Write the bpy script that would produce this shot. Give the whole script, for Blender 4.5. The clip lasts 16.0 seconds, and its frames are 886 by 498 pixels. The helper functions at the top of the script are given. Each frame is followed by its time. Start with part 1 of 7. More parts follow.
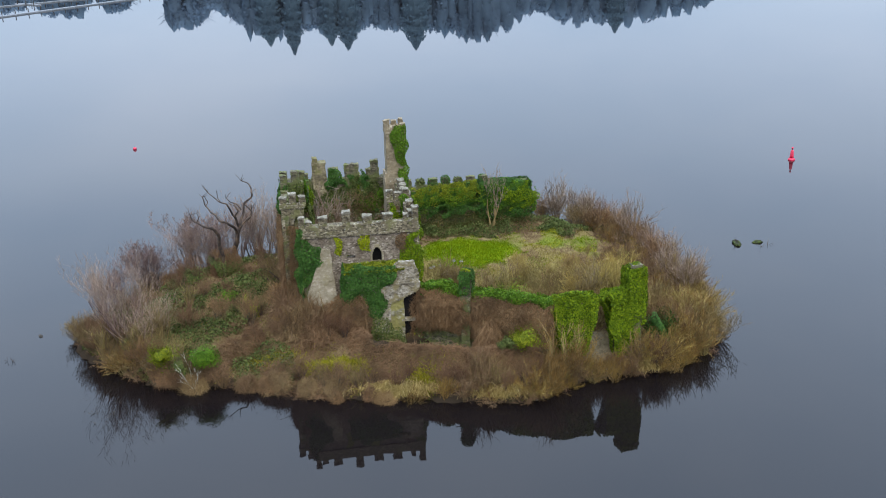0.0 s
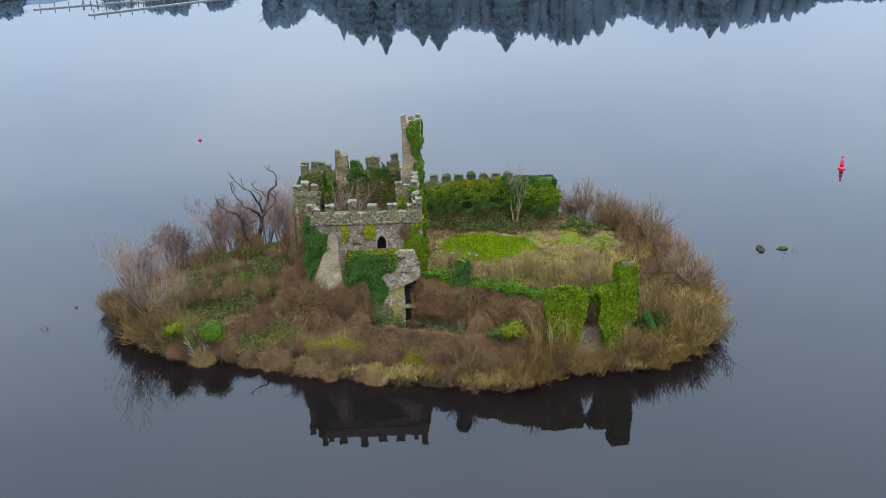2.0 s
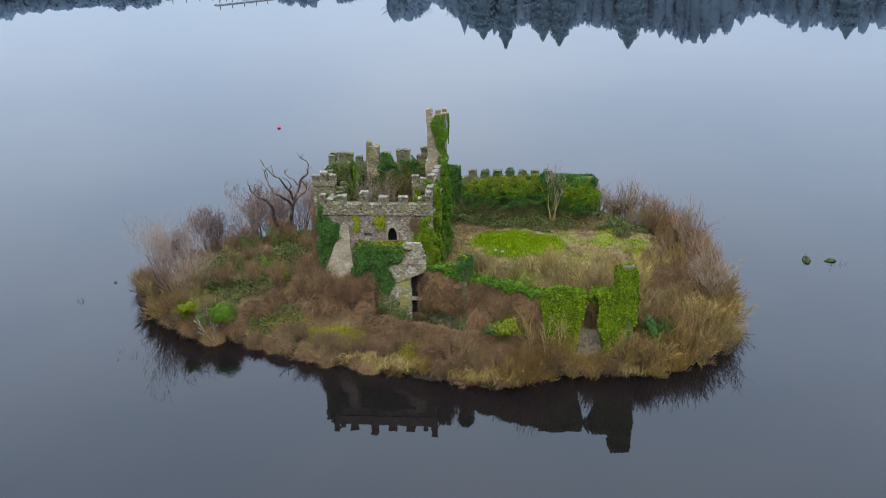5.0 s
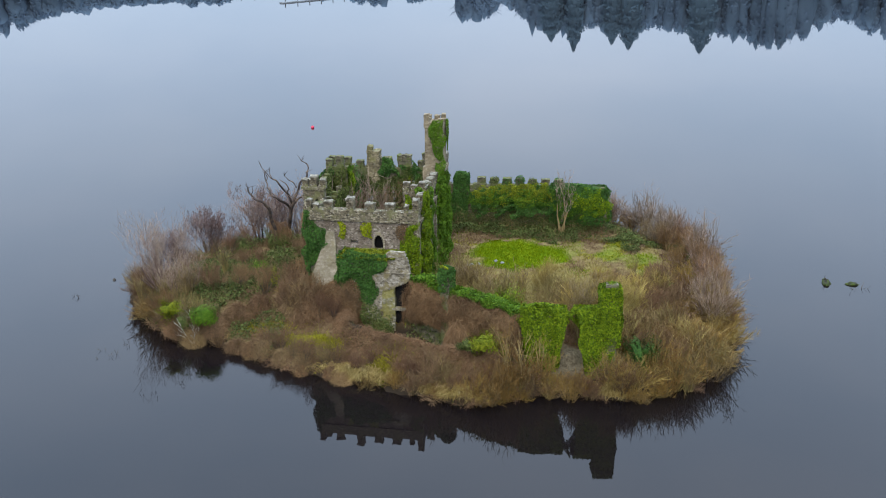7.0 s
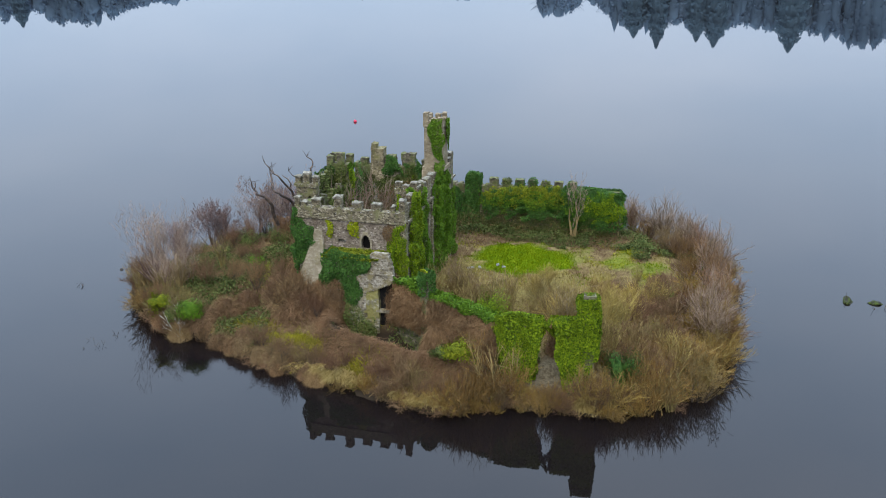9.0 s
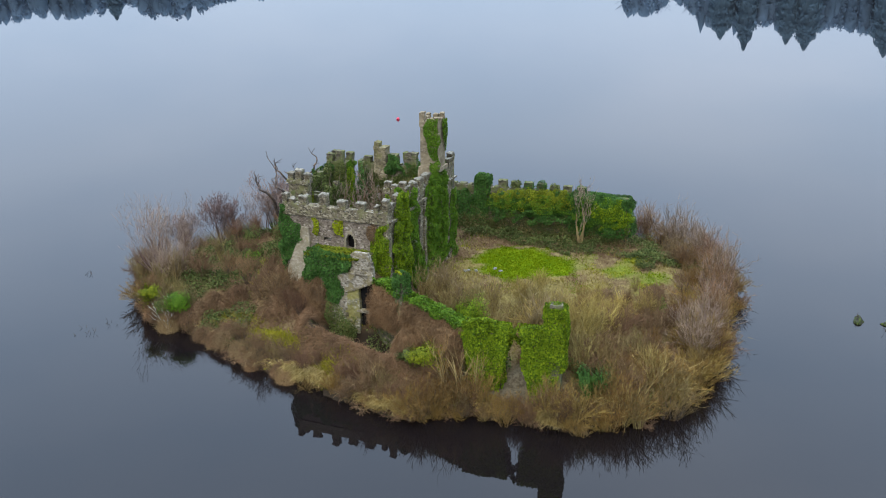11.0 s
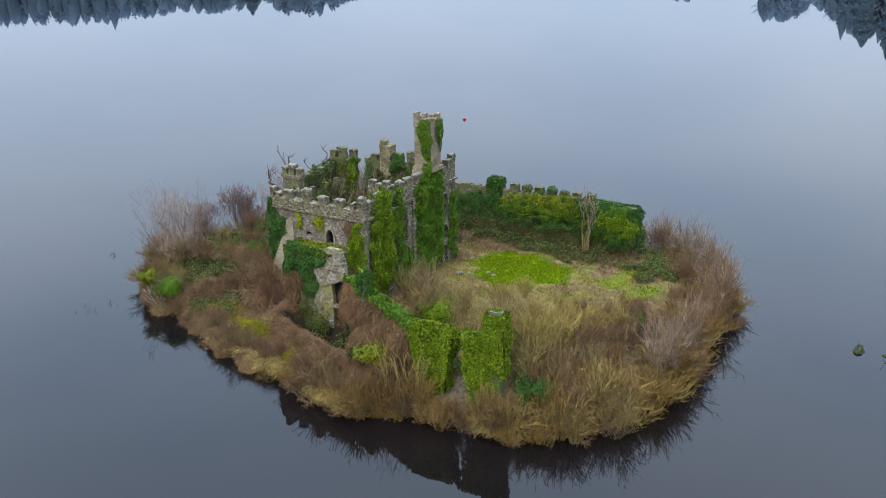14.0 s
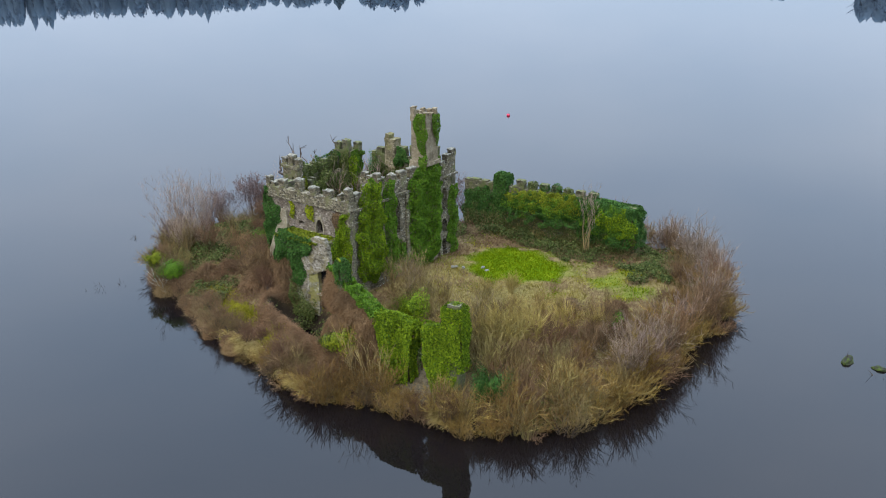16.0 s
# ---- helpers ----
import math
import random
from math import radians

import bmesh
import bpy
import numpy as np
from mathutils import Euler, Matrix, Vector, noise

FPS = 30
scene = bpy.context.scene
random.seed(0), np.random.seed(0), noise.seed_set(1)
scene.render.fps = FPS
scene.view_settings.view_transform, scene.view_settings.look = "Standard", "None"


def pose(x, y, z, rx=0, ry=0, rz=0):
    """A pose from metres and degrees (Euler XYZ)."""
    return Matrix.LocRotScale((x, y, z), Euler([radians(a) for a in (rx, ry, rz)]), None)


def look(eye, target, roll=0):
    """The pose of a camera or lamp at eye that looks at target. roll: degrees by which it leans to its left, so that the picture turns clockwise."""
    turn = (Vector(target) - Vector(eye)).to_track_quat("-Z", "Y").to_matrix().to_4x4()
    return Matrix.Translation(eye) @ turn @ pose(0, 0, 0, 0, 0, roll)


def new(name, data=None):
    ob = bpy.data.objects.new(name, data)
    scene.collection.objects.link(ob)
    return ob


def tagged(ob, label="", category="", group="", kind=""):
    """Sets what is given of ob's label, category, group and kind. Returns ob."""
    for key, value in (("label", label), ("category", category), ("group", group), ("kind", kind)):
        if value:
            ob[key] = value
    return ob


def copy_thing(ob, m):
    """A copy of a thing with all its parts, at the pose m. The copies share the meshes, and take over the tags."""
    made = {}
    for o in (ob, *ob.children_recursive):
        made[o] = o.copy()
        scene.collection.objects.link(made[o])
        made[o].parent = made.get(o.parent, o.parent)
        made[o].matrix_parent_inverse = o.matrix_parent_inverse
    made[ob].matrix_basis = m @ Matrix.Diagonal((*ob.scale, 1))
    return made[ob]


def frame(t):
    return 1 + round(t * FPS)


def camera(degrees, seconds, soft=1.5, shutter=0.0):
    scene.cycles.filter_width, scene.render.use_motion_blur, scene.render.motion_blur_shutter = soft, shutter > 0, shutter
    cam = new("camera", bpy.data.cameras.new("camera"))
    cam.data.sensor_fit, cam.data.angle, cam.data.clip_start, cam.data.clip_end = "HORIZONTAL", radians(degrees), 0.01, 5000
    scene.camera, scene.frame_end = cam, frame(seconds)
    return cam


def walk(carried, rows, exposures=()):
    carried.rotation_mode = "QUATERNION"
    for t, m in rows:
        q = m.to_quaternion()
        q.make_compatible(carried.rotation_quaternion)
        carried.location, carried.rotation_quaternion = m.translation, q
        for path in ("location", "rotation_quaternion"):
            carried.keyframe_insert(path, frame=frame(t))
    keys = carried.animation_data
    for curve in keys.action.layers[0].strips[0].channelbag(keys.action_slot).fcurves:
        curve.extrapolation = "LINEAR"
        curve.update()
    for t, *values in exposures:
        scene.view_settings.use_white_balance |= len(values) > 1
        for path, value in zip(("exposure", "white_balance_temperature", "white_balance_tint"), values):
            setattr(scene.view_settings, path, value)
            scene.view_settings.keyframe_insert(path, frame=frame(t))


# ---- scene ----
cam = camera(50.0, 16.0, soft=1.0)
PATH = [
    (0, (4.58, 1.042, 44.253), (4.543, 2.925, 43.578), -1.3),
    (0.5, (7.215, 0.209, 44.246), (7.126, 2.09, 43.573), -1.3),
    (1, (9.843, -0.618, 44.241), (9.703, 1.262, 43.571), -1.2),
    (1.5, (12.439, -1.437, 44.235), (12.248, 0.439, 43.567), -1.1),
    (2, (14.982, -2.228, 44.223), (14.742, -0.357, 43.556), -1.1),
    (2.5, (17.422, -2.886, 44.212), (17.135, -1.023, 43.544), -1.0),
    (3, (19.731, -3.262, 44.201), (19.398, -1.408, 43.53), -0.9),
    (3.5, (21.901, -3.172, 44.187), (21.521, -1.328, 43.512), -0.9),
    (4, (23.949, -2.449, 44.168), (23.523, -0.616, 43.492), -1.0),
    (6.5, (33.846, 4.39, 43.9), (33.234, 6.173, 43.232), -0.8),
    (7, (35.882, 5.933, 43.877), (35.23, 7.702, 43.207), -0.7),
    (7.5, (37.989, 7.568, 43.853), (37.296, 9.32, 43.182), -0.8),
    (8, (40.16, 9.232, 43.83), (39.424, 10.965, 43.157), -0.7),
    (8.5, (42.375, 10.902, 43.809), (41.597, 12.616, 43.131), -0.6),
    (9, (44.626, 12.56, 43.789), (43.806, 14.253, 43.109), -0.6),
    (11.5, (55.993, 20.745, 43.645), (54.968, 22.321, 42.963), -0.5),
    (12, (58.276, 22.395, 43.637), (57.211, 23.945, 42.956), -0.5),
    (12.5, (60.564, 24.062, 43.636), (59.459, 25.585, 42.956), -0.4),
    (13, (62.854, 25.75, 43.638), (61.711, 27.244, 42.958), -0.4),
    (13.5, (65.145, 27.466, 43.643), (63.964, 28.929, 42.962), -0.4),
    (14, (67.433, 29.213, 43.649), (66.213, 30.644, 42.968), -0.4),
    (14.5, (69.71, 30.98, 43.653), (68.454, 32.379, 42.972), -0.4),
    (15, (71.976, 32.745, 43.654), (70.683, 34.11, 42.972), -0.4),
    (15.5, (74.24, 34.499, 43.65), (72.914, 35.831, 42.966), -0.3),
    (16, (76.509, 36.242, 43.642), (75.15, 37.538, 42.955), -0.4),
]
walk(cam, [(t, look(eye, target, roll)) for t, eye, target, roll in PATH])
scene.view_settings.exposure = 0.15

# ---- world, sun ----
SUN_EL, SUN_AZ = 48.0, 166.0
world = bpy.data.worlds.new("overcast_sky")
scene.world = world
world.use_nodes = True
nt = world.node_tree
nt.nodes.clear()
w_out = nt.nodes.new("ShaderNodeOutputWorld")
w_bg = nt.nodes.new("ShaderNodeBackground")
w_sky = nt.nodes.new("ShaderNodeTexSky")
w_sky.sky_type, w_sky.sun_disc = "NISHITA", False
w_sky.sun_elevation, w_sky.sun_rotation = radians(SUN_EL), radians(SUN_AZ)
w_sky.air_density, w_sky.dust_density = 1.0, 3.0
w_co = nt.nodes.new("ShaderNodeTexCoord")
w_map = nt.nodes.new("ShaderNodeMapping")
w_map.inputs["Scale"].default_value = (1.0, 1.0, 2.6)
w_no = nt.nodes.new("ShaderNodeTexNoise")
w_no.inputs["Scale"].default_value, w_no.inputs["Detail"].default_value, w_no.inputs["Roughness"].default_value = 1.9, 5.0, 0.5
w_ramp = nt.nodes.new("ShaderNodeValToRGB")
w_ramp.color_ramp.elements[0].position, w_ramp.color_ramp.elements[0].color = 0.30, (8.5, 11.4, 15.6, 1)
w_ramp.color_ramp.elements[1].position, w_ramp.color_ramp.elements[1].color = 0.72, (12.1, 14.3, 17.8, 1)
w_mix = nt.nodes.new("ShaderNodeMixRGB")
w_mix.inputs["Fac"].default_value = 0.85
nt.links.new(w_co.outputs["Generated"], w_map.inputs["Vector"])
nt.links.new(w_map.outputs["Vector"], w_no.inputs["Vector"])
nt.links.new(w_no.outputs["Fac"], w_ramp.inputs["Fac"])
nt.links.new(w_sky.outputs["Color"], w_mix.inputs["Color1"])
nt.links.new(w_ramp.outputs["Color"], w_mix.inputs["Color2"])
# an overcast sky is about three times as bright overhead as at the horizon
w_sep = nt.nodes.new("ShaderNodeSeparateXYZ")
w_grad = nt.nodes.new("ShaderNodeMath")
w_grad.operation, w_grad.use_clamp = "MULTIPLY_ADD", False
w_grad.inputs[1].default_value, w_grad.inputs[2].default_value = 2.75, 0.70
w_mul = nt.nodes.new("ShaderNodeMixRGB")
w_mul.blend_type = "MULTIPLY"
w_mul.inputs["Fac"].default_value = 1.0
nt.links.new(w_co.outputs["Generated"], w_sep.inputs["Vector"])
nt.links.new(w_sep.outputs["Z"], w_grad.inputs[0])
nt.links.new(w_mix.outputs["Color"], w_mul.inputs["Color1"])
nt.links.new(w_grad.outputs["Value"], w_mul.inputs["Color2"])
nt.links.new(w_mul.outputs["Color"], w_bg.inputs["Color"])
w_bg.inputs["Strength"].default_value = 0.085
nt.links.new(w_bg.outputs["Background"], w_out.inputs["Surface"])
sun = new("sun", bpy.data.lights.new("sun", "SUN"))
sun.data.energy, sun.data.angle, sun.data.color = 1.5, radians(25), (1.0, 0.90, 0.74)
sun.matrix_world = look((0, 0, 200), Vector((0, 0, 200)) - Vector((math.sin(radians(SUN_AZ)) * math.cos(radians(SUN_EL)),
                        math.cos(radians(SUN_AZ)) * math.cos(radians(SUN_EL)), math.sin(radians(SUN_EL)))))


# ---- materials ----
def material(name, rough=0.9, spec=0.3):
    m = bpy.data.materials.new(name)
    m.use_nodes = True
    b = m.node_tree.nodes["Principled BSDF"]
    b.inputs["Roughness"].default_value = rough
    b.inputs["Specular IOR Level"].default_value = spec
    return m, m.node_tree, b


def ramp(t, fac, stops):
    r = t.nodes.new("ShaderNodeValToRGB")
    e = r.color_ramp.elements
    while len(e) < len(stops):
        e.new(0.5)
    for k, (p, c) in zip(e, stops):
        k.position, k.color = p, (*c, 1)
    t.links.new(fac, r.inputs["Fac"])
    return r.outputs["Color"]


def noisy(t, scale, detail=4.0, rough=0.55, coord="Object"):
    c = t.nodes.new("ShaderNodeTexCoord")
    n = t.nodes.new("ShaderNodeTexNoise")
    n.inputs["Scale"].default_value, n.inputs["Detail"].default_value, n.inputs["Roughness"].default_value = scale, detail, rough
    t.links.new(c.outputs[coord], n.inputs["Vector"])
    return n.outputs["Fac"]


def mix(t, fac, a, b, kind="MIX"):
    m = t.nodes.new("ShaderNodeMixRGB")
    m.blend_type = kind
    for key, v in (("Fac", fac), ("Color1", a), ("Color2", b)):
        if isinstance(v, (int, float)):
            m.inputs[key].default_value = v
        elif isinstance(v, tuple):
            m.inputs[key].default_value = (*v, 1)
        else:
            t.links.new(v, m.inputs[key])
    return m.outputs["Color"]


def bump(t, b, height, strength=0.5, dist=0.05):
    n = t.nodes.new("ShaderNodeBump")
    n.inputs["Strength"].default_value, n.inputs["Distance"].default_value = strength, dist
    t.links.new(height, n.inputs["Height"])
    t.links.new(n.outputs["Normal"], b.inputs["Normal"])


def leafy(name, stops, rough=0.75, spec=0.12, through_light=0.2, patch=0.6):
    """Foliage whose every leaf differs, with broad patches of lighter and darker growth."""
    m, t, b = material(name, rough, spec)
    g = t.nodes.new("ShaderNodeNewGeometry")
    per_leaf = ramp(t, g.outputs["Random Per Island"], stops)
    broad = ramp(t, noisy(t, patch, 3.0), [(0.3, (0.72, 0.74, 0.7)), (0.7, (1.18, 1.14, 1.05))])
    t.links.new(mix(t, 1.0, per_leaf, broad, "MULTIPLY"), b.inputs["Base Color"])
    if through_light:
        tr = t.nodes.new("ShaderNodeBsdfTranslucent")
        t.links.new(per_leaf, tr.inputs["Color"])
        ms = t.nodes.new("ShaderNodeMixShader")
        ms.inputs["Fac"].default_value = through_light
        t.links.new(b.outputs["BSDF"], ms.inputs[1])
        t.links.new(tr.outputs["BSDF"], ms.inputs[2])
        t.links.new(ms.outputs["Shader"], t.nodes["Material Output"].inputs["Surface"])
    return m


def woody(name, stops, patch=0.5, vary=1.0):
    """Bark and twigs, varied from twig to twig and from plant to plant."""
    m, t, b = material(name, 0.9, 0.2)
    g = t.nodes.new("ShaderNodeNewGeometry")
    o = t.nodes.new("ShaderNodeObjectInfo")
    mid = stops[len(stops) // 2][1]
    c = ramp(t, g.outputs["Random Per Island"], [(p, tuple(m_ + (k - m_) * 0.4 for k, m_ in zip(s, mid))) for p, s in stops])
    v = ramp(t, o.outputs["Random"], [(0.0, (0.66, 0.58, 0.56)), (0.3, (0.98, 0.87, 0.82)), (0.6, (0.98, 0.98, 0.88)), (0.85, (1.14, 1.17, 0.95)), (1.0, (1.42, 1.34, 1.08))])
    v = mix(t, vary, (1.0, 0.97, 0.95), v)
    broad = ramp(t, noisy(t, patch, 3.0), [(0.3, (0.55, 0.53, 0.53)), (0.7, (1.10, 1.07, 1.06))])
    t.links.new(mix(t, 1.0, mix(t, 1.0, c, v, "MULTIPLY"), broad, "MULTIPLY"), b.inputs["Base Color"])
    return m


def masonry(name, stones, mortar, cap, scale=3.0, moss=(0.12, 0.13, 0.045), moss_at=0.62, cap_amount=1.0, stain=(0.55, 0.52, 0.48), fleck=0.2):
    """Rubble stone: single stones, mortar, stains, moss patches, flecks of lichen, and pale lichen where it lies open to the sky."""
    scale *= 1.25
    m, t, b = material(name, 0.92, 0.2)
    c = t.nodes.new("ShaderNodeTexCoord")
    mp = t.nodes.new("ShaderNodeMapping")
    mp.inputs["Scale"].default_value = (1.0, 1.0, 1.6)
    t.links.new(c.outputs["Object"], mp.inputs["Vector"])
    v = t.nodes.new("ShaderNodeTexVoronoi")
    v.inputs["Scale"].default_value = scale
    v2 = t.nodes.new("ShaderNodeTexVoronoi")
    v2.feature = "DISTANCE_TO_EDGE"
    v2.inputs["Scale"].default_value = scale
    for n in (v, v2):
        t.links.new(mp.outputs["Vector"], n.inputs["Vector"])
    sep = t.nodes.new("ShaderNodeSeparateColor")
    t.links.new(v.outputs["Color"], sep.inputs["Color"])
    each = ramp(t, sep.outputs["Red"], stones)
    edge = ramp(t, v2.outputs["Distance"], [(0.02, (0.8, 0.8, 0.8)), (0.09, (0, 0, 0))])
    col = mix(t, edge, each, mortar)
    col = mix(t, 1.0, col, ramp(t, noisy(t, 0.75, 8.0, 0.7), [(0.34, stain), (0.66, (1.25, 1.22, 1.18))]), "MULTIPLY")
    col = mix(t, ramp(t, noisy(t, 0.9, 7.0, 0.7), [(moss_at, (0, 0, 0)), (moss_at + 0.1, (0.85, 0.85, 0.85))]), col, moss)
    g = t.nodes.new("ShaderNodeNewGeometry")
    s = t.nodes.new("ShaderNodeSeparateXYZ")
    t.links.new(g.outputs["True Normal"], s.inputs["Vector"])
    up = ramp(t, s.outputs["Z"], [(0.55, (0, 0, 0)), (0.85, (cap_amount,) * 3)])
    patch = ramp(t, noisy(t, 2.4, 7.0, 0.7), [(0.58, (0, 0, 0)), (0.65, (1, 1, 1))])
    col = mix(t, mix(t, 1.0, up, patch, "MULTIPLY"), col, cap)
    spots = ramp(t, noisy(t, 4.6, 4.0, 0.75), [(0.60, (0, 0, 0)), (0.67, (fleck,) * 3)])
    col = mix(t, spots, col, tuple(0.35 + 0.45 * k for k in cap))
    dark_spots = ramp(t, noisy(t, 3.7, 5.0, 0.75, "Object"), [(0.33, (0.55, 0.55, 0.55)), (0.41, (0, 0, 0))])
    col = mix(t, dark_spots, col, tuple(0.35 * k for k in mortar))
    t.links.new(col, b.inputs["Base Color"])
    h = mix(t, 0.5, ramp(t, v2.outputs["Distance"], [(0.0, (0, 0, 0)), (0.16, (1, 1, 1))]), noisy(t, 9.0, 5.0))
    bump(t, b, h, 0.45, 0.06)
    return m


STONES = [(0.0, (0.042, 0.034, 0.020)), (0.35, (0.092, 0.075, 0.045)), (0.7, (0.15, 0.123, 0.075)), (1.0, (0.29, 0.255, 0.18))]
M_STONE = masonry("rubble_stone", STONES, (0.15, 0.13, 0.092), (0.50, 0.48, 0.43), moss=(0.115, 0.108, 0.042), moss_at=0.51, cap_amount=0.8, scale=3.2, fleck=0.35)
M_FRONT = masonry("worn_lime_render", [(0.0, (0.075, 0.059, 0.044)), (0.4, (0.135, 0.11, 0.086)), (0.8, (0.19, 0.158, 0.125)), (1.0, (0.32, 0.28, 0.235))], (0.165, 0.138, 0.108), (0.35, 0.33, 0.26),
                  scale=3.8, moss=(0.115, 0.10, 0.05), moss_at=0.53, stain=(0.58, 0.5, 0.42))
M_SIDE = masonry("lichened_side_wall", STONES, (0.13, 0.112, 0.08), (0.62, 0.60, 0.55), moss=(0.115, 0.108, 0.042), moss_at=0.55, cap_amount=0.95, scale=3.0, fleck=0.75)
M_STONE_DARK = masonry("mossy_rubble", [(0.0, (0.045, 0.041, 0.026)), (0.5, (0.10, 0.088, 0.058)), (1.0, (0.20, 0.175, 0.12))],
                       (0.10, 0.088, 0.058), (0.20, 0.20, 0.12), moss=(0.085, 0.095, 0.026), moss_at=0.44, cap_amount=0.4)
M_RENDER = masonry("lime_washed_wall", [(0.0, (0.10, 0.084, 0.06)), (0.5, (0.20, 0.175, 0.135)), (1.0, (0.34, 0.31, 0.255))], (0.22, 0.195, 0.152), (0.30, 0.28, 0.17),
                   scale=3.2, moss=(0.17, 0.135, 0.06), moss_at=0.5, stain=(0.5, 0.46, 0.38))
M_TOWER = masonry("tower_stone", [(0.0, (0.165, 0.13, 0.08)), (0.5, (0.207, 0.167, 0.107)), (1.0, (0.262, 0.218, 0.148))], (0.192, 0.156, 0.102),
                  (0.5, 0.48, 0.43), cap_amount=0.7, scale=2.2, moss=(0.2, 0.17, 0.1), moss_at=0.6)
M_COPING = masonry("lichened_coping", [(0.0, (0.11, 0.10, 0.075)), (1.0, (0.26, 0.24, 0.195))], (0.15, 0.135, 0.10), (0.42, 0.41, 0.37), scale=2.8, moss_at=0.52, cap_amount=0.8)
# near-black colour that stands in for shade inside the castle's openings
M_OPENING_SHADE, t, b = material("painted_opening_shade", 1.0, 0.0)
t.links.new(ramp(t, noisy(t, 2.0), [(0.3, (0.008, 0.008, 0.008)), (0.8, (0.02, 0.018, 0.016))]), b.inputs["Base Color"])

M_IVY = leafy("ivy_leaves", [(0.0, (0.036, 0.078, 0.006)), (0.5, (0.071, 0.14, 0.009)), (0.9, (0.096, 0.17, 0.012)), (1.0, (0.13, 0.20, 0.018))])
M_IVY_DARK = leafy("dark_ivy_leaves", [(0.0, (0.022, 0.056, 0.012)), (0.5, (0.042, 0.10, 0.019)), (1.0, (0.07, 0.14, 0.026))])
M_IVY_BRIGHT = leafy("bright_ivy_leaves", [(0.0, (0.036, 0.068, 0.004)), (0.5, (0.102, 0.16, 0.005)), (1.0, (0.19, 0.245, 0.008))])
M_IVY_YELLOW = leafy("yellow_ivy_leaves", [(0.0, (0.13, 0.16, 0.006)), (0.5, (0.20, 0.23, 0.007)), (1.0, (0.28, 0.30, 0.012))])
M_TWIG = woody("brown_twigs", [(0.0, (0.075, 0.05, 0.024)), (0.5, (0.148, 0.103, 0.05)), (1.0, (0.27, 0.19, 0.095))])
M_TWIG_RED = woody("reddish_twigs", [(0.0, (0.09, 0.05, 0.028)), (0.5, (0.175, 0.104, 0.058)), (1.0, (0.28, 0.18, 0.105))])
M_TWIG_PALE = woody("pale_twigs", [(0.0, (0.15, 0.11, 0.03)), (0.5, (0.28, 0.21, 0.065)), (1.0, (0.42, 0.34, 0.13))])
M_TWIG_DARK = woody("dark_bark", [(0.0, (0.03, 0.024, 0.02)), (0.5, (0.07, 0.055, 0.043)), (1.0, (0.12, 0.095, 0.075))])
M_BRAMBLE = woody("bramble_stems", [(0.0, (0.09, 0.052, 0.03)), (0.45, (0.17, 0.108, 0.06)), (0.8, (0.24, 0.158, 0.085)), (1.0, (0.33, 0.24, 0.13))], 0.25)
M_STRAW = leafy("dead_grass", [(0.0, (0.105, 0.08, 0.016)), (0.5, (0.165, 0.128, 0.027)), (1.0, (0.24, 0.185, 0.045))], 0.95, 0.02, 0.1, 0.3)
M_GRASS = leafy("green_grass", [(0.0, (0.058, 0.09, 0.002)), (0.5, (0.096, 0.138, 0.003)), (1.0, (0.16, 0.185, 0.004))], 1.0, 0.01, 0.15, 0.35)
M_BRUSH = leafy("low_evergreen_leaves", [(0.0, (0.035, 0.05, 0.014)), (0.5, (0.07, 0.09, 0.024)), (1.0, (0.13, 0.14, 0.045))], 0.85, 0.08, 0.15, 0.4)
# distance haze is painted into these far base colours as blue-grey
M_HAZED_WOODS = woody("far_woods", [(0.0, (0.125, 0.18, 0.25)), (0.6, (0.138, 0.195, 0.268)), (1.0, (0.15, 0.21, 0.285))], 0.03, 0.2)
M_HAZED_FIR = leafy("hazed_far_firs", [(0.0, (0.095, 0.15, 0.20)), (1.0, (0.115, 0.17, 0.22))], 1.0, 0.0, 0.35, 0.03)

M_WATER, t, b = material("lake_water", 0.02, 0.5)
b.inputs["Base Color"].default_value = (0.0055, 0.004, 0.004, 1)
b.inputs["IOR"].default_value = 1.333
n1 = noisy(t, 0.35, 3.0)
n2 = noisy(t, 0.02, 2.0)
bump(t, b, mix(t, 0.4, n1, n2), 0.05, 0.05)

M_GROUND, t, b = material("island_ground", 1.0, 0.02)
at = t.nodes.new("ShaderNodeVertexColor")
at.layer_name = "cover"
sp = t.nodes.new("ShaderNodeSeparateColor")
t.links.new(at.outputs["Color"], sp.inputs["Color"])
litter = ramp(t, noisy(t, 1.1, 8.0, 0.7), [(0.3, (0.055, 0.035, 0.018)), (0.48, (0.125, 0.085, 0.04)), (0.6, (0.18, 0.135, 0.06)), (0.70, (0.13, 0.135, 0.02))])
straw = ramp(t, noisy(t, 2.2, 8.0, 0.7), [(0.3, (0.085, 0.06, 0.022)), (0.5, (0.155, 0.12, 0.04)), (0.62, (0.20, 0.16, 0.06)), (0.75, (0.14, 0.145, 0.022))])
turf = ramp(t, noisy(t, 1.3, 8.0, 0.65), [(0.3, (0.048, 0.09, 0.003)), (0.5, (0.09, 0.142, 0.004)), (0.62, (0.14, 0.175, 0.007)), (0.72, (0.20, 0.195, 0.014))])
col = mix(t, sp.outputs["Green"], litter, straw)
col = mix(t, sp.outputs["Red"], col, turf)
# Blue: dark earth low on the shore, and shade painted into the forecourt hollow
col = mix(t, sp.outputs["Blue"], col, (0.028, 0.020, 0.013))
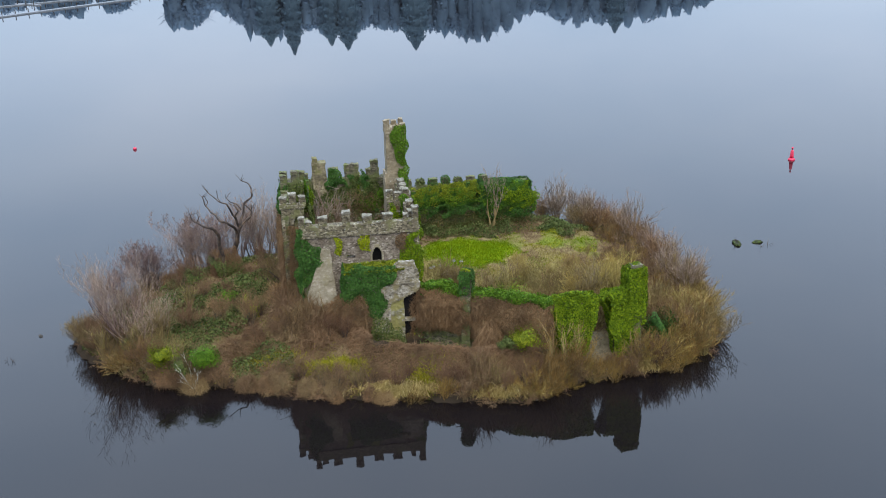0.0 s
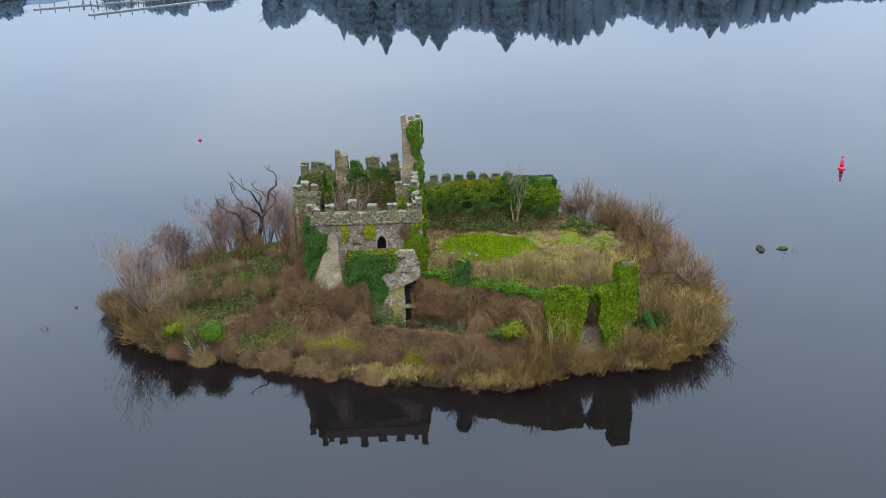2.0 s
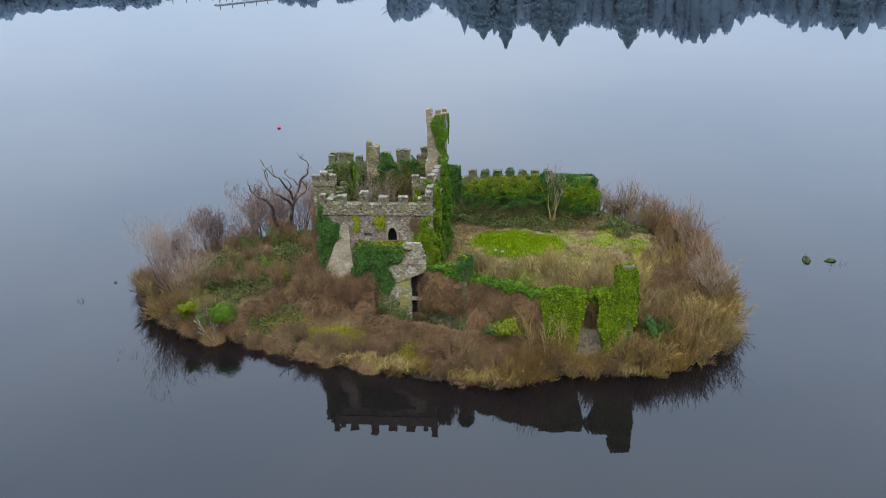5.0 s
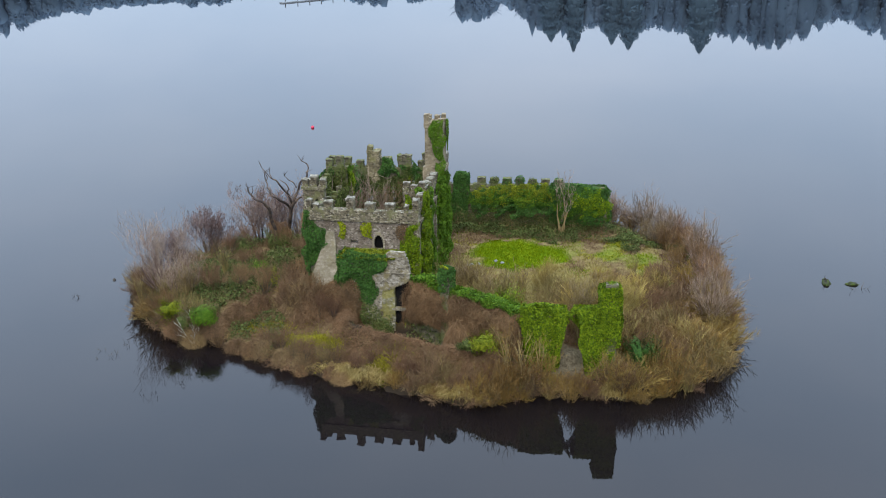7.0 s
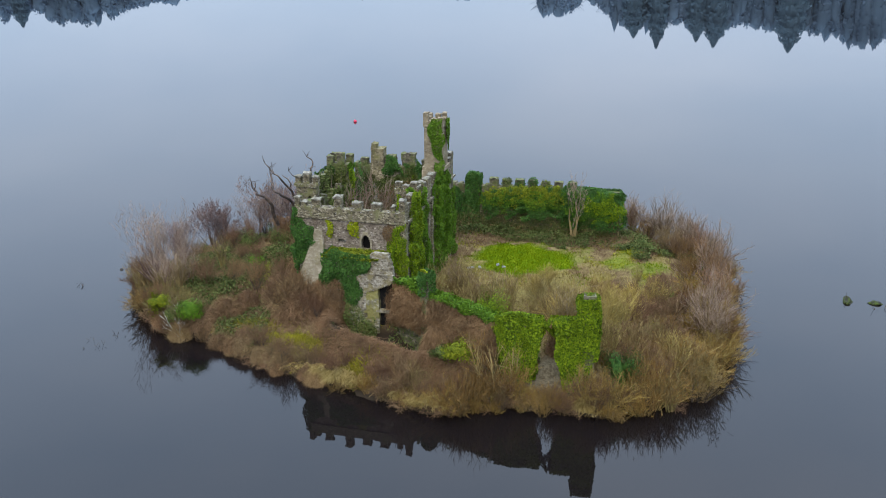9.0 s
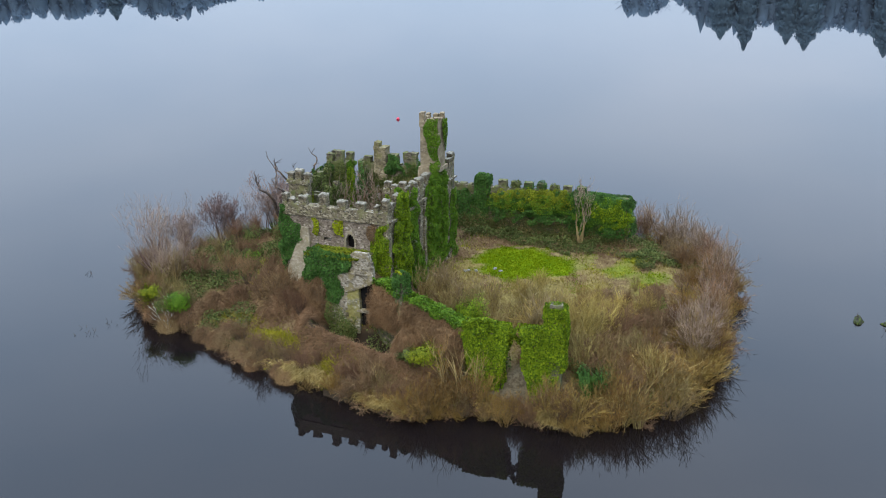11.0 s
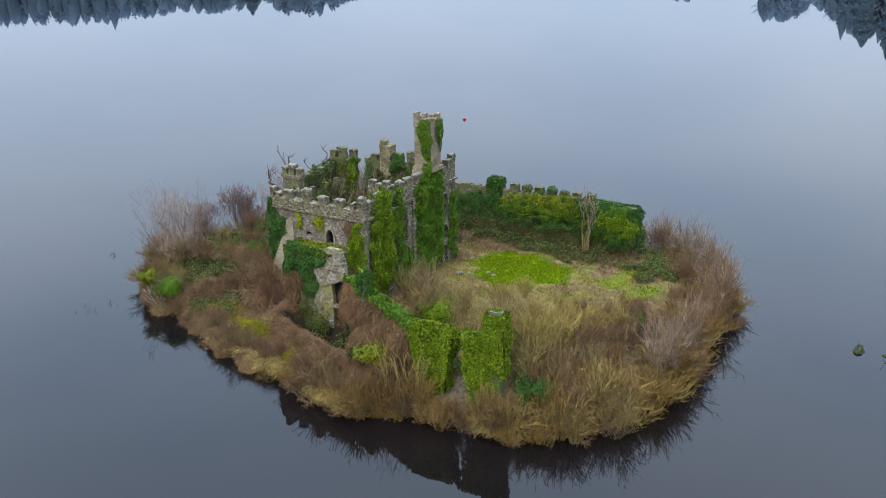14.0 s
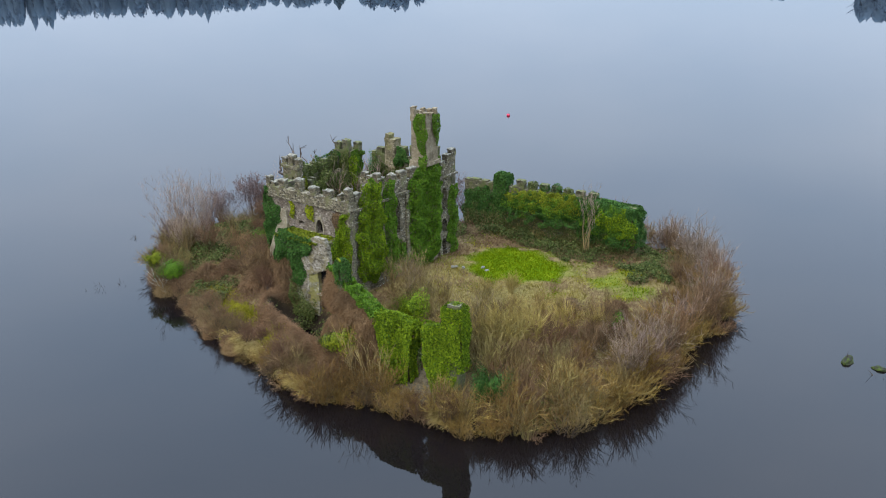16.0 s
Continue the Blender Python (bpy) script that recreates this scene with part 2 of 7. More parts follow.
trodden = ramp(t, noisy(t, 2.6, 8.0, 0.75), [(0.32, (0.04, 0.032, 0.019)), (0.48, (0.085, 0.067, 0.040)), (0.6, (0.125, 0.103, 0.068)), (0.72, (0.08, 0.085, 0.026))])
col = mix(t, at.outputs["Alpha"], col, trodden)
t.links.new(col, b.inputs["Base Color"])
bump(t, b, noisy(t, 5.0, 8.0, 0.7), 0.8, 0.12)

M_ROCK, t, b = material("mossy_rock", 0.9, 0.2)
t.links.new(ramp(t, noisy(t, 2.5, 6.0), [(0.38, (0.022, 0.019, 0.014)), (0.55, (0.03, 0.04, 0.009)), (0.75, (0.075, 0.10, 0.015))]), b.inputs["Base Color"])
bump(t, b, noisy(t, 6.0, 5.0), 0.6, 0.08)
M_PALE_ROCK, t, b = material("pale_rock", 0.9, 0.2)
t.links.new(ramp(t, noisy(t, 3.0, 6.0), [(0.3, (0.09, 0.085, 0.07)), (0.7, (0.27, 0.26, 0.23))]), b.inputs["Base Color"])
bump(t, b, noisy(t, 8.0, 5.0), 0.6, 0.05)
M_RED, t, b = material("red_painted_steel", 0.4, 0.5)
t.links.new(ramp(t, noisy(t, 3.0, 5.0), [(0.3, (0.42, 0.01, 0.035)), (0.7, (0.56, 0.02, 0.06))]), b.inputs["Base Color"])
M_PONTOON, t, b = material("weathered_decking", 0.8, 0.3)
t.links.new(ramp(t, noisy(t, 0.6, 5.0), [(0.3, (0.12, 0.125, 0.13)), (0.7, (0.2, 0.205, 0.21))]), b.inputs["Base Color"])
M_PILE, t, b = material("dark_timber", 0.9, 0.2)
t.links.new(ramp(t, noisy(t, 4.0, 5.0), [(0.3, (0.03, 0.025, 0.02)), (0.7, (0.07, 0.06, 0.05))]), b.inputs["Base Color"])
M_DEADWOOD, t, b = material("dead_bark", 0.9, 0.2)
t.links.new(ramp(t, noisy(t, 1.6, 6.0), [(0.3, (0.018, 0.013, 0.011)), (0.5, (0.05, 0.036, 0.028)), (0.7, (0.125, 0.082, 0.052))]), b.inputs["Base Color"])
bump(t, b, noisy(t, 7.0, 5.0), 0.6, 0.05)
M_MAT = woody("matted_creeper", [(0.0, (0.07, 0.038, 0.019)), (0.5, (0.145, 0.083, 0.040)), (0.85, (0.20, 0.122, 0.062)), (1.0, (0.27, 0.18, 0.095))], 0.5, 0.35)
M_MOSSY_RENDER = masonry("moss_stained_render", [(0.0, (0.13, 0.12, 0.085)), (0.5, (0.21, 0.195, 0.145)), (1.0, (0.36, 0.34, 0.28))], (0.20, 0.18, 0.13), (0.3, 0.28, 0.17),
                         scale=2.6, moss=(0.175, 0.15, 0.038), moss_at=0.41, stain=(0.6, 0.56, 0.46))
M_GOLD = leafy("golden_moss_grass", [(0.0, (0.12, 0.115, 0.008)), (0.5, (0.205, 0.19, 0.012)), (1.0, (0.31, 0.28, 0.03))], 0.95, 0.03, 0.1, 0.6)
M_TWIG_GREY = woody("grey_stems", [(0.0, (0.12, 0.092, 0.036)), (0.5, (0.21, 0.164, 0.064)), (1.0, (0.32, 0.26, 0.12))])
M_TWIG_GOLD = woody("golden_twigs", [(0.0, (0.12, 0.074, 0.02)), (0.5, (0.215, 0.136, 0.036)), (1.0, (0.33, 0.225, 0.068))])
# haze painted in again; inner crowns slightly darker to stand for their shade
M_HAZED_THICKET = leafy("hazed_far_thicket", [(0.0, (0.105, 0.155, 0.22)), (0.6, (0.118, 0.17, 0.24)), (1.0, (0.13, 0.185, 0.255))], 1.0, 0.0, 0.35, 0.02)
M_HAZED_SHADE = leafy("hazed_inner_crown_shade", [(0.0, (0.10, 0.15, 0.212)), (1.0, (0.12, 0.172, 0.238))], 1.0, 0.0, 0.3, 0.02)
M_TWIG_ASH = woody("ash_grey_twigs", [(0.0, (0.12, 0.085, 0.06)), (0.5, (0.21, 0.155, 0.112)), (1.0, (0.31, 0.24, 0.18))])
M_CHIMNEY = masonry("tan_chimney_stone", [(0.0, (0.08, 0.066, 0.036)), (0.5, (0.155, 0.128, 0.074)), (1.0, (0.25, 0.21, 0.135))], (0.15, 0.125, 0.075), (0.36, 0.34, 0.27), scale=3.2, moss=(0.12, 0.108, 0.035), moss_at=0.5)
M_PLASTER = masonry("stained_lime_plaster", [(0.0, (0.19, 0.162, 0.112)), (0.5, (0.225, 0.194, 0.14)), (1.0, (0.28, 0.246, 0.186))], (0.215, 0.186, 0.134), (0.33, 0.30, 0.2), scale=2.6, moss=(0.2, 0.165, 0.08), moss_at=0.56, stain=(0.68, 0.62, 0.5))
M_IVY_OLIVE = leafy("olive_ivy_leaves", [(0.0, (0.065, 0.09, 0.006)), (0.5, (0.125, 0.145, 0.007)), (1.0, (0.2, 0.205, 0.012))])
M_TWIG_TAN = woody("tan_sapling_bark", [(0.0, (0.20, 0.15, 0.06)), (0.5, (0.29, 0.225, 0.095)), (1.0, (0.38, 0.30, 0.14))], 0.5, 0.3)
M_TWIG_HAZE = woody("mauve_grey_twigs", [(0.0, (0.19, 0.138, 0.105)), (0.5, (0.265, 0.198, 0.155)), (1.0, (0.34, 0.262, 0.215))], 0.3, 0.5)
M_TWIG_PLUM = woody("plum_brown_twigs", [(0.0, (0.09, 0.058, 0.052)), (0.5, (0.165, 0.112, 0.098)), (1.0, (0.25, 0.18, 0.155))], 0.3, 0.5)
M_LICHEN = woody("lichened_bark", [(0.0, (0.26, 0.25, 0.2)), (0.5, (0.42, 0.41, 0.35)), (1.0, (0.6, 0.59, 0.53))], 0.8, 0.2)
M_SEDGE = leafy("tan_sedge", [(0.0, (0.17, 0.115, 0.035)), (0.5, (0.30, 0.215, 0.075)), (1.0, (0.42, 0.32, 0.14))], 0.9, 0.05, 0.15, 0.6)

# ---- builders ----


def sheet_mesh(name, verts, faces, mat):
    """A mesh from arrays: faces all with the same number of corners."""
    me = bpy.data.meshes.new(name)
    faces = np.asarray(faces, dtype=np.int32)
    n, k = faces.shape
    me.vertices.add(len(verts))
    me.vertices.foreach_set("co", np.asarray(verts, dtype=np.float32).ravel())
    me.loops.add(n * k)
    me.loops.foreach_set("vertex_index", faces.ravel())
    me.polygons.add(n)
    me.polygons.foreach_set("loop_start", np.arange(0, n * k, k, dtype=np.int32))
    me.polygons.foreach_set("loop_total", np.full(n, k, dtype=np.int32))
    me.update(calc_edges=True)
    me.materials.append(mat)
    return me


def child(name, mesh, parent, label=""):
    ob = new(name, mesh)
    ob.parent = parent
    return tagged(ob, label) if label else ob


def part(name, bm, mat, parent, label=""):
    me = bpy.data.meshes.new(name)
    bm.to_mesh(me)
    bm.free()
    me.materials.append(mat)
    return child(name, me, parent, label)


def thing(name, m, label, category, group="", kind=""):
    ob = new(name)
    ob.matrix_world = m
    ob.empty_display_size = 0.3
    return tagged(ob, label, category, group, kind)


def wobble(bm, amount=0.05, scale=1.1, off=0.0):
    for v in bm.verts:
        v.co += noise.noise_vector(v.co * scale + Vector((off, off, off))) * amount


def box(bm, x0, x1, y0, y1, z0, z1, taper=0.0):
    c = [(x0, y0, z0), (x1, y0, z0), (x1, y1, z0), (x0, y1, z0),
         (x0 + taper, y0 + taper, z1), (x1 - taper, y0 + taper, z1), (x1 - taper, y1 - taper, z1), (x0 + taper, y1 - taper, z1)]
    v = [bm.verts.new(p) for p in c]
    for f in ((0, 3, 2, 1), (4, 5, 6, 7), (0, 1, 5, 4), (1, 2, 6, 5), (2, 3, 7, 6), (3, 0, 4, 7)):
        bm.faces.new([v[i] for i in f])
    return v


def chunky(bm, x0, x1, y0, y1, z0, z1, cell=0.5):
    """A box cut into cells, so that its faces can be worn uneven."""
    nx, ny, nz = (max(1, round((b - a) / cell)) for a, b in ((x0, x1), (y0, y1), (z0, z1)))
    vs = {}

    def at(i, j, k):
        if (i, j, k) not in vs:
            vs[i, j, k] = bm.verts.new((x0 + (x1 - x0) * i / nx, y0 + (y1 - y0) * j / ny, z0 + (z1 - z0) * k / nz))
        return vs[i, j, k]
    for i in range(nx):
        for j in range(ny):
            bm.faces.new((at(i, j, 0), at(i, j + 1, 0), at(i + 1, j + 1, 0), at(i + 1, j, 0)))
            bm.faces.new((at(i, j, nz), at(i + 1, j, nz), at(i + 1, j + 1, nz), at(i, j + 1, nz)))
    for i in range(nx):
        for k in range(nz):
            bm.faces.new((at(i, 0, k), at(i + 1, 0, k), at(i + 1, 0, k + 1), at(i, 0, k + 1)))
            bm.faces.new((at(i, ny, k), at(i, ny, k + 1), at(i + 1, ny, k + 1), at(i + 1, ny, k)))
    for j in range(ny):
        for k in range(nz):
            bm.faces.new((at(0, j, k), at(0, j, k + 1), at(0, j + 1, k + 1), at(0, j + 1, k)))
            bm.faces.new((at(nx, j, k), at(nx, j + 1, k), at(nx, j + 1, k + 1), at(nx, j, k + 1)))


def wall_mesh(length, thick, z0, top, openings=(), step=0.45, ragged=0.0, seed=0.0):
    """A wall along +x from 0, its face at y = 0 and its body towards +y, up to top (a number or a function of x), with ragged head.
    openings: (x0, x1, sill, head, pointed) go right through."""
    cuts = {0.0, length}
    for o in openings:
        cuts |= {o[0], o[1]}
    xs = sorted(cuts)
    edges = []
    for a, c in zip(xs, xs[1:]):
        hole = any(o[0] <= a + 1e-6 and o[1] >= c - 1e-6 for o in openings)
        n = 10 if hole else max(1, round((c - a) / step))
        edges += [a + (c - a) * i / n for i in range(n)]
    edges.append(length)

    def head_at(x):
        h = top(x) if callable(top) else top
        return h + ragged * noise.noise(Vector((x * 0.9 + seed, seed, 1.7))) + 0.6 * ragged * noise.noise(Vector((x * 2.7, seed, 5.1)))
    high = max(head_at(x) for x in edges)
    row = 0.2
    nz = int((high - z0) / row) + 1
    keep = set()
    for i, (a, c) in enumerate(zip(edges, edges[1:])):
        mid = (a + c) / 2
        h = head_at(mid)
        for k in range(nz):
            z = z0 + (k + 0.5) * row
            solid = z < h
            for x0, x1, sill, head, pointed in openings:
                if x0 <= mid <= x1 and sill < z:
                    s = abs(2 * (mid - x0) / (x1 - x0) - 1)
                    rise = min((x1 - x0) * 0.9, head - sill)
                    crown = head - rise * (1 - math.sqrt(max(0.0, 1 - ((s + 1) / 2) ** 2)) / 0.866) if pointed else head
                    solid = solid and z > crown
            if solid:
                keep.add((i, k))
    bm = bmesh.new()
    vs = {}

    def at(i, k, d):
        if (i, k, d) not in vs:
            vs[i, k, d] = bm.verts.new((edges[i], thick * d, z0 + k * row))
        return vs[i, k, d]
    for i, k in keep:
        bm.faces.new((at(i, k, 0), at(i + 1, k, 0), at(i + 1, k + 1, 0), at(i, k + 1, 0)))
        bm.faces.new((at(i + 1, k, 1), at(i, k, 1), at(i, k + 1, 1), at(i + 1, k + 1, 1)))
        for di, dk, p, q in ((-1, 0, (i, k + 1), (i, k)), (1, 0, (i + 1, k), (i + 1, k + 1)), (0, -1, (i, k), (i + 1, k)), (0, 1, (i + 1, k + 1), (i, k + 1))):
            if (i + di, k + dk) not in keep:
                bm.faces.new((at(*p, 0), at(*p, 1), at(*q, 1), at(*q, 0)))
    wobble(bm, 0.09, 0.9, seed)
    wobble(bm, 0.05, 3.1, seed)
    return bm


def broken(poly, v0, v1, cell=0.28, seed=0.0, wear=0.22, holes=()):
    """A broken lump of masonry: its upright outline poly in (along, height), from v0 back to v1."""
    pu, pz = [p[0] for p in poly], [p[1] for p in poly]
    u0, z0 = min(pu), min(pz)
    nu, nz = math.ceil((max(pu) - u0) / cell), math.ceil((max(pz) - z0) / cell)
    keep = set()
    for i in range(nu):
        for k in range(nz):
            u, z = u0 + (i + 0.5) * cell, z0 + (k + 0.5) * cell
            if inside(np.array([u]), np.array([z]), poly)[0][0] and not any(a < u < b and c < z < d for a, b, c, d in holes):
                keep.add((i, k))
    nd = max(1, round((v1 - v0) / 0.5))
    bm = bmesh.new()
    vs = {}

    def at(i, k, d):
        if (i, k, d) not in vs:
            vs[i, k, d] = bm.verts.new((u0 + i * cell, v0 + (v1 - v0) * d / nd, z0 + k * cell))
        return vs[i, k, d]
    for i, k in keep:
        bm.faces.new((at(i, k, 0), at(i + 1, k, 0), at(i + 1, k + 1, 0), at(i, k + 1, 0)))
        bm.faces.new((at(i + 1, k, nd), at(i, k, nd), at(i, k + 1, nd), at(i + 1, k + 1, nd)))
        for di, dk, p, q in ((-1, 0, (i, k + 1), (i, k)), (1, 0, (i + 1, k), (i + 1, k + 1)), (0, -1, (i, k), (i + 1, k)), (0, 1, (i + 1, k + 1), (i, k + 1))):
            if (i + di, k + dk) not in keep:
                for d in range(nd):
                    bm.faces.new((at(*p, d), at(*p, d + 1), at(*q, d + 1), at(*q, d)))
    wobble(bm, wear, 0.8, seed)
    wobble(bm, 0.07, 2.7, seed)
    return bm


def merlon_mesh(w, d, h, seed):
    """A worn merlon: its body and the coping stones that lie on it."""
    body = bmesh.new()
    chunky(body, -w / 2, w / 2, -d / 2, d / 2, -0.15, h * 0.88, 0.3)
    wobble(body, 0.13, 2.1, seed)
    cap = bmesh.new()
    chunky(cap, -w / 2 - 0.02, w / 2 + 0.02, -d / 2 - 0.02, d / 2 + 0.02, h * 0.86, h, 0.25)
    wobble(cap, 0.16, 2.6, seed + 3)
    return body, cap


def merlon(parent, m, w=1.1, d=0.8, h=0.9, seed=0.0, mat=None):
    body, cap = merlon_mesh(w, d, h, seed)
    ob = part("merlon", body, mat or M_STONE, parent)
    ob.matrix_local = m
    part("coping", cap, M_COPING if mat is None else mat, ob, "pale lichened coping stones" if mat is None else "worn mossy coping stones")
    return ob


def leaves(points, normals, size, jitter=0.7, seed=1):
    """Kite-shaped leaves, a little folded, at the points."""
    r = np.random.default_rng(seed)
    n = len(points)
    nor = normals + r.normal(0, jitter, (n, 3))
    nor[:, 2] += 0.25
    nor /= np.linalg.norm(nor, axis=1)[:, None] + 1e-9
    ref = r.normal(0, 1, (n, 3))
    ref[:, 2] -= 0.8
    a = ref - (ref * nor).sum(1)[:, None] * nor
    a /= np.linalg.norm(a, axis=1)[:, None] + 1e-9
    b = np.cross(nor, a)
    s = size * r.uniform(0.6, 1.35, (n, 1))
    v = np.empty((n, 4, 3))
    v[:, 0] = points - a * s * 0.5
    v[:, 1] = points + b * s * 0.45 + nor * s * 0.12
    v[:, 2] = points + a * s * 0.62 - nor * s * 0.15
    v[:, 3] = points - b * s * 0.45 + nor * s * 0.12
    return v.reshape(-1, 3), np.arange(n * 4).reshape(-1, 4)


def ribbons(p, q, width, bend, seed=1):
    """Thin stems from p to q, bent in the middle."""
    r = np.random.default_rng(seed)
    n = len(p)
    way = q - p
    side = np.cross(way, r.normal(0, 1, (n, 3)))
    side /= np.linalg.norm(side, axis=1)[:, None] + 1e-9
    w = (width * r.uniform(0.5, 1.5, (n, 1))) * side
    mid = (p + q) / 2 + bend
    v = np.empty((n, 6, 3))
    v[:, 0], v[:, 1], v[:, 2], v[:, 3], v[:, 4], v[:, 5] = p - w / 2, p + w / 2, mid - w * 0.4, mid + w * 0.4, q - w * 0.15, q + w * 0.15
    i = np.arange(n)[:, None] * 6
    f = np.concatenate([i + np.array([0, 1, 3, 2]), i + np.array([2, 3, 5, 4])])
    return v.reshape(-1, 3), f


def lumps(x, y, scale, seed):
    """Smooth pseudo-noise in about -1 to 1, for arrays."""
    r = np.random.default_rng(seed)
    out = np.zeros_like(x, dtype=float)
    for k in range(7):
        ang, ph, f = r.uniform(0, 6.28), r.uniform(0, 6.28), scale * r.uniform(0.6, 1.9)
        out += np.sin((x * math.cos(ang) + y * math.sin(ang)) * f + ph)
    return out / 3.2


def inside(px, py, poly):
    """Which of the points lie in the polygon, and how far each is from its edge."""
    poly = np.asarray(poly, float)
    c = np.zeros(px.shape, bool)
    d = np.full(px.shape, 1e9)
    for (x0, y0), (x1, y1) in zip(poly, np.roll(poly, -1, axis=0)):
        with np.errstate(divide="ignore", invalid="ignore"):
            cross = ((y0 > py) != (y1 > py)) & (px < (x1 - x0) * (py - y0) / (y1 - y0 + 1e-12) + x0)
        c ^= cross
        ll = (x1 - x0) ** 2 + (y1 - y0) ** 2 + 1e-12
        s = np.clip(((px - x0) * (x1 - x0) + (py - y0) * (y1 - y0)) / ll, 0, 1)
        d = np.minimum(d, np.hypot(px - x0 - s * (x1 - x0), py - y0 - s * (y1 - y0)))
    return c, d


def ivy(parent, origin, along, out, poly, depth, mat, label, size=0.3, density=55, seed=1, frayed=0.35, name="ivy"):
    """Ivy hanging on an upright face: poly is its outline in (metres along, height). Thick and lumpy inside, thin at its frayed edge."""
    size, density = size * 0.56, density * 2.7
    r = np.random.default_rng(seed)
    poly = np.asarray(poly, float)
    lo, hi = poly.min(0) - 0.4, poly.max(0) + 0.4
    n = int((hi - lo).prod() * density)
    s, z = r.uniform(lo[0], hi[0], n), r.uniform(lo[1], hi[1], n)
    js, jz = s + frayed * lumps(s, z, 2.2, seed + 5), z + frayed * lumps(s, z, 2.6, seed + 6)
    ok, d = inside(js, jz, poly)
    s, z, d = s[ok], z[ok], d[ok]
    bulge = depth * np.clip(d / (0.35 + depth), 0.12, 1) ** 0.6 * (0.72 + 0.38 * lumps(s, z, 1.7, seed + 7))
    along, out = np.asarray(along, float), np.asarray(out, float)
    lay = r.uniform(0.55, 1.05, len(s))
    p = np.asarray(origin, float) + s[:, None] * along + (bulge * lay)[:, None] * out
    p[:, 2] += z
    nor = np.repeat(out[None], len(s), 0) + along * (0.5 * lumps(s, z, 3.1, seed + 8))[:, None]
    v, f = leaves(p, nor, size, 0.55, seed)
    return child(name, sheet_mesh(name, v, f, mat), parent, label)


def ivy_block(parent, x0, x1, y0, y1, z0, z1, depth, mat, label, size=0.3, density=55, seed=1, top_too=True, waist=1.0):
    """Ivy all round a block, in the parent's axes: one mass of leaves, drawn in towards its foot by waist."""
    size, density = size * 0.66, density * 2.1
    r = np.random.default_rng(seed)
    vs, fs, base = [], [], 0
    faces = [((x0, y0, 0), (1, 0, 0), (0, -1, 0), x1 - x0), ((x1, y0, 0), (0, 1, 0), (1, 0, 0), y1 - y0),
             ((x1, y1, 0), (-1, 0, 0), (0, 1, 0), x1 - x0), ((x0, y1, 0), (0, -1, 0), (-1, 0, 0), y1 - y0)]
    for k, (o, al, ou, ln) in enumerate(faces):
        n = int((ln + 0.4) * (z1 - z0) * density)
        s, z = r.uniform(-0.2, ln + 0.2, n), r.uniform(z0, z1 + 0.15, n)
        low = z0 + 0.9 + 0.9 * lumps(s + k * 9, z * 0, 1.5, seed)
        up_ = np.clip((z - z0) / (z1 - z0) * 1.15, 0, 1)
        full = waist + (1 - waist) * up_ + 0.1 * lumps(s * 0 + k, z, 1.2, seed + 4)
        keep = ((z > low) | (r.uniform(0, 1, n) < 0.35)) & (np.abs(s / ln - 0.5) < 0.55 * full)
        s, z, full = s[keep], z[keep], full[keep]
        b = depth * (0.6 + 0.45 * lumps(s + k * 7, z, 1.5, seed + 2)) * r.uniform(0.5, 1.05, len(s)) * np.clip((z1 + 0.25 - z) / 0.9, 0.25, 1) * (waist + (1 - waist) * np.clip((z - z0) / (z1 - z0) * 1.5, 0, 1))
        p = np.asarray(o, float) + s[:, None] * np.asarray(al, float) + b[:, None] * np.asarray(ou, float)
        p[:, 2] += z
        if k % 2:
            p[:, 0] = (x0 + x1) / 2 + (p[:, 0] - (x0 + x1) / 2) * full
        v, f = leaves(p, np.repeat(np.asarray(ou, float)[None], len(s), 0), size, 0.55, seed + k)
        vs.append(v), fs.append(f + base)
        base += len(v)
    if top_too:
        n = int((x1 - x0 + 0.4) * (y1 - y0 + 0.4) * density * 1.2)
        p = np.column_stack([r.uniform(x0 - 0.2, x1 + 0.2, n), r.uniform(y0 - 0.2, y1 + 0.2, n), np.zeros(n)])
        far = np.maximum(np.abs(p[:, 0] - (x0 + x1) / 2) / (x1 - x0), np.abs(p[:, 1] - (y0 + y1) / 2) / (y1 - y0)) * 2
        p[:, 2] = z1 + 0.2 + 0.26 * lumps(p[:, 0], p[:, 1], 1.3, seed + 3) - 0.35 * np.clip(far, 0, 1.2) ** 3 + r.uniform(-0.2, 0.15, n)
        v, f = leaves(p, np.repeat(np.array([[0, 0, 1.0]]), n, 0), size, 0.5, seed + 9)
        vs.append(v), fs.append(f + base)
    return child("ivy", sheet_mesh("ivy", np.concatenate(vs), np.concatenate(fs), mat), parent, label)


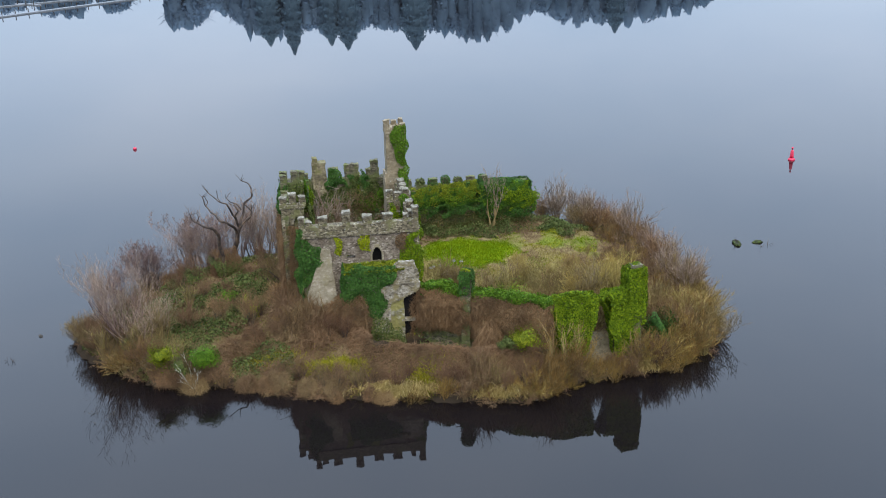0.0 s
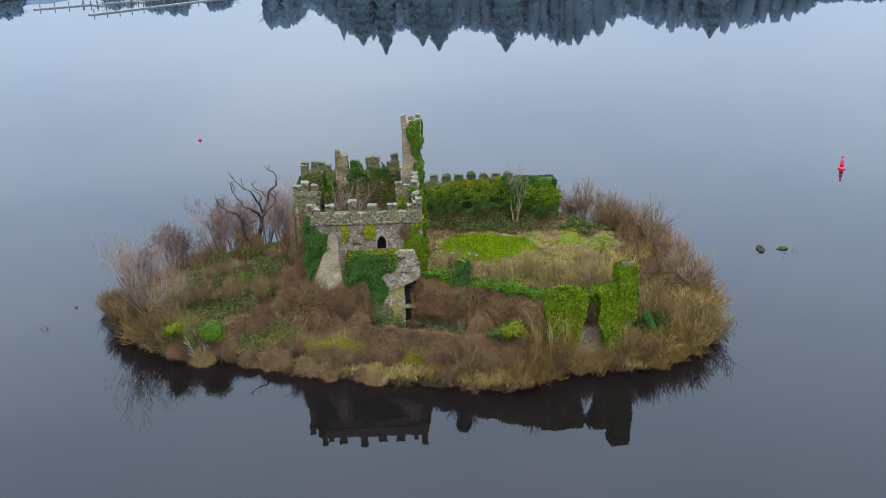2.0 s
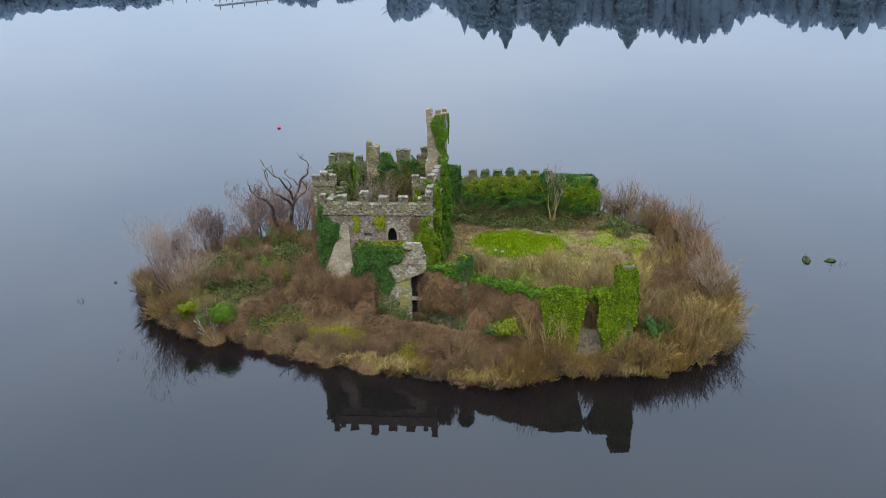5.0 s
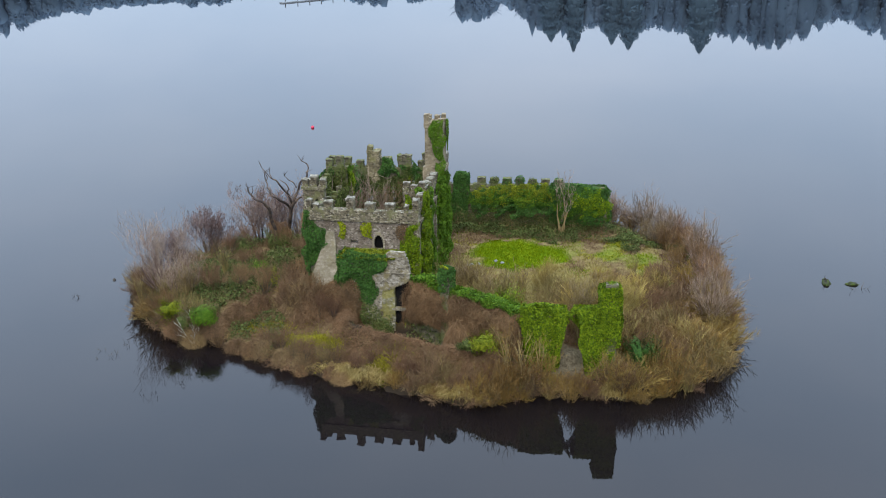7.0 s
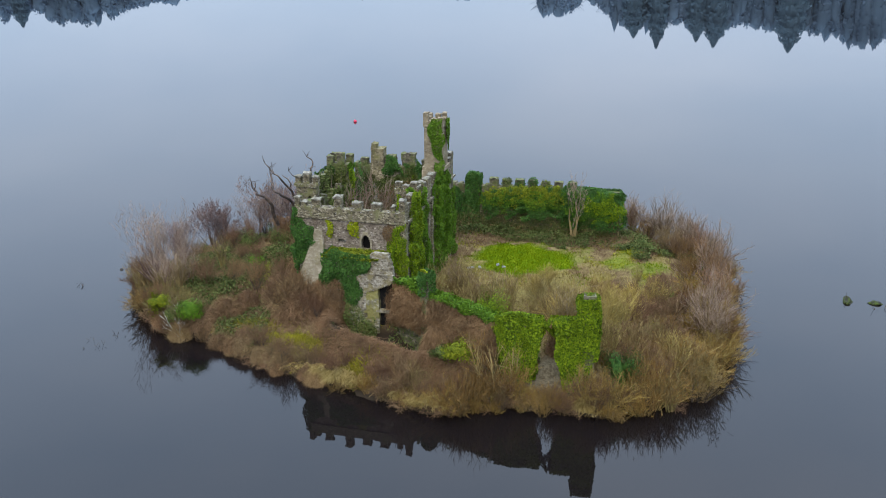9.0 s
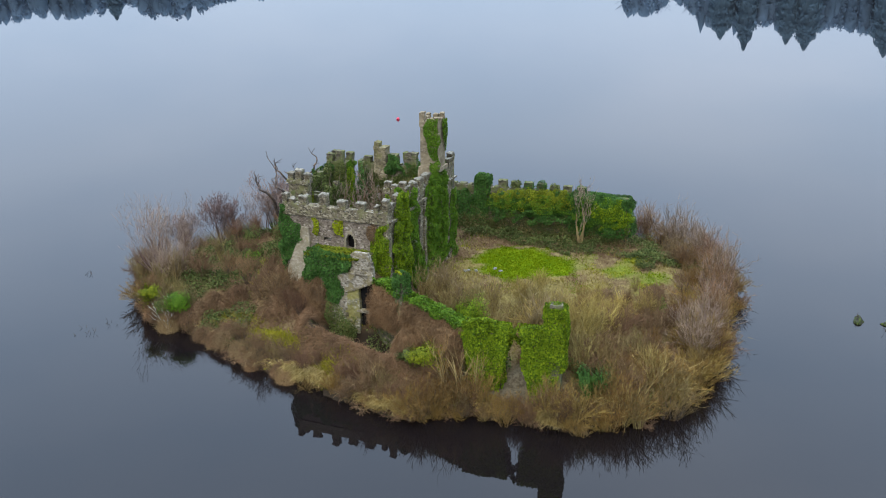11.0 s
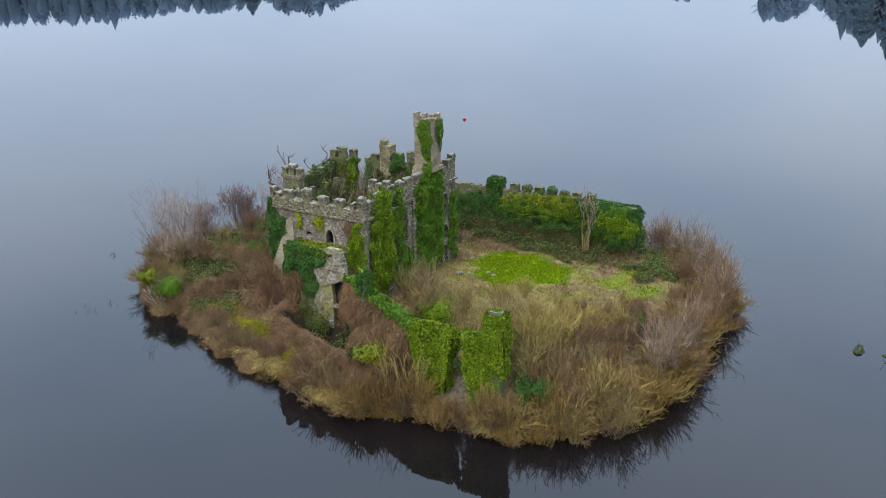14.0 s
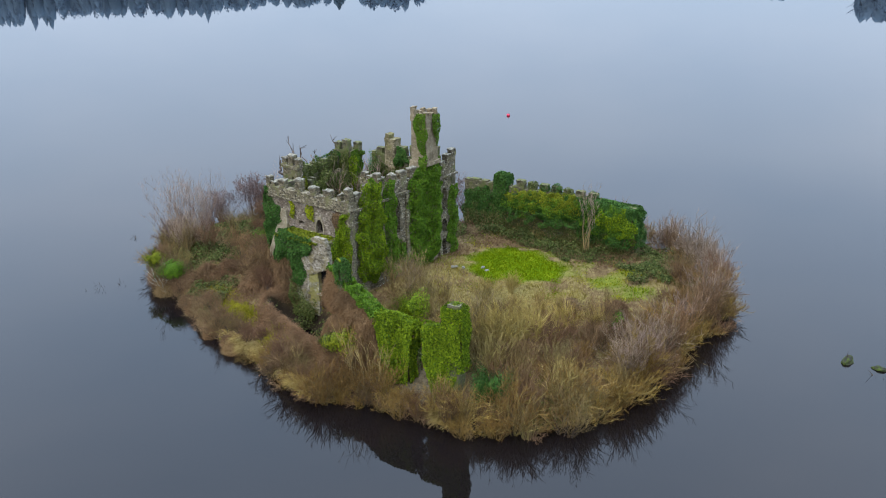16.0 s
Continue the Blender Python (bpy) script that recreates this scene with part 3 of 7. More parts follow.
def plant(seed, height, stems, spread, forks=3, levels=3, droop=0.0, up=0.35, thick=0.05, twig=0.028, fine=1.0):
    """A leafless shrub or small tree: (thick, thin) lists of segments (p, q, r0, r1)."""
    r = random.Random(seed)
    big, small = [], []

    def grow(p, d, length, rad, level):
        n = 3 if level < 2 else 2
        for i in range(n):
            d = (d + Vector((r.gauss(0, 0.13), r.gauss(0, 0.13), r.gauss(0, 0.08) + (up * 0.12 if level < levels else -droop * 0.25)))).normalized()
            q = p + d * (length / n)
            r1 = rad * (1 - 0.22 * (i + 1) / n)
            (big if level == 0 or rad > 0.05 else small).append((p.copy(), q.copy(), rad, r1))
            if level < levels:
                kids = forks if i == n - 1 else max(1, round((forks - 1) * fine))
                for _ in range(kids):
                    a = r.uniform(0, 2 * math.pi)
                    side = Vector((math.cos(a), math.sin(a), r.uniform(-0.1, 0.6)))
                    nd = (d * (0.9 if i == n - 1 else 0.55) + side * r.uniform(0.35, 0.75) + Vector((0, 0, up * 0.4 - droop * (level > 0)))).normalized()
                    grow(q, nd, length * r.uniform(0.42, 0.68), max(twig * 0.5, r1 * 0.5), level + 1)
            p, rad = q, r1
    for _ in range(stems):
        a = r.uniform(0, 2 * math.pi)
        lean = spread * r.uniform(0.25, 1.0)
        base = Vector((math.cos(a), math.sin(a), 0)) * (0.06 * height * r.random())
        grow(base + Vector((0, 0, -0.3)), Vector((math.cos(a) * lean, math.sin(a) * lean, 1)).normalized(), height * r.uniform(0.5, 0.72), thick * r.uniform(0.7, 1.2), 0)
    return big, small


def limb_mesh(name, segs, mat, sides=5):
    vs, fs = [], []
    for p, q, r0, r1 in segs:
        d = (q - p).normalized()
        a = d.orthogonal().normalized()
        b = d.cross(a)
        i = len(vs)
        for c, rad in ((p, r0), (q, r1)):
            for k in range(sides):
                w = 2 * math.pi * k / sides
                vs.append(c + (a * math.cos(w) + b * math.sin(w)) * rad)
        for k in range(sides):
            fs.append((i + k, i + (k + 1) % sides, i + sides + (k + 1) % sides, i + sides + k))
    return sheet_mesh(name, np.array([tuple(v) for v in vs]), fs, mat)


def twig_mesh(name, segs, mat, width, seed=1):
    p, q = np.array([tuple(s[0]) for s in segs]), np.array([tuple(s[1]) for s in segs])
    r0 = np.array([max(width, s[2] * 1.4) for s in segs])[:, None]
    r = np.random.default_rng(seed)
    side = np.cross(q - p, r.normal(0, 1, p.shape))
    side /= np.linalg.norm(side, axis=1)[:, None] + 1e-9
    v = np.stack([p - side * r0 * 0.62, p + side * r0 * 0.62, q + (q - p) * 0.12], 1)
    return sheet_mesh(name, v.reshape(-1, 3), np.arange(len(segs) * 3).reshape(-1, 3), mat)


def shrub(name, m, label, category, mat, bark, seed, height, stems, spread, width=0.03, group="", **kw):
    ob = thing(name, m, label, category, group)
    big, small = plant(seed, height, stems, spread, **kw)
    k = height / max(s[1].z for s in big + small)
    big, small = ([(p * k, q * k, r0, r1) for p, q, r0, r1 in g] for g in (big, small))
    child("trunk", limb_mesh("trunk", big, bark), ob)
    child("crown", twig_mesh("crown", small, mat, width, seed), ob)
    return ob


# ---- lake and island ground ----
SHORE = [(-38.6, 98), (-36.2, 93), (-30, 87.8), (-25, 84.6), (-20, 85.2), (-16, 84.8), (-12, 83.4), (-8, 82.2), (-2, 82.3), (4, 81.5), (9, 80.9), (12, 81.2),
         (14.5, 84.4), (19, 85.9), (24.5, 87.4), (28.7, 90.4), (31.2, 95), (31.6, 102), (30.6, 109), (29.6, 118), (27, 127), (22, 133), (14, 137.5),
         (5, 138.5), (-5, 136.5), (-11, 131), (-19, 122.5), (-27, 116.5), (-34, 109), (-37.6, 103.5)]
RIM = [(-6.3, 91.8), (-6.1, 89.8), (-5.0, 87.9), (-1.8, 86.1), (2.1, 85.1), (5.2, 84.8), (8.2, 85.2), (11.5, 85.4)]
LAWN = [(-1.0, 114.2), (-0.6, 118.5), (2.0, 121.4), (6.0, 121.8), (11.2, 119.9), (12.9, 116.0), (10.2, 111.4), (6.6, 109.4), (2.8, 110.2)]


def near_line(x, y, line):
    d = np.full(x.shape, 1e9)
    for (x0, y0), (x1, y1) in zip(line, line[1:]):
        ll = (x1 - x0) ** 2 + (y1 - y0) ** 2
        s = np.clip(((x - x0) * (x1 - x0) + (y - y0) * (y1 - y0)) / ll, 0, 1)
        d = np.minimum(d, np.hypot(x - x0 - s * (x1 - x0), y - y0 - s * (y1 - y0)))
    return d


def court_at(x, y):
    """The sunken forecourt: 1 in its middle, 0 outside."""
    return np.exp(-(((x - 0.9) / 5.6) ** 4 + ((y - 0.1 * (2 - x) - 88.9) / 3.0) ** 4))


def land(x, y):
    """The height of the ground."""
    x, y = np.asarray(x, float), np.asarray(y, float)
    ok, d = inside(x, y, SHORE)
    s = np.where(ok, d, -d) + 0.55 * lumps(x, y, 0.7, 3) + 0.3 * lumps(x, y, 1.9, 4)
    up = np.clip(s / 8.0, 0, 1)
    z = 0.55 * np.clip(s / 0.8, 0, 1) + 2.1 * up * up * (3 - 2 * up)
    z += 1.5 * np.exp(-((x + 20) ** 2 + (y - 104) ** 2) / 90.0) * up
    z -= 2.9 * court_at(x, y)
    z = z + (3.8 - z) * np.exp(-(near_line(x, y, RIM) / 0.9) ** 2)
    z += np.where(s > 1, 0.16 * lumps(x, y, 1.1, 5) + 0.1 * lumps(x, y, 2.7, 6), 0)
    on, dl = inside(x, y, LAWN)
    flat = np.where(on, np.clip(dl / 1.5, 0, 1), 0)
    z += (2.75 + 0.05 * lumps(x, y, 0.9, 8) - z) * flat
    return np.where(s < 0, np.maximum(-2.5, s * 0.55), z)


def ground_z(x, y):
    return float(land(np.array([x]), np.array([y]))[0])


gx, gy = np.concatenate([[-3000, -200], np.arange(-46, 42.01, 0.45), [200, 3000]]), np.concatenate([[-2000, -100], np.arange(74, 146.01, 0.45), [300, 3000]])
GX, GY = np.meshgrid(gx, gy)
GZ = land(GX.ravel(), GY.ravel())
gi = np.arange(GX.size).reshape(GX.shape)
gf = np.stack([gi[:-1, :-1], gi[:-1, 1:], gi[1:, 1:], gi[1:, :-1]], -1).reshape(-1, 4)
def path_at(x, y):
    """The bare way through the gate down to the water: 1 on it, 0 off it."""
    half = np.clip(0.75 + 0.30 * (92.0 - y), 0.55, 2.6)
    return np.clip(1.6 - np.abs(x - 18.0 - 0.1 * (92.0 - y)) / half + 0.2 * lumps(x, y, 2.0, 33), 0, 1) * np.clip((y - 86.9) / 0.8, 0, 1) * np.clip((92.6 - y) / 1.2, 0, 1)


ground_me = sheet_mesh("ground", np.column_stack([GX.ravel(), GY.ravel(), GZ]), gf, M_GROUND)
on_lawn, lawn_d = inside(GX.ravel() + 0.8 * lumps(GX.ravel(), GY.ravel(), 1.5, 11), GY.ravel() + 0.8 * lumps(GX.ravel(), GY.ravel(), 1.5, 12), LAWN)
straw_on = np.clip(np.maximum(1.25 - np.hypot((GX.ravel() - 14) / 13, (GY.ravel() - 107) / 12), 1.2 - np.hypot((GX.ravel() - 1.5) / 4.5, (GY.ravel() - 107) / 7.5)) + 0.4 * lumps(GX.ravel(), GY.ravel(), 0.8, 13), 0, 1)
green_strip = np.clip(1.1 - np.hypot((GX.ravel() - 17.5) / 7.0, (GY.ravel() - 119.5) / 3.2) + 0.9 * lumps(GX.ravel(), GY.ravel(), 1.0, 14), 0, 1)
# the court_at term darkens the hollow's ground to stand for its shade
cover = np.column_stack([np.maximum(np.where(on_lawn, np.clip(lawn_d / 1.4 + 0.1, 0, 1), 0), green_strip * 0.6), straw_on, np.clip(np.maximum((1.0 - GZ + 0.15 * lumps(GX.ravel(), GY.ravel(), 1.6, 15)) / 0.3, court_at(GX.ravel(), GY.ravel()) * 2.6), 0, 1), path_at(GX.ravel(), GY.ravel())])
layer = ground_me.color_attributes.new("cover", "FLOAT_COLOR", "POINT")
layer.data.foreach_set("color", cover.astype(np.float32).ravel())
tagged(new("ground", ground_me), "uneven island earth with leaf litter, moss and a green lawn", "ground", kind="structure")

bm = bmesh.new()
bmesh.ops.create_grid(bm, x_segments=8, y_segments=8, size=3000)
wm = bpy.data.meshes.new("water")
bm.to_mesh(wm), bm.free()
wm.materials.append(M_WATER)
water = tagged(new("water", wm), "calm dark lake water mirroring the grey sky", "water", kind="structure")

# ---- the castle ----
CASTLE = Matrix.Translation((0.1, 95.3, 0)) @ Matrix.Rotation(radians(10), 4, "Z")
castle = thing("ruined_castle", CASTLE, "roofless grey stone castle ruin, crenellated and hung with ivy", "castle")


def side(u, v, turn):
    return Matrix.Translation((u, v, 0)) @ Matrix.Rotation(radians(turn), 4, "Z")


def wall(m, length, thick, z0, top, mat, label="", **kw):
    ob = part("wall", wall_mesh(length, thick, z0, top, **kw), mat, castle, label)
    ob.matrix_local = m
    return ob


# front: face at v = 0, from the corner at u = -12.1 to the corner at u = 0
front = wall(side(-12.1, 0, 0), 12.1, 0.9, 1.8, 12.7, M_FRONT, "worn pinkish-grey front wall with a small pointed window",
             openings=[(7.2, 8.3, 9.4, 11.25, True), (4.6, 5.5, 9.95, 10.3, False), (3.35, 4.25, 3.0, 5.0, True)], seed=1)
bm = bmesh.new()
chunky(bm, 0, 12.3, 0, 1.05, 12.7, 13.75, 0.4)
wobble(bm, 0.1, 1.1, 2)
parapet = part("parapet", bm, M_STONE, castle, "mossy parapet on a string course")
parapet.matrix_local = side(-12.2, -0.14, 0)
bm = bmesh.new()
chunky(bm, -12.25, 0.15, -0.22, 0.1, 12.55, 12.75, 0.5)
wobble(bm, 0.05, 1.5)
part("string_course", bm, M_STONE, castle)
for u, w, h, s in ((-11.95, 0.55, 1.1, 1), (-11.2, 0.5, 0.6, 2), (-9.8, 0.85, 1.0, 3), (-7.35, 0.8, 1.45, 4), (-5.2, 0.98, 0.9, 5), (-3.05, 0.95, 0.9, 6), (-1.25, 0.42, 0.8, 7), (-0.2, 0.65, 1.55, 8)):
    merlon(castle, Matrix.Translation((u, 0.3, 13.7)), w, 0.75, h, s * 3.1)
# panel behind the window, painted near-black in place of interior shade
bm = bmesh.new()
box(bm, -5.1, -3.6, 0.84, 0.88, 9.0, 11.6)
part("recess", bm, M_OPENING_SHADE, castle, "near-black panel standing for the shade behind the window")
# frame of dressed stone round the pointed window
bm = bmesh.new()
for k in range(12):
    sgn = -1 if k < 6 else 1
    i = k % 6
    z = 9.55 + i * 0.27
    off = 0.60 * max(0.12, 1 - max(0.0, (z - 10.2) / 1.15) ** 1.5)
    box(bm, -4.35 + sgn * off - 0.1, -4.35 + sgn * off + 0.1, -0.06, 0.2, z, z + 0.25)
box(bm, -4.62, -4.08, -0.06, 0.2, 11.05, 11.4)
wobble(bm, 0.03, 3.0)
part("window_surround", bm, M_PLASTER, castle, "pale dressed stone frame of the pointed window")
# battered pale buttress at the left of the front
bm = bmesh.new()
chunky(bm, 0, 1, 0, 1, 0, 1, 0.12)
for q in bm.verts:
    f = (1 - q.co.z) ** 1.3
    q.co = Vector(((-10.15 - 4.4 * min(f, 0.40)) * (1 - q.co.x) + (-9.2 + 0.9 * min(f, 0.5)) * q.co.x, (-0.12 - 1.1 * f) * (1 - q.co.y) + 0.2 * q.co.y, 1.6 + 9.7 * q.co.z))
wobble(bm, 0.2, 0.8, 4)
part("buttress", bm, M_PLASTER, castle, "battered wall foot of pale stained render")

# bay that stands in front of the wall, its right end undercut
bm = bmesh.new()
chunky(bm, -7.9, -3.4, -3.0, 0.05, 1.2, 9.5, 0.6)
wobble(bm, 0.16, 0.8, 2)
part("bay", bm, M_RENDER, castle, "projecting bay of masonry under ivy")
part("broken_corner", broken([(-2.9, 9.9), (-2.3, 10.35), (-0.95, 10.3), (-0.6, 9.5), (-0.35, 8.5), (-0.3, 7.95), (-3.35, 7.95), (-3.0, 8.8)], -3.0, -2.5, 0.13, 2.0, 0.06), M_RENDER, castle, "broken corner of pale rubble masonry")
part("corner_foot", broken([(-3.35, 8.0), (-0.28, 8.0), (-0.3, 7.3), (-0.75, 6.95), (-1.9, 6.4), (-3.5, 5.85), (-3.8, 6.3), (-3.95, 7.2)], -3.12, -2.5, 0.13, 4.0, 0.06), M_RENDER, castle, "undercut foot of the broken corner")
part("lower_wall", broken([(-2.05, 6.4), (-2.05, 1.0), (-4.9, 1.0), (-4.7, 3.5), (-4.15, 4.9), (-3.55, 6.0)], -3.02, -2.5, 0.13, 3.0, 0.08, [(-3.95, -3.35, 2.9, 3.45)]), M_MOSSY_RENDER, castle, "lower wall of dull render stained yellow with moss")
# near-black panels painted as shade: tall gap and small square hole
bm = bmesh.new()
box(bm, -2.05, -0.7, -2.5, -2.4, 1.0, 6.9)
box(bm, -4.2, -3.1, -2.62, -2.52, 2.7, 3.7)
part("recess", bm, M_OPENING_SHADE, castle, "near-black panels standing for the shade behind the wall openings")
bm = bmesh.new()
chunky(bm, -2.3, -0.9, -3.05, -2.45, 3.72, 3.98, 0.3)
wobble(bm, 0.06, 1.2)
part("lintel", bm, M_RENDER, castle)
bm = bmesh.new()
chunky(bm, -3.4, -0.3, -3.18, -2.9, 7.94, 8.04, 0.3)
wobble(bm, 0.05, 1.2)
part("ledge", bm, M_RENDER, castle)
part("bay_core", broken([(-3.4, 9.6), (-1.2, 9.6), (-1.2, 7.4), (-2.1, 6.6), (-2.1, 1.0), (-3.4, 1.0)], -2.4, 0.0, 0.4, 5.0), M_STONE_DARK, castle, "rubble core behind the broken corner")

# right side, u = 0, from the front corner to the back
wall(side(0, 0, 90), 19.5, 0.9, 1.8, lambda x: 13.4 if x < 3 else (14.2 if x < 16 else 13.6 + 0.45 * (x - 16)), M_SIDE, "grey side wall with tall pointed windows",
     openings=[(7.6, 8.7, 8.0, 12.2, True), (7.6, 8.7, 3.6, 7.0, True), (16.75, 17.65, 8.3, 11.3, True), (16.75, 17.65, 5.6, 7.5, True), (16.75, 17.65, 2.6, 4.9, True)],
     ragged=0.25, seed=5)
bm = bmesh.new()
chunky(bm, -0.3, 0.14, -0.16, 0.7, 1.8, 13.6, 0.35)
wobble(bm, 0.05, 0.9, 3)
wobble(bm, 0.05, 3.3, 3)
part("corner_pilaster", bm, M_STONE, castle)
bm = bmesh.new()
chunky(bm, -0.3, 0.22, 9.6, 10.5, 1.8, 12.5, 0.6)
chunky(bm, -0.3, 0.18, 16.0, 16.5, 1.8, 12.8, 0.35)
wobble(bm, 0.05, 0.9, 3)
wobble(bm, 0.04, 3.3, 3)
part("pilaster", bm, M_STONE, castle)
for v, w, h, z, s in ((1.7, 1.2, 1.0, 13.4, 1), (3.6, 1.0, 0.9, 14.0, 2), (5.6, 1.1, 1.1, 14.1, 3), (7.7, 0.9, 0.9, 14.2, 4), (9.4, 1.1, 0.9, 14.2, 5), (11.4, 1.3, 0.9, 14.2, 6), (16.9, 0.9, 0.7, 13.9, 7), (18.2, 0.8, 0.8, 14.4, 8), (19.2, 0.8, 0.7, 15.0, 9)):
    merlon(castle, side(-0.35, v, 90) @ Matrix.Translation((0, 0, z)), w, 0.75, h, s * 2.3)
bm = bmesh.new()
chunky(bm, -0.2, 0.34, 0.2, 12.8, 12.5, 12.8, 0.4)
chunky(bm, -0.2, 0.3, 16.0, 19.6, 12.6, 12.8, 0.4)
wobble(bm, 0.06, 1.5)
part("string_course", bm, M_SIDE, castle, "white lichened string course")

# cross wall inside, near the right wall
wall(side(-2.6, 5.0, 0), 2.4, 0.8, 2.5, 14.7, M_STONE, "broken cross wall with white lichened head", ragged=0.5, seed=6, openings=[(0.8, 1.5, 13.2, 14.0, True)])
for u, h, s in ((-2.3, 0.9, 1), (-1.4, 0.6, 2), (-0.5, 1.0, 3)):
    merlon(castle, Matrix.Translation((u, 5.4, 14.7)), 0.7, 0.7, h, s * 4.7)

# back wall
wall(side(-12.5, 18.6, 0), 12.5, 0.9, 2.2, lambda x: 13.6, M_STONE_DARK, "mossy ragged back wall", ragged=0.7, seed=8,
     openings=[(7.9, 8.5, 11.0, 13.2, False), (5.0, 5.9, 8.6, 11.2, True), (2.0, 2.9, 8.6, 11.2, True), (9.6, 10.4, 8.6, 11.0, True)])
for u, w, h, z, s in ((-11.2, 0.9, 0.9, 13.5, 1), (-7.7, 1.2, 1.3, 13.6, 2), (-5.45, 1.7, 1.7, 13.6, 3), (-2.9, 1.6, 1.2, 13.4, 4), (-2.7, 0.9, 2.0, 13.6, 5)):
    merlon(castle, Matrix.Translation((u, 19.0, z)), w, 0.8, h, s * 5.3, M_STONE_DARK)
bm = bmesh.new()
chunky(bm, -10.2, -8.55, 18.4, 19.7, 11.5, 15.75, 0.35)
chunky(bm, -10.15, -9.55, 18.5, 19.6, 15.7, 16.3, 0.3)
wobble(bm, 0.16, 1.3, 5)
part("chimney", bm, M_CHIMNEY, castle, "broken square chimney stack of tan stone")

# left side with its projecting bay
wall(side(-12.1, 4.4, -90), 4.4, 0.9, 1.8, 13.6, M_STONE_DARK, "short ivy-grown wall return", ragged=0.3, seed=9)
wall(side(-14.0, 4.3, 0), 2.4, 0.8, 1.8, 14.9, M_STONE, "narrow projecting bay with blind arches", openings=[(0.35, 0.95, 11.6, 13.6, True), (1.35, 1.95, 11.6, 13.6, True)], seed=10)
bm = bmesh.new()
box(bm, -13.8, -11.7, 4.7, 4.8, 11.0, 14.0)
part("recess", bm, M_STONE_DARK, castle)
bm = bmesh.new()
chunky(bm, -14.15, -11.5, 4.15, 5.2, 14.6, 14.95, 0.5)
wobble(bm, 0.06, 1.5)
part("string_course", bm, M_STONE, castle)
wall(side(-14.0, 15.4, -90), 11.1, 0.8, 1.8, 14.2, M_STONE_DARK, "ivy-grown outer side wall", ragged=0.8, seed=11)
wall(side(-11.6, 6.4, 0) @ Matrix.Rotation(radians(90), 4, "Z"), 6.5, 0.7, 2.2, 12.2, M_STONE_DARK, "low broken inner wall", ragged=1.2, seed=12)
for u, v, w, h, z, s in ((-13.75, 4.7, 0.65, 0.85, 14.9, 1), (-12.7, 4.7, 0.75, 1.3, 14.9, 2), (-11.7, 4.7, 0.65, 0.9, 14.9, 3), (-13.7, 6.2, 0.7, 0.7, 14.6, 4)):
    merlon(castle, Matrix.Translation((u, v, z)), w, 0.7, h, s * 6.1)
bm = bmesh.new()
chunky(bm, -14.0, -11.4, 13.4, 15.5, 1.8, 14.9, 0.5)
wobble(bm, 0.14, 0.9, 6)
part("corner_turret", bm, M_STONE_DARK, castle, "square ivy-grown corner turret")
for u, v, w, h, s in ((-13.6, 13.7, 0.8, 0.9, 1), (-12.3, 13.7, 0.9, 1.3, 2), (-11.6, 14.9, 0.8, 0.9, 3), (-13.6, 15.1, 0.8, 0.9, 4)):
    merlon(castle, Matrix.Translation((u, v, 14.9)), w, 0.7, h, s * 7.7, M_STONE_DARK)

# tower
bm = bmesh.new()
chunky(bm, -1.68, 0.5, 13.1, 15.25, 14.9, 20.7, 0.55)
wobble(bm, 0.06, 0.9, 13)
part("tower", bm, M_TOWER, castle, "slender square tower of tan stone")
bm = bmesh.new()
chunky(bm, -1.95, 0.12, 12.9, 15.6, 1.8, 14.9, 0.6)
chunky(bm, -1.9, 0.72, 12.95, 15.55, 14.9, 15.35, 0.5)
wobble(bm, 0.08, 0.9, 9)
part("tower_foot", bm, M_TOWER, castle)
bm = bmesh.new()
chunky(bm, -1.74, 0.56, 13.04, 15.32, 20.0, 20.7, 0.4)
wobble(bm, 0.06, 1.4, 9)
part("corbel_course", bm, M_TOWER, castle)
for u, v, w, h, s in ((-1.45, 13.3, 0.55, 0.95, 1), (-0.5, 13.2, 0.6, 0.32, 2), (0.3, 13.3, 0.55, 0.45, 3), (0.3, 14.25, 0.6, 0.3, 4), (0.3, 15.05, 0.5, 0.7, 5), (-0.5, 15.1, 0.6, 0.5, 6), (-1.45, 15.05, 0.5, 0.5, 7), (-1.45, 14.3, 0.5, 0.35, 8)):
    merlon(castle, Matrix.Translation((u, v, 20.7)), w, 0.5, h, s * 8.3, M_TOWER)

# ivy on the castle: outlines in metres along the face and heights
F0, FA, FO = (0, -0.05, 0), (1, 0, 0), (0, -1, 0)
ivy(castle, F0, FA, FO, [(-12.7, 13.5), (-11.9, 13.2), (-11.2, 12.1), (-10.5, 11.0), (-10.1, 10.1), (-10.4, 9.1), (-11.2, 7.9), (-11.8, 7.0), (-12.7, 6.3)], 0.6, M_IVY_DARK, "dark ivy on the front corner", 0.3, 75, 21)
ivy(castle, (-12.15, 0, 0), (0, 1, 0), (-1, 0, 0), [(-0.3, 13.8), (1.6, 12.5), (2.8, 9.0), (3.0, 5.0), (-0.3, 6.0)], 0.5, M_IVY_DARK, "", 0.3, 60, 22)
ivy(castle, F0, FA, FO, [(-8.75, 12.2), (-8.35, 12.9), (-8.0, 12.0), (-7.75, 11.3), (-8.1, 10.5), (-8.8, 10.6)], 0.45, M_IVY_YELLOW, "yellow-green ivy tuft", 0.25, 90, 23, 0.2)
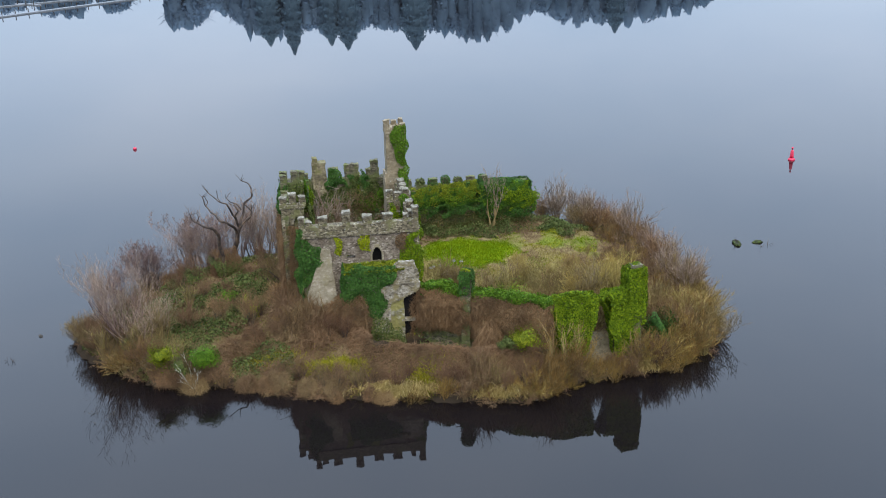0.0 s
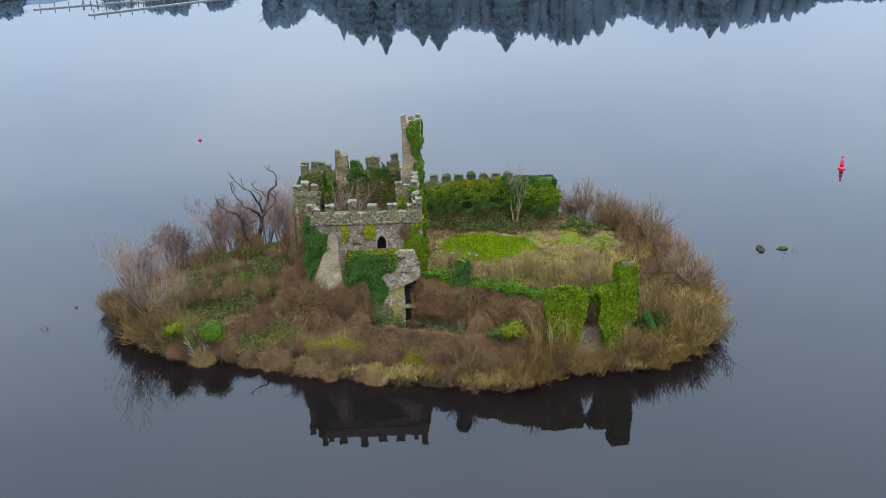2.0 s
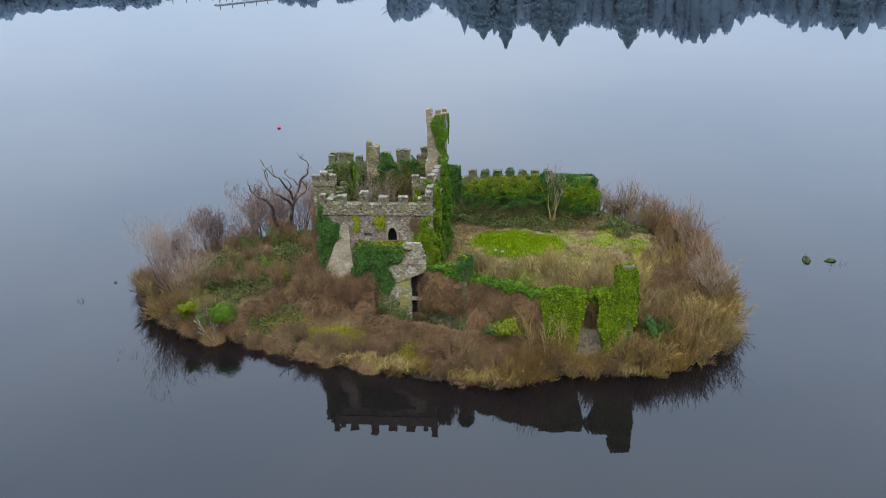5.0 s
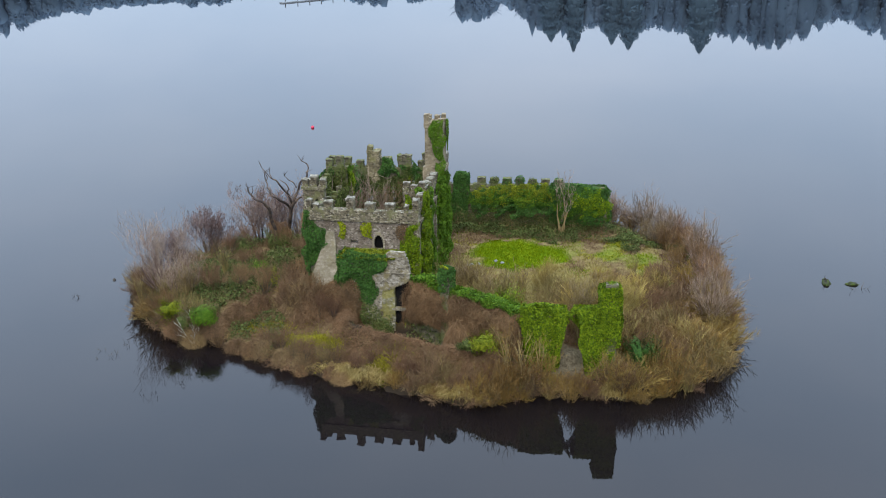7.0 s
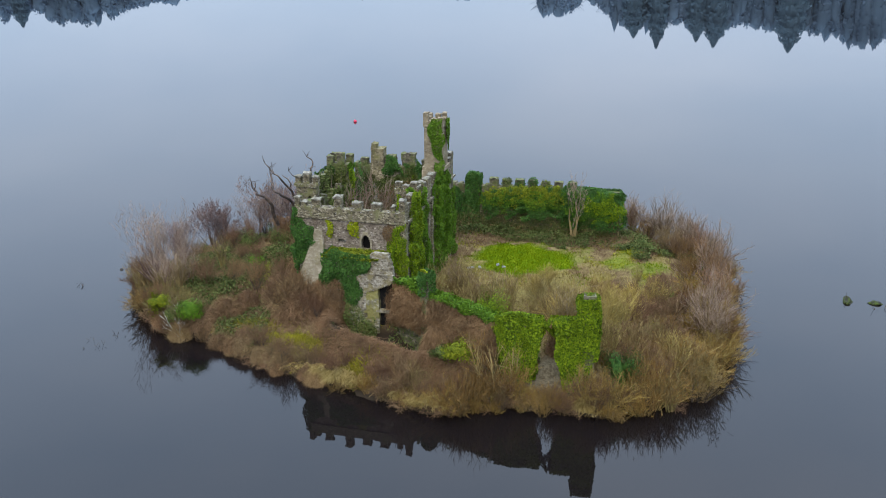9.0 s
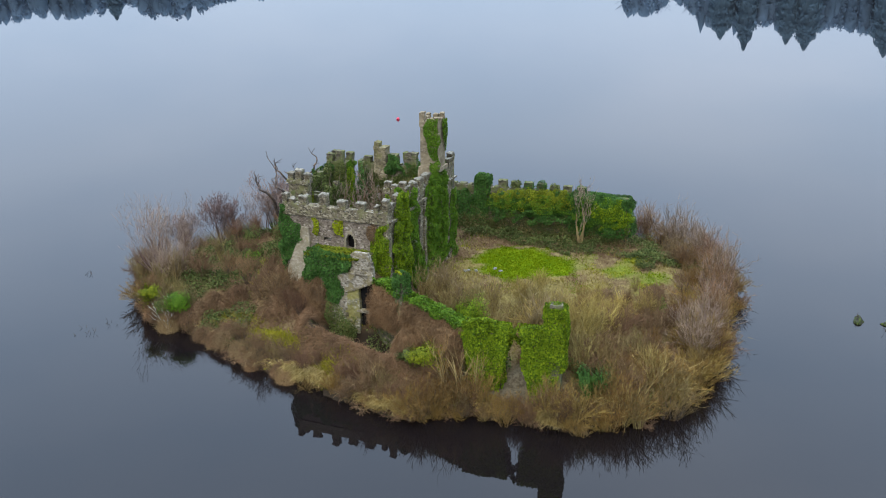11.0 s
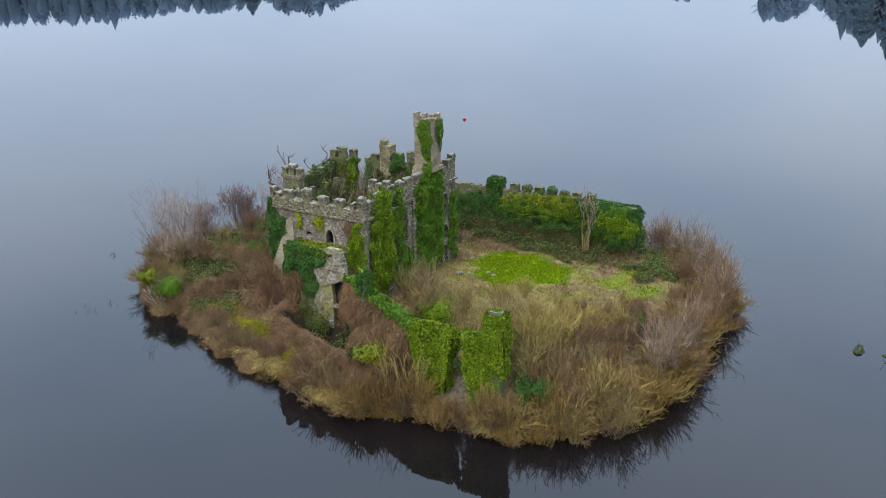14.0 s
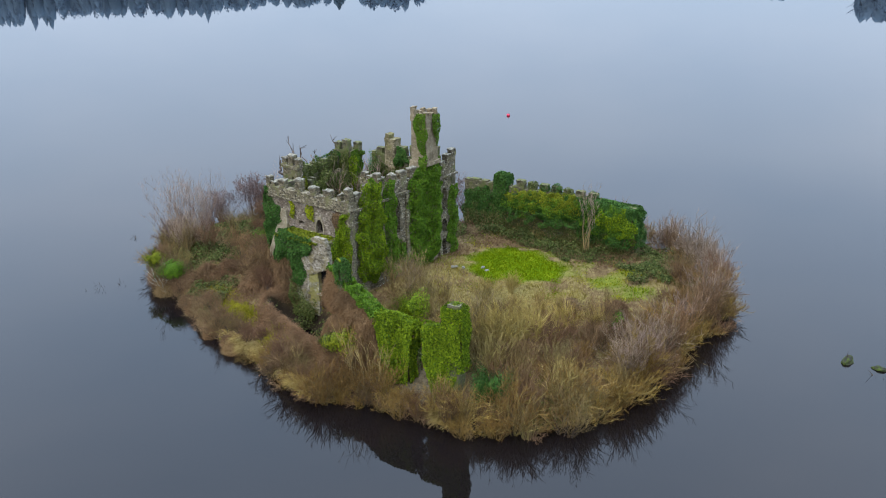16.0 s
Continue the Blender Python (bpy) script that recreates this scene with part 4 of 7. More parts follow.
ivy(castle, F0, FA, FO, [(-6.0, 12.9), (-5.75, 12.6), (-5.3, 13.1), (-5.1, 11.8), (-5.3, 10.8), (-6.0, 10.7), (-6.15, 11.8)], 0.4, M_IVY_YELLOW, "yellow-green ivy tuft", 0.25, 90, 24, 0.2)
ivy(castle, F0, FA, FO, [(-2.0, 9.6), (-1.3, 11.0), (-0.7, 12.8), (-0.1, 13.4), (0.2, 10.0), (0.25, 5.6), (-1.2, 5.6), (-2.2, 7.4)], 0.75, M_IVY_BRIGHT, "bright ivy at the corner", 0.26, 110, 25)
ivy(castle, F0, FA, FO, [(-2.2, 12.3), (-1.2, 12.4), (-0.8, 10.4), (-1.6, 9.9), (-2.4, 10.8)], 0.35, M_TWIG, "dry creeper on the wall", 0.22, 70, 26)
ivy(castle, (0, -3.0, 0), FA, FO, [(-8.4, 9.9), (-6.0, 10.2), (-3.9, 10.2), (-2.6, 10.1), (-2.9, 8.9), (-3.6, 7.9), (-4.3, 6.7), (-4.9, 5.9), (-6.6, 6.3), (-8.5, 6.0)], 0.8, M_IVY_DARK, "thick dark ivy curtain on the bay", 0.33, 75, 27)
ivy(castle, (-7.95, -3.0, 0), (0, 1, 0), (-1, 0, 0), [(-0.2, 9.9), (2.8, 10.0), (2.7, 8.2), (1.6, 6.9), (-0.2, 6.8)], 0.5, M_IVY_DARK, "", 0.33, 70, 28)
ivy(castle, (0, -3.0, 0), FA, FO, [(-5.4, 6.6), (-4.0, 6.3), (-3.9, 5.2), (-4.4, 4.2), (-5.4, 4.4)], 0.5, M_IVY_DARK, "", 0.3, 70, 29)
r_ = np.random.default_rng(31)
n_ = 3600
p_ = np.column_stack([r_.uniform(-8.1, -1.9, n_), r_.uniform(-3.3, -0.4, n_), r_.uniform(9.45, 9.7, n_)])
v_, f_ = leaves(p_, np.repeat([[0, 0, 1.0]], n_, 0), 0.2, 0.6, 31)
child("ivy", sheet_mesh("ivy", v_, f_, M_IVY_OLIVE), castle, "olive ivy and moss on the ledge")
R0, RA, RO = (0.05, 0, 0), (0, 1, 0), (1, 0, 0)
ivy(castle, (-1.2, 0, 0), RA, RO, [(-2.1, 9.0), (-1.2, 9.7), (0.1, 10.6), (0.1, 6.6), (-1.5, 7.4)], 0.5, M_IVY_BRIGHT, "bright ivy between bay and corner", 0.28, 75, 50)
ivy(castle, R0, RA, RO, [(1.7, 13.8), (3.2, 15.3), (5.3, 14.8), (5.8, 10), (5.8, 4.4), (3.8, 3.4), (1.2, 4.4), (1.1, 10.5)], 0.8, M_IVY_BRIGHT, "bright ivy column on the side wall", 0.3, 75, 32)
ivy(castle, R0, RA, RO, [(5.7, 14.9), (6.6, 15.2), (7.4, 14.4), (7.6, 11), (8.2, 7.2), (9.6, 6.6), (10.0, 2.8), (6.2, 3.0), (5.8, 6.4)], 0.6, M_IVY, "ivy column beside the tall window", 0.3, 70, 33)
ivy(castle, R0, RA, RO, [(9.8, 13.0), (10.8, 14.4), (12.6, 14.9), (14.8, 15.6), (16.2, 15.0), (16.4, 9), (16.3, 4.0), (14.6, 2.4), (11.6, 2.8), (9.9, 4.6)], 0.95, M_IVY, "great ivy mass under the tower", 0.32, 80, 34)
ivy(castle, R0, RA, RO, [(17.8, 11.0), (18.6, 11.8), (19.7, 11.0), (19.8, 2.4), (18.0, 2.4)], 0.55, M_IVY, "ivy on the back corner", 0.3, 70, 35)
ivy(castle, (0.0, 12.9, 0), FA, FO, [(-1.3, 19.9), (-0.9, 20.7), (-0.3, 21.1), (0.6, 20.9), (0.75, 19.5), (0.65, 17.0), (0.4, 16.1), (-0.2, 16.6), (-0.6, 17.6), (-0.7, 18.6), (-1.2, 19.0)], 0.35, M_IVY, "ivy on the tower face", 0.26, 95, 36, 0.2)
ivy(castle, (0.65, 13.0, 0), RA, RO, [(1.0, 20.8), (2.4, 20.9), (2.5, 18.6), (1.8, 17.0), (1.2, 18.6)], 0.35, M_IVY, "", 0.26, 95, 37, 0.2)
ivy(castle, (0.0, 12.8, 0), FA, FO, [(-0.3, 15.9), (0.6, 16.4), (1.1, 15.4), (0.7, 14.6), (-0.2, 14.9)], 0.35, M_IVY, "", 0.26, 95, 38, 0.2)
ivy(castle, (-14.05, 4.2, 0), RA, (-1, 0, 0), [(4, 13.8), (7, 14.4), (11, 14.8), (11.2, 9), (6, 10)], 0.5, M_IVY_DARK, "dark ivy on the outer wall", 0.34, 50, 39)
ivy(castle, (0, 13.3, 0), FA, FO, [(-14.1, 14.8), (-13.2, 14.4), (-12.9, 12.0), (-14.0, 10.8)], 0.5, M_IVY_DARK, "", 0.3, 75, 40)
ivy(castle, (0, 13.2, 0), FA, FO, [(-13.0, 14.6), (-11.5, 15.2), (-11.3, 12), (-11.6, 9.5), (-12.9, 10)], 0.4, M_BRUSH, "", 0.28, 70, 41)
ivy(castle, (-11.35, 13.3, 0), RA, RO, [(0, 14.9), (2.2, 14.6), (2.3, 8), (0, 7)], 0.5, M_IVY, "", 0.28, 70, 56)
ivy(castle, (0, 13.3, 0), FA, FO, [(-13.9, 13.0), (-12.2, 13.8), (-11.3, 12.4), (-11.3, 6.0), (-13.9, 6.0)], 0.5, M_BRUSH, "", 0.28, 70, 57)
ivy(castle, (0, 18.5, 0), FA, FO, [(-8.5, 14.5), (-7.6, 14.8), (-6.6, 13.8), (-5.2, 13.2), (-4.2, 14.2), (-3.4, 13.9), (-3.0, 13.0), (-4.4, 12.5), (-6.4, 13.0), (-8.4, 12.5)], 0.4, M_IVY_DARK, "dark ivy on the back wall", 0.3, 75, 42, 0.6)
ivy(castle, (0, 18.5, 0), FA, FO, [(-12.4, 13.4), (-10.2, 12.6), (-8.6, 12.2), (-6.2, 12.6), (-4.4, 13.8), (-3.7, 12.0), (-5.2, 10.2), (-9.0, 9.8), (-12.2, 10.2)], 0.5, M_BRUSH, "", 0.28, 60, 43)
ivy(castle, (0, 18.5, 0), FA, FO, [(-5.0, 13.0), (-4.4, 13.2), (-4.2, 11.6), (-5.2, 11.4)], 0.5, M_IVY_BRIGHT, "", 0.28, 80, 44)
ivy(castle, (0, 18.5, 0), FA, FO, [(-4.6, 11.2), (-1.6, 12.0), (-0.9, 9.6), (-4.8, 9.2)], 0.6, M_IVY, "", 0.3, 60, 45)
ivy(castle, (0, 18.5, 0), FA, FO, [(-12.3, 12.8), (-9.4, 11.4), (-5.0, 12.4), (-2.2, 12.9), (-1.6, 11.0), (-4.6, 9.6), (-8.4, 9.2), (-12.2, 9.8)], 0.55, M_BRUSH, "dull ivy over the back wall", 0.3, 45, 144, 0.8)
ivy(castle, (-10.9, 6.2, 0), RA, RO, [(0, 12.6), (1.8, 13.4), (4.2, 12.6), (6.6, 12.9), (6.4, 9.4), (4.0, 9.9), (2.2, 8.2), (0, 9.0)], 0.45, M_BRUSH, "", 0.3, 60, 145, 0.8)
ivy(castle, (-12.0, 4.6, 0), RA, RO, [(0, 13.9), (1.2, 13.2), (1.9, 11.4), (1.2, 9.8), (0, 10.4)], 0.4, M_IVY_OLIVE, "", 0.28, 60, 146, 0.6)
ivy(castle, (-13.2, 5.0, 0), RA, RO, [(0, 14.6), (4, 14.4), (8, 14.8), (8.2, 12.0), (4, 12.6), (0, 12.4)], 0.4, M_BRUSH, "", 0.28, 45, 147, 0.8)
ivy(castle, (0, 4.9, 0), FA, FO, [(-2.7, 14.6), (-1.9, 14.4), (-0.9, 12.6), (-1.3, 11.0), (-2.6, 11.4)], 0.55, M_IVY_BRIGHT, "bright ivy on the cross wall", 0.3, 80, 46)
ivy(castle, (0, 4.9, 0), FA, FO, [(-1.2, 14.6), (-0.1, 15.0), (0.2, 12.6), (-0.8, 12.4)], 0.45, M_IVY, "", 0.28, 80, 47)
ivy(castle, (-11.0, 6.4, 0), RA, RO, [(0, 12.4), (2, 13.2), (4.5, 12.8), (6.5, 13), (6.5, 7), (0, 7)], 0.5, M_BRUSH, "", 0.3, 45, 48)
ivy(castle, (-10.9, 12.2, 0), RA, RO, [(0, 14.2), (1.4, 14.4), (1.6, 11.0), (1.0, 9.2), (0, 9.6)], 0.7, M_IVY_BRIGHT, "", 0.3, 70, 49)


def tangle(name, poly_points, mat, label, seed, parent=None, width=0.026, category="brambles"):
    """Stems lying or hanging in masses: poly_points gives p and q arrays."""
    p, q = poly_points
    r = np.random.default_rng(seed)
    v, f = ribbons(p, q, width, r.normal(0, 0.12, p.shape) + np.array([0, 0, 0.1]), seed)
    me = sheet_mesh(name, v, f, mat)
    if parent:
        return child(name, me, parent, label)
    return tagged(new(name, me), label, category, kind="stuff")


def hanging(origin, along, out, poly, depth, density, seed, length=1.2):
    r = np.random.default_rng(seed)
    poly = np.asarray(poly, float)
    lo, hi = poly.min(0), poly.max(0)
    n = int((hi - lo).prod() * density)
    s, z = r.uniform(lo[0], hi[0], n), r.uniform(lo[1], hi[1], n)
    ok, d = inside(s + 0.3 * lumps(s, z, 2, seed), z + 0.3 * lumps(s, z, 2, seed + 1), poly)
    s, z, d = s[ok], z[ok], d[ok]
    off = depth * np.clip(d / 0.9, 0.1, 1) * r.uniform(0.2, 1.0, len(s)) * (0.8 + 0.35 * lumps(s, z, 1.6, seed + 2))
    p = np.asarray(origin, float) + s[:, None] * np.asarray(along, float) + off[:, None] * np.asarray(out, float)
    p[:, 2] += z
    q = p + np.asarray(along, float) * r.normal(0, 0.45 * length, (len(s), 1)) + np.asarray(out, float) * r.normal(0.05, 0.2, (len(s), 1))
    q[:, 2] -= r.uniform(0.2, 1.0, len(s)) * length
    return p, q


tangle("creeper", hanging((0, -3.05, 0), FA, FO, [(-8.4, 7.0), (-6.8, 7.2), (-5.6, 6.0), (-5.2, 4.6), (-5.2, 1.6), (-8.8, 1.6)], 1.4, 420, 51, 0.5), M_MAT, "leafless brown creeper hanging below the ivy", 51, castle)
tangle("creeper", hanging((0, -1.3, 0), FA, FO, [(-12.8, 4.6), (-11.4, 5.8), (-10.2, 5.4), (-9.0, 6.4), (-8.3, 6.8), (-8.3, 1.4), (-12.8, 1.4)], 0.9, 420, 59, 0.5), M_MAT, "leafless brown creeper over the buttress foot", 59, castle)
ivy(castle, (0, -3.9, 0), FA, FO, [(-5.4, 4.6), (-4.2, 5.0), (-3.5, 4.2), (-3.3, 3.2), (-2.2, 2.9), (-2.2, 1.2), (-5.4, 1.2)], 0.6, M_BRUSH, "dull ivy about the lower wall", 0.24, 60, 60)
ivy(castle, (0, -3.05, 0), FA, FO, [(-6.0, 6.6), (-4.0, 6.6), (-4.3, 5.2), (-4.9, 4.0), (-5.8, 4.4)], 0.6, M_IVY_DARK, "", 0.26, 70, 58)
tangle("creeper", hanging((-1.3, 0, 0), RA, RO, [(-2.6, 6.6), (-1.8, 7.8), (0.2, 7.6), (0.2, 1.2), (-3.0, 1.2)], 1.3, 320, 54, 0.55), M_MAT, "matted brown creeper heaped beside the bay", 54, castle)
tangle("creeper", hanging((0, -2.5, 0), FA, FO, [(-1.2, 6.0), (-0.6, 7.2), (0.9, 6.8), (1.2, 1.2), (-0.9, 1.2)], 0.9, 320, 55, 0.55), M_MAT, "", 55, castle)
tangle("creeper", hanging((0, 4.2, 0), FA, FO, [(-13.4, 12.4), (-11.9, 12.8), (-11.6, 3), (-14.0, 3)], 0.6, 300, 52, 0.6), M_MAT, "leafless brown creeper on the narrow bay", 52, castle)
tangle("creeper", hanging((-14.05, 4.2, 0), RA, (-1, 0, 0), [(-0.4, 12.2), (3, 13.0), (7, 12.6), (11, 12), (11.2, 2), (-0.4, 2)], 0.6, 110, 65, 0.7), M_MAT, "leafless brown creeper on the outer wall", 65, castle)
tangle("creeper", hanging((-0.95, 5.8, 0), RA, (-1, 0, 0), [(0, 13.2), (4, 12.6), (8, 13.0), (12, 12.4), (12, 7), (0, 7)], 0.6, 110, 66, 0.7), M_MAT, "leafless brown creeper inside the side wall", 66, castle)
tangle("creeper", hanging((0, 18.35, 0), FA, FO, [(-12, 11.2), (-9, 10.2), (-6, 12.4), (-3.4, 12.0), (-1, 10.4), (-1, 6), (-12, 6)], 0.8, 55, 53, 0.6), M_BRAMBLE, "leafless brown creeper on the back wall", 53, castle)

# ---- forecourt wall and gate, at the castle's foot ----
bawn = thing("forecourt_wall", Matrix.Identity(4), "ruined forecourt wall buried under ivy and bare creeper", "wall")


def run(parent, p, q, thick, z0, top, mat, **kw):
    d = Vector(q) - Vector(p)
    ob = part("wall", wall_mesh(d.length, thick, z0, top, **kw), mat, parent)
    ob.matrix_local = Matrix.Translation((*p, 0)) @ Matrix.Rotation(math.atan2(d.y, d.x), 4, "Z")
    return ob, d.normalized().to_3d()


_, d1 = run(bawn, (0.6, 92.2), (5.6, 90.2), 0.8, 0.5, lambda x: 6.7 + 0.1 * x, M_STONE_DARK, ragged=0.5, seed=14)
_, d2 = run(bawn, (5.6, 90.2), (13.6, 87.6), 0.8, 0.5, lambda x: 6.9 + 0.03 * x, M_STONE_DARK, ragged=0.5, seed=15)
for (o, d, ln, sd, z1) in (((0.6, 92.2, 0), d1, 5.4, 61, 7.6), ((5.6, 90.2, 0), d2, 8.4, 62, 7.5)):
    out = Vector((d.y, -d.x, 0))
    tangle("creeper", hanging(o, d, out, [(-0.2, z1), (ln + 0.2, z1), (ln + 0.2, 2.6), (ln * 0.5, 3.2), (-0.2, 2.6)], 1.4, 560, sd, 0.45), M_MAT, "leafless brown creeper", sd, bawn, 0.028)
    ivy(bawn, o, d, out, [(-0.2, z1 + 0.3), (ln, z1 + 0.5), (ln + 0.2, z1 - 1.2), (ln * 0.5, z1 - 0.6), (-0.2, z1 - 0.9)], 0.9, M_IVY, "ivy along the wall head", 0.32, 60, sd + 5)
    r_ = np.random.default_rng(sd)
    n_ = int(ln * 210)
    s_ = r_.uniform(-0.1, ln + 0.1, n_)
    p_ = np.array(o) + s_[:, None] * np.array(d) - np.array(out) * r_.uniform(-0.5, 1.3, (n_, 1))
    p_[:, 2] += z1 + 0.15 + 0.25 * lumps(s_, s_ * 0, 1.5, sd) + r_.uniform(-0.25, 0.15, n_)
    v_, f_ = leaves(p_, np.repeat([[0, 0, 1.0]], n_, 0), 0.2, 0.6, sd)
    child("ivy", sheet_mesh("ivy", v_, f_, M_IVY), bawn)
    ivy(bawn, Vector(o) - out * 0.85, d, -out, [(-0.2, z1 + 0.2), (ln + 0.2, z1 + 0.2), (ln + 0.2, 3.0), (-0.2, 3.2)], 0.6, M_IVY, "", 0.32, 45, sd + 9)
# ivy-grown stump of masonry at the bend
post = thing("masonry_stump", Matrix.Translation((5.1, 90.3, 0)) @ Matrix.Rotation(radians(-18), 4, "Z"), "ivy-wrapped stump of broken wall", "wall")
bm = bmesh.new()
chunky(bm, -0.5, 0.5, -0.4, 0.4, 0.8, 9.8, 0.5)
wobble(bm, 0.15, 1.0, 3)
part("masonry", bm, M_STONE_DARK, post)
ivy_block(post, -0.55, 0.55, -0.45, 0.5, 7.4, 9.8, 0.35, M_IVY_DARK, "dark ivy with a yellow top", 0.22, 130, 71)
ivy(post, (-0.6, -0.3, 9.7), (1, 0, 0), (0, -0.2, 1), [(0, 0), (1.2, 0), (1.2, 0.5), (0, 0.5)], 0.3, M_IVY_YELLOW, "", 0.26, 80, 72)

gate_l = thing("gate_pier", Matrix.Translation((13.8, 87.4, 0)) @ Matrix.Rotation(radians(12), 4, "Z"), "wide gate pier wrapped in bright green ivy", "gate pier", "gate piers")
bm = bmesh.new()
chunky(bm, 0.7, 3.4, 0, 1.0, 0.5, 7.2, 0.6)
for q in bm.verts:
    q.co.x = 2.05 + (q.co.x - 2.05) * (0.55 + 0.06 * q.co.z)
wobble(bm, 0.15, 0.8, 4)
part("masonry", bm, M_STONE_DARK, gate_l)
ivy_block(gate_l, 0.1, 4.2, 0.0, 1.0, 0.9, 7.8, 0.62, M_IVY_BRIGHT, "dense bright ivy", 0.27, 120, 73, True, 0.6)
gate_r = thing("gate_pier", Matrix.Translation((19.9, 88.5, 0)) @ Matrix.Rotation(radians(18), 4, "Z"), "gate pier with taller turret, wrapped in bright ivy", "gate pier", "gate piers")
bm = bmesh.new()
chunky(bm, 0.3, 2.9, 0, 1.0, 0.5, 7.4, 0.6)
chunky(bm, 1.6, 3.0, -0.15, 1.1, 2.5, 10.1, 0.6)
wobble(bm, 0.12, 0.8, 5)
part("masonry", bm, M_STONE_DARK, gate_r)
bm = bmesh.new()
chunky(bm, 1.75, 2.9, 0.05, 0.95, 10.1, 10.55, 0.3)
wobble(bm, 0.15, 1.2, 5)
part("turret_top", bm, M_STONE_DARK, gate_r, "mossy stone top")
ivy_block(gate_r, -0.75, 3.2, 0.0, 1.0, 0.9, 8.0, 0.62, M_IVY_BRIGHT, "dense bright ivy", 0.27, 120, 74, True, 0.38)
ivy_block(gate_r, 1.4, 3.15, -0.2, 1.2, 4.2, 10.2, 0.36, M_IVY_BRIGHT, "dense bright ivy", 0.26, 115, 75, True)

def mat_on(name, n, seed, x0, x1, y0, y1, rule, label, lift=0.25, length=0.5):
    """Matted stems that lie on the ground."""
    r = np.random.default_rng(seed)
    x, y = r.uniform(x0, x1, n), r.uniform(y0, y1, n)
    ok = (rule(x, y) > r.uniform(0, 1, n)) & (court_at(x, y) < 0.3)
    x, y = x[ok], y[ok]
    z = land(x, y) + r.uniform(0, lift, len(x)) * (0.7 + 0.5 * lumps(x, y, 1.4, seed))
    p = np.column_stack([x, y, z])
    q = p + r.normal(0, length * 0.5, p.shape) * [1, 1, 0.4]
    v, f = ribbons(p, q, 0.026, r.normal(0, 0.06, p.shape) + [0, 0, 0.05], seed)
    return tagged(new(name, sheet_mesh(name, v, f, M_MAT)), label, "creeper", kind="stuff")


mat_on("matted_creeper", 190000, 141, -8, 13, 83, 93, lambda x, y: np.clip(1.6 - near_line(x, y, RIM) / 1.1, 0, 1), "matted brown creeper over the forecourt rim", 0.3, 0.45)
mat_on("matted_creeper", 80000, 142, -16, 12, 82, 90, lambda x, y: 0.45 + 0.4 * lumps(x, y, 0.7, 25) - 0.7 * np.exp(-((x + 9.2) / 3.0) ** 2 - ((y - 86.0) / 0.9) ** 2) - 0.7 * np.exp(-((x - 0.6) / 1.8) ** 2 - ((y - 83.3) / 0.9) ** 2), "matted brown creeper on the shore slope", 0.5, 0.7)
mat_on("matted_creeper", 45000, 143, -34, -13, 86, 108, lambda x, y: 0.1 + 0.8 * lumps(x, y, 0.5, 26), "matted brown creeper on the wooded bank", 0.6, 0.8)
# dark low growth in the hollow
r_ = np.random.default_rng(147)
x_, y_ = r_.uniform(-4.6, 6.5, 9000), r_.uniform(87.2, 92.0, 9000)
ok_ = court_at(x_, y_) * (0.75 + 0.5 * lumps(x_, y_, 1.3, 29)) > r_.uniform(0.2, 1, 9000)
x_, y_ = x_[ok_], y_[ok_]
v_, f_ = leaves(np.column_stack([x_, y_, land(x_, y_) + r_.uniform(0, 1.0, len(x_)) ** 2 * (0.6 + 0.5 * (y_ - 88))]), np.repeat([[0, -0.3, 1.0]], len(x_), 0), 0.2, 0.7, 147)
tagged(new("hollow_ivy", sheet_mesh("hollow_ivy", v_, f_, M_BRUSH)), "dark low ivy in the sunken forecourt", "ground cover", kind="stuff")
# heap of creeper over a hollow in the forecourt
heap = thing("creeper_heap", Matrix.Translation((7.2, 87.6, 0)), "tall heap of matted brown creeper in the forecourt", "creeper")
r_ = np.random.default_rng(144)
a_, t_ = r_.uniform(0, 6.283, 9000), r_.uniform(0, 1, 9000) ** 0.7
rad_ = 2.3 * (1 - t_) ** 0.55 * (0.85 + 0.2 * np.sin(a_ * 3 + 1)) * r_.uniform(0.75, 1.05, 9000)
p_ = np.column_stack([np.cos(a_) * rad_, np.sin(a_) * rad_ * 0.8, 1.4 + 3.9 * t_ + 0.35 * np.sin(a_ * 2)])
q_ = p_ + np.column_stack([np.cos(a_) * 0.15, np.sin(a_) * 0.15, np.full(9000, -0.5)]) + r_.normal(0, 0.18, p_.shape)
v_, f_ = ribbons(p_, q_, 0.034, r_.normal(0, 0.05, p_.shape), 144)
child("creeper", sheet_mesh("creeper", v_, f_, M_MAT), heap)

# ---- back garden wall under ivy ----
garden = thing("garden_wall", CASTLE, "crenellated garden wall under thick ivy", "wall")
gw = part("wall", wall_mesh(25.5, 0.8, 1.5, 8.6, seed=16, ragged=0.2), M_STONE_DARK, garden)
gw.matrix_local = side(-6.0, 30.1, 0)
for k in range(7):
    merlon(garden, Matrix.Translation((2.7 + k * 1.75, 30.5, 8.6)), 1.05, 0.7, 1.0 - 0.15 * (k % 3 == 1), k * 1.9, M_STONE_DARK)
bm = bmesh.new()
chunky(bm, -0.75, 0.75, 29.7, 31.2, 1.5, 9.9, 0.5)
wobble(bm, 0.12, 1.0, 7)
part("turret", bm, M_STONE_DARK, garden, "round-shouldered turret wrapped in ivy")
ivy_block(garden, -0.8, 0.8, 29.65, 31.2, 3.6, 9.9, 0.4, M_IVY_DARK, "dark ivy round the turret", 0.32, 70, 81)
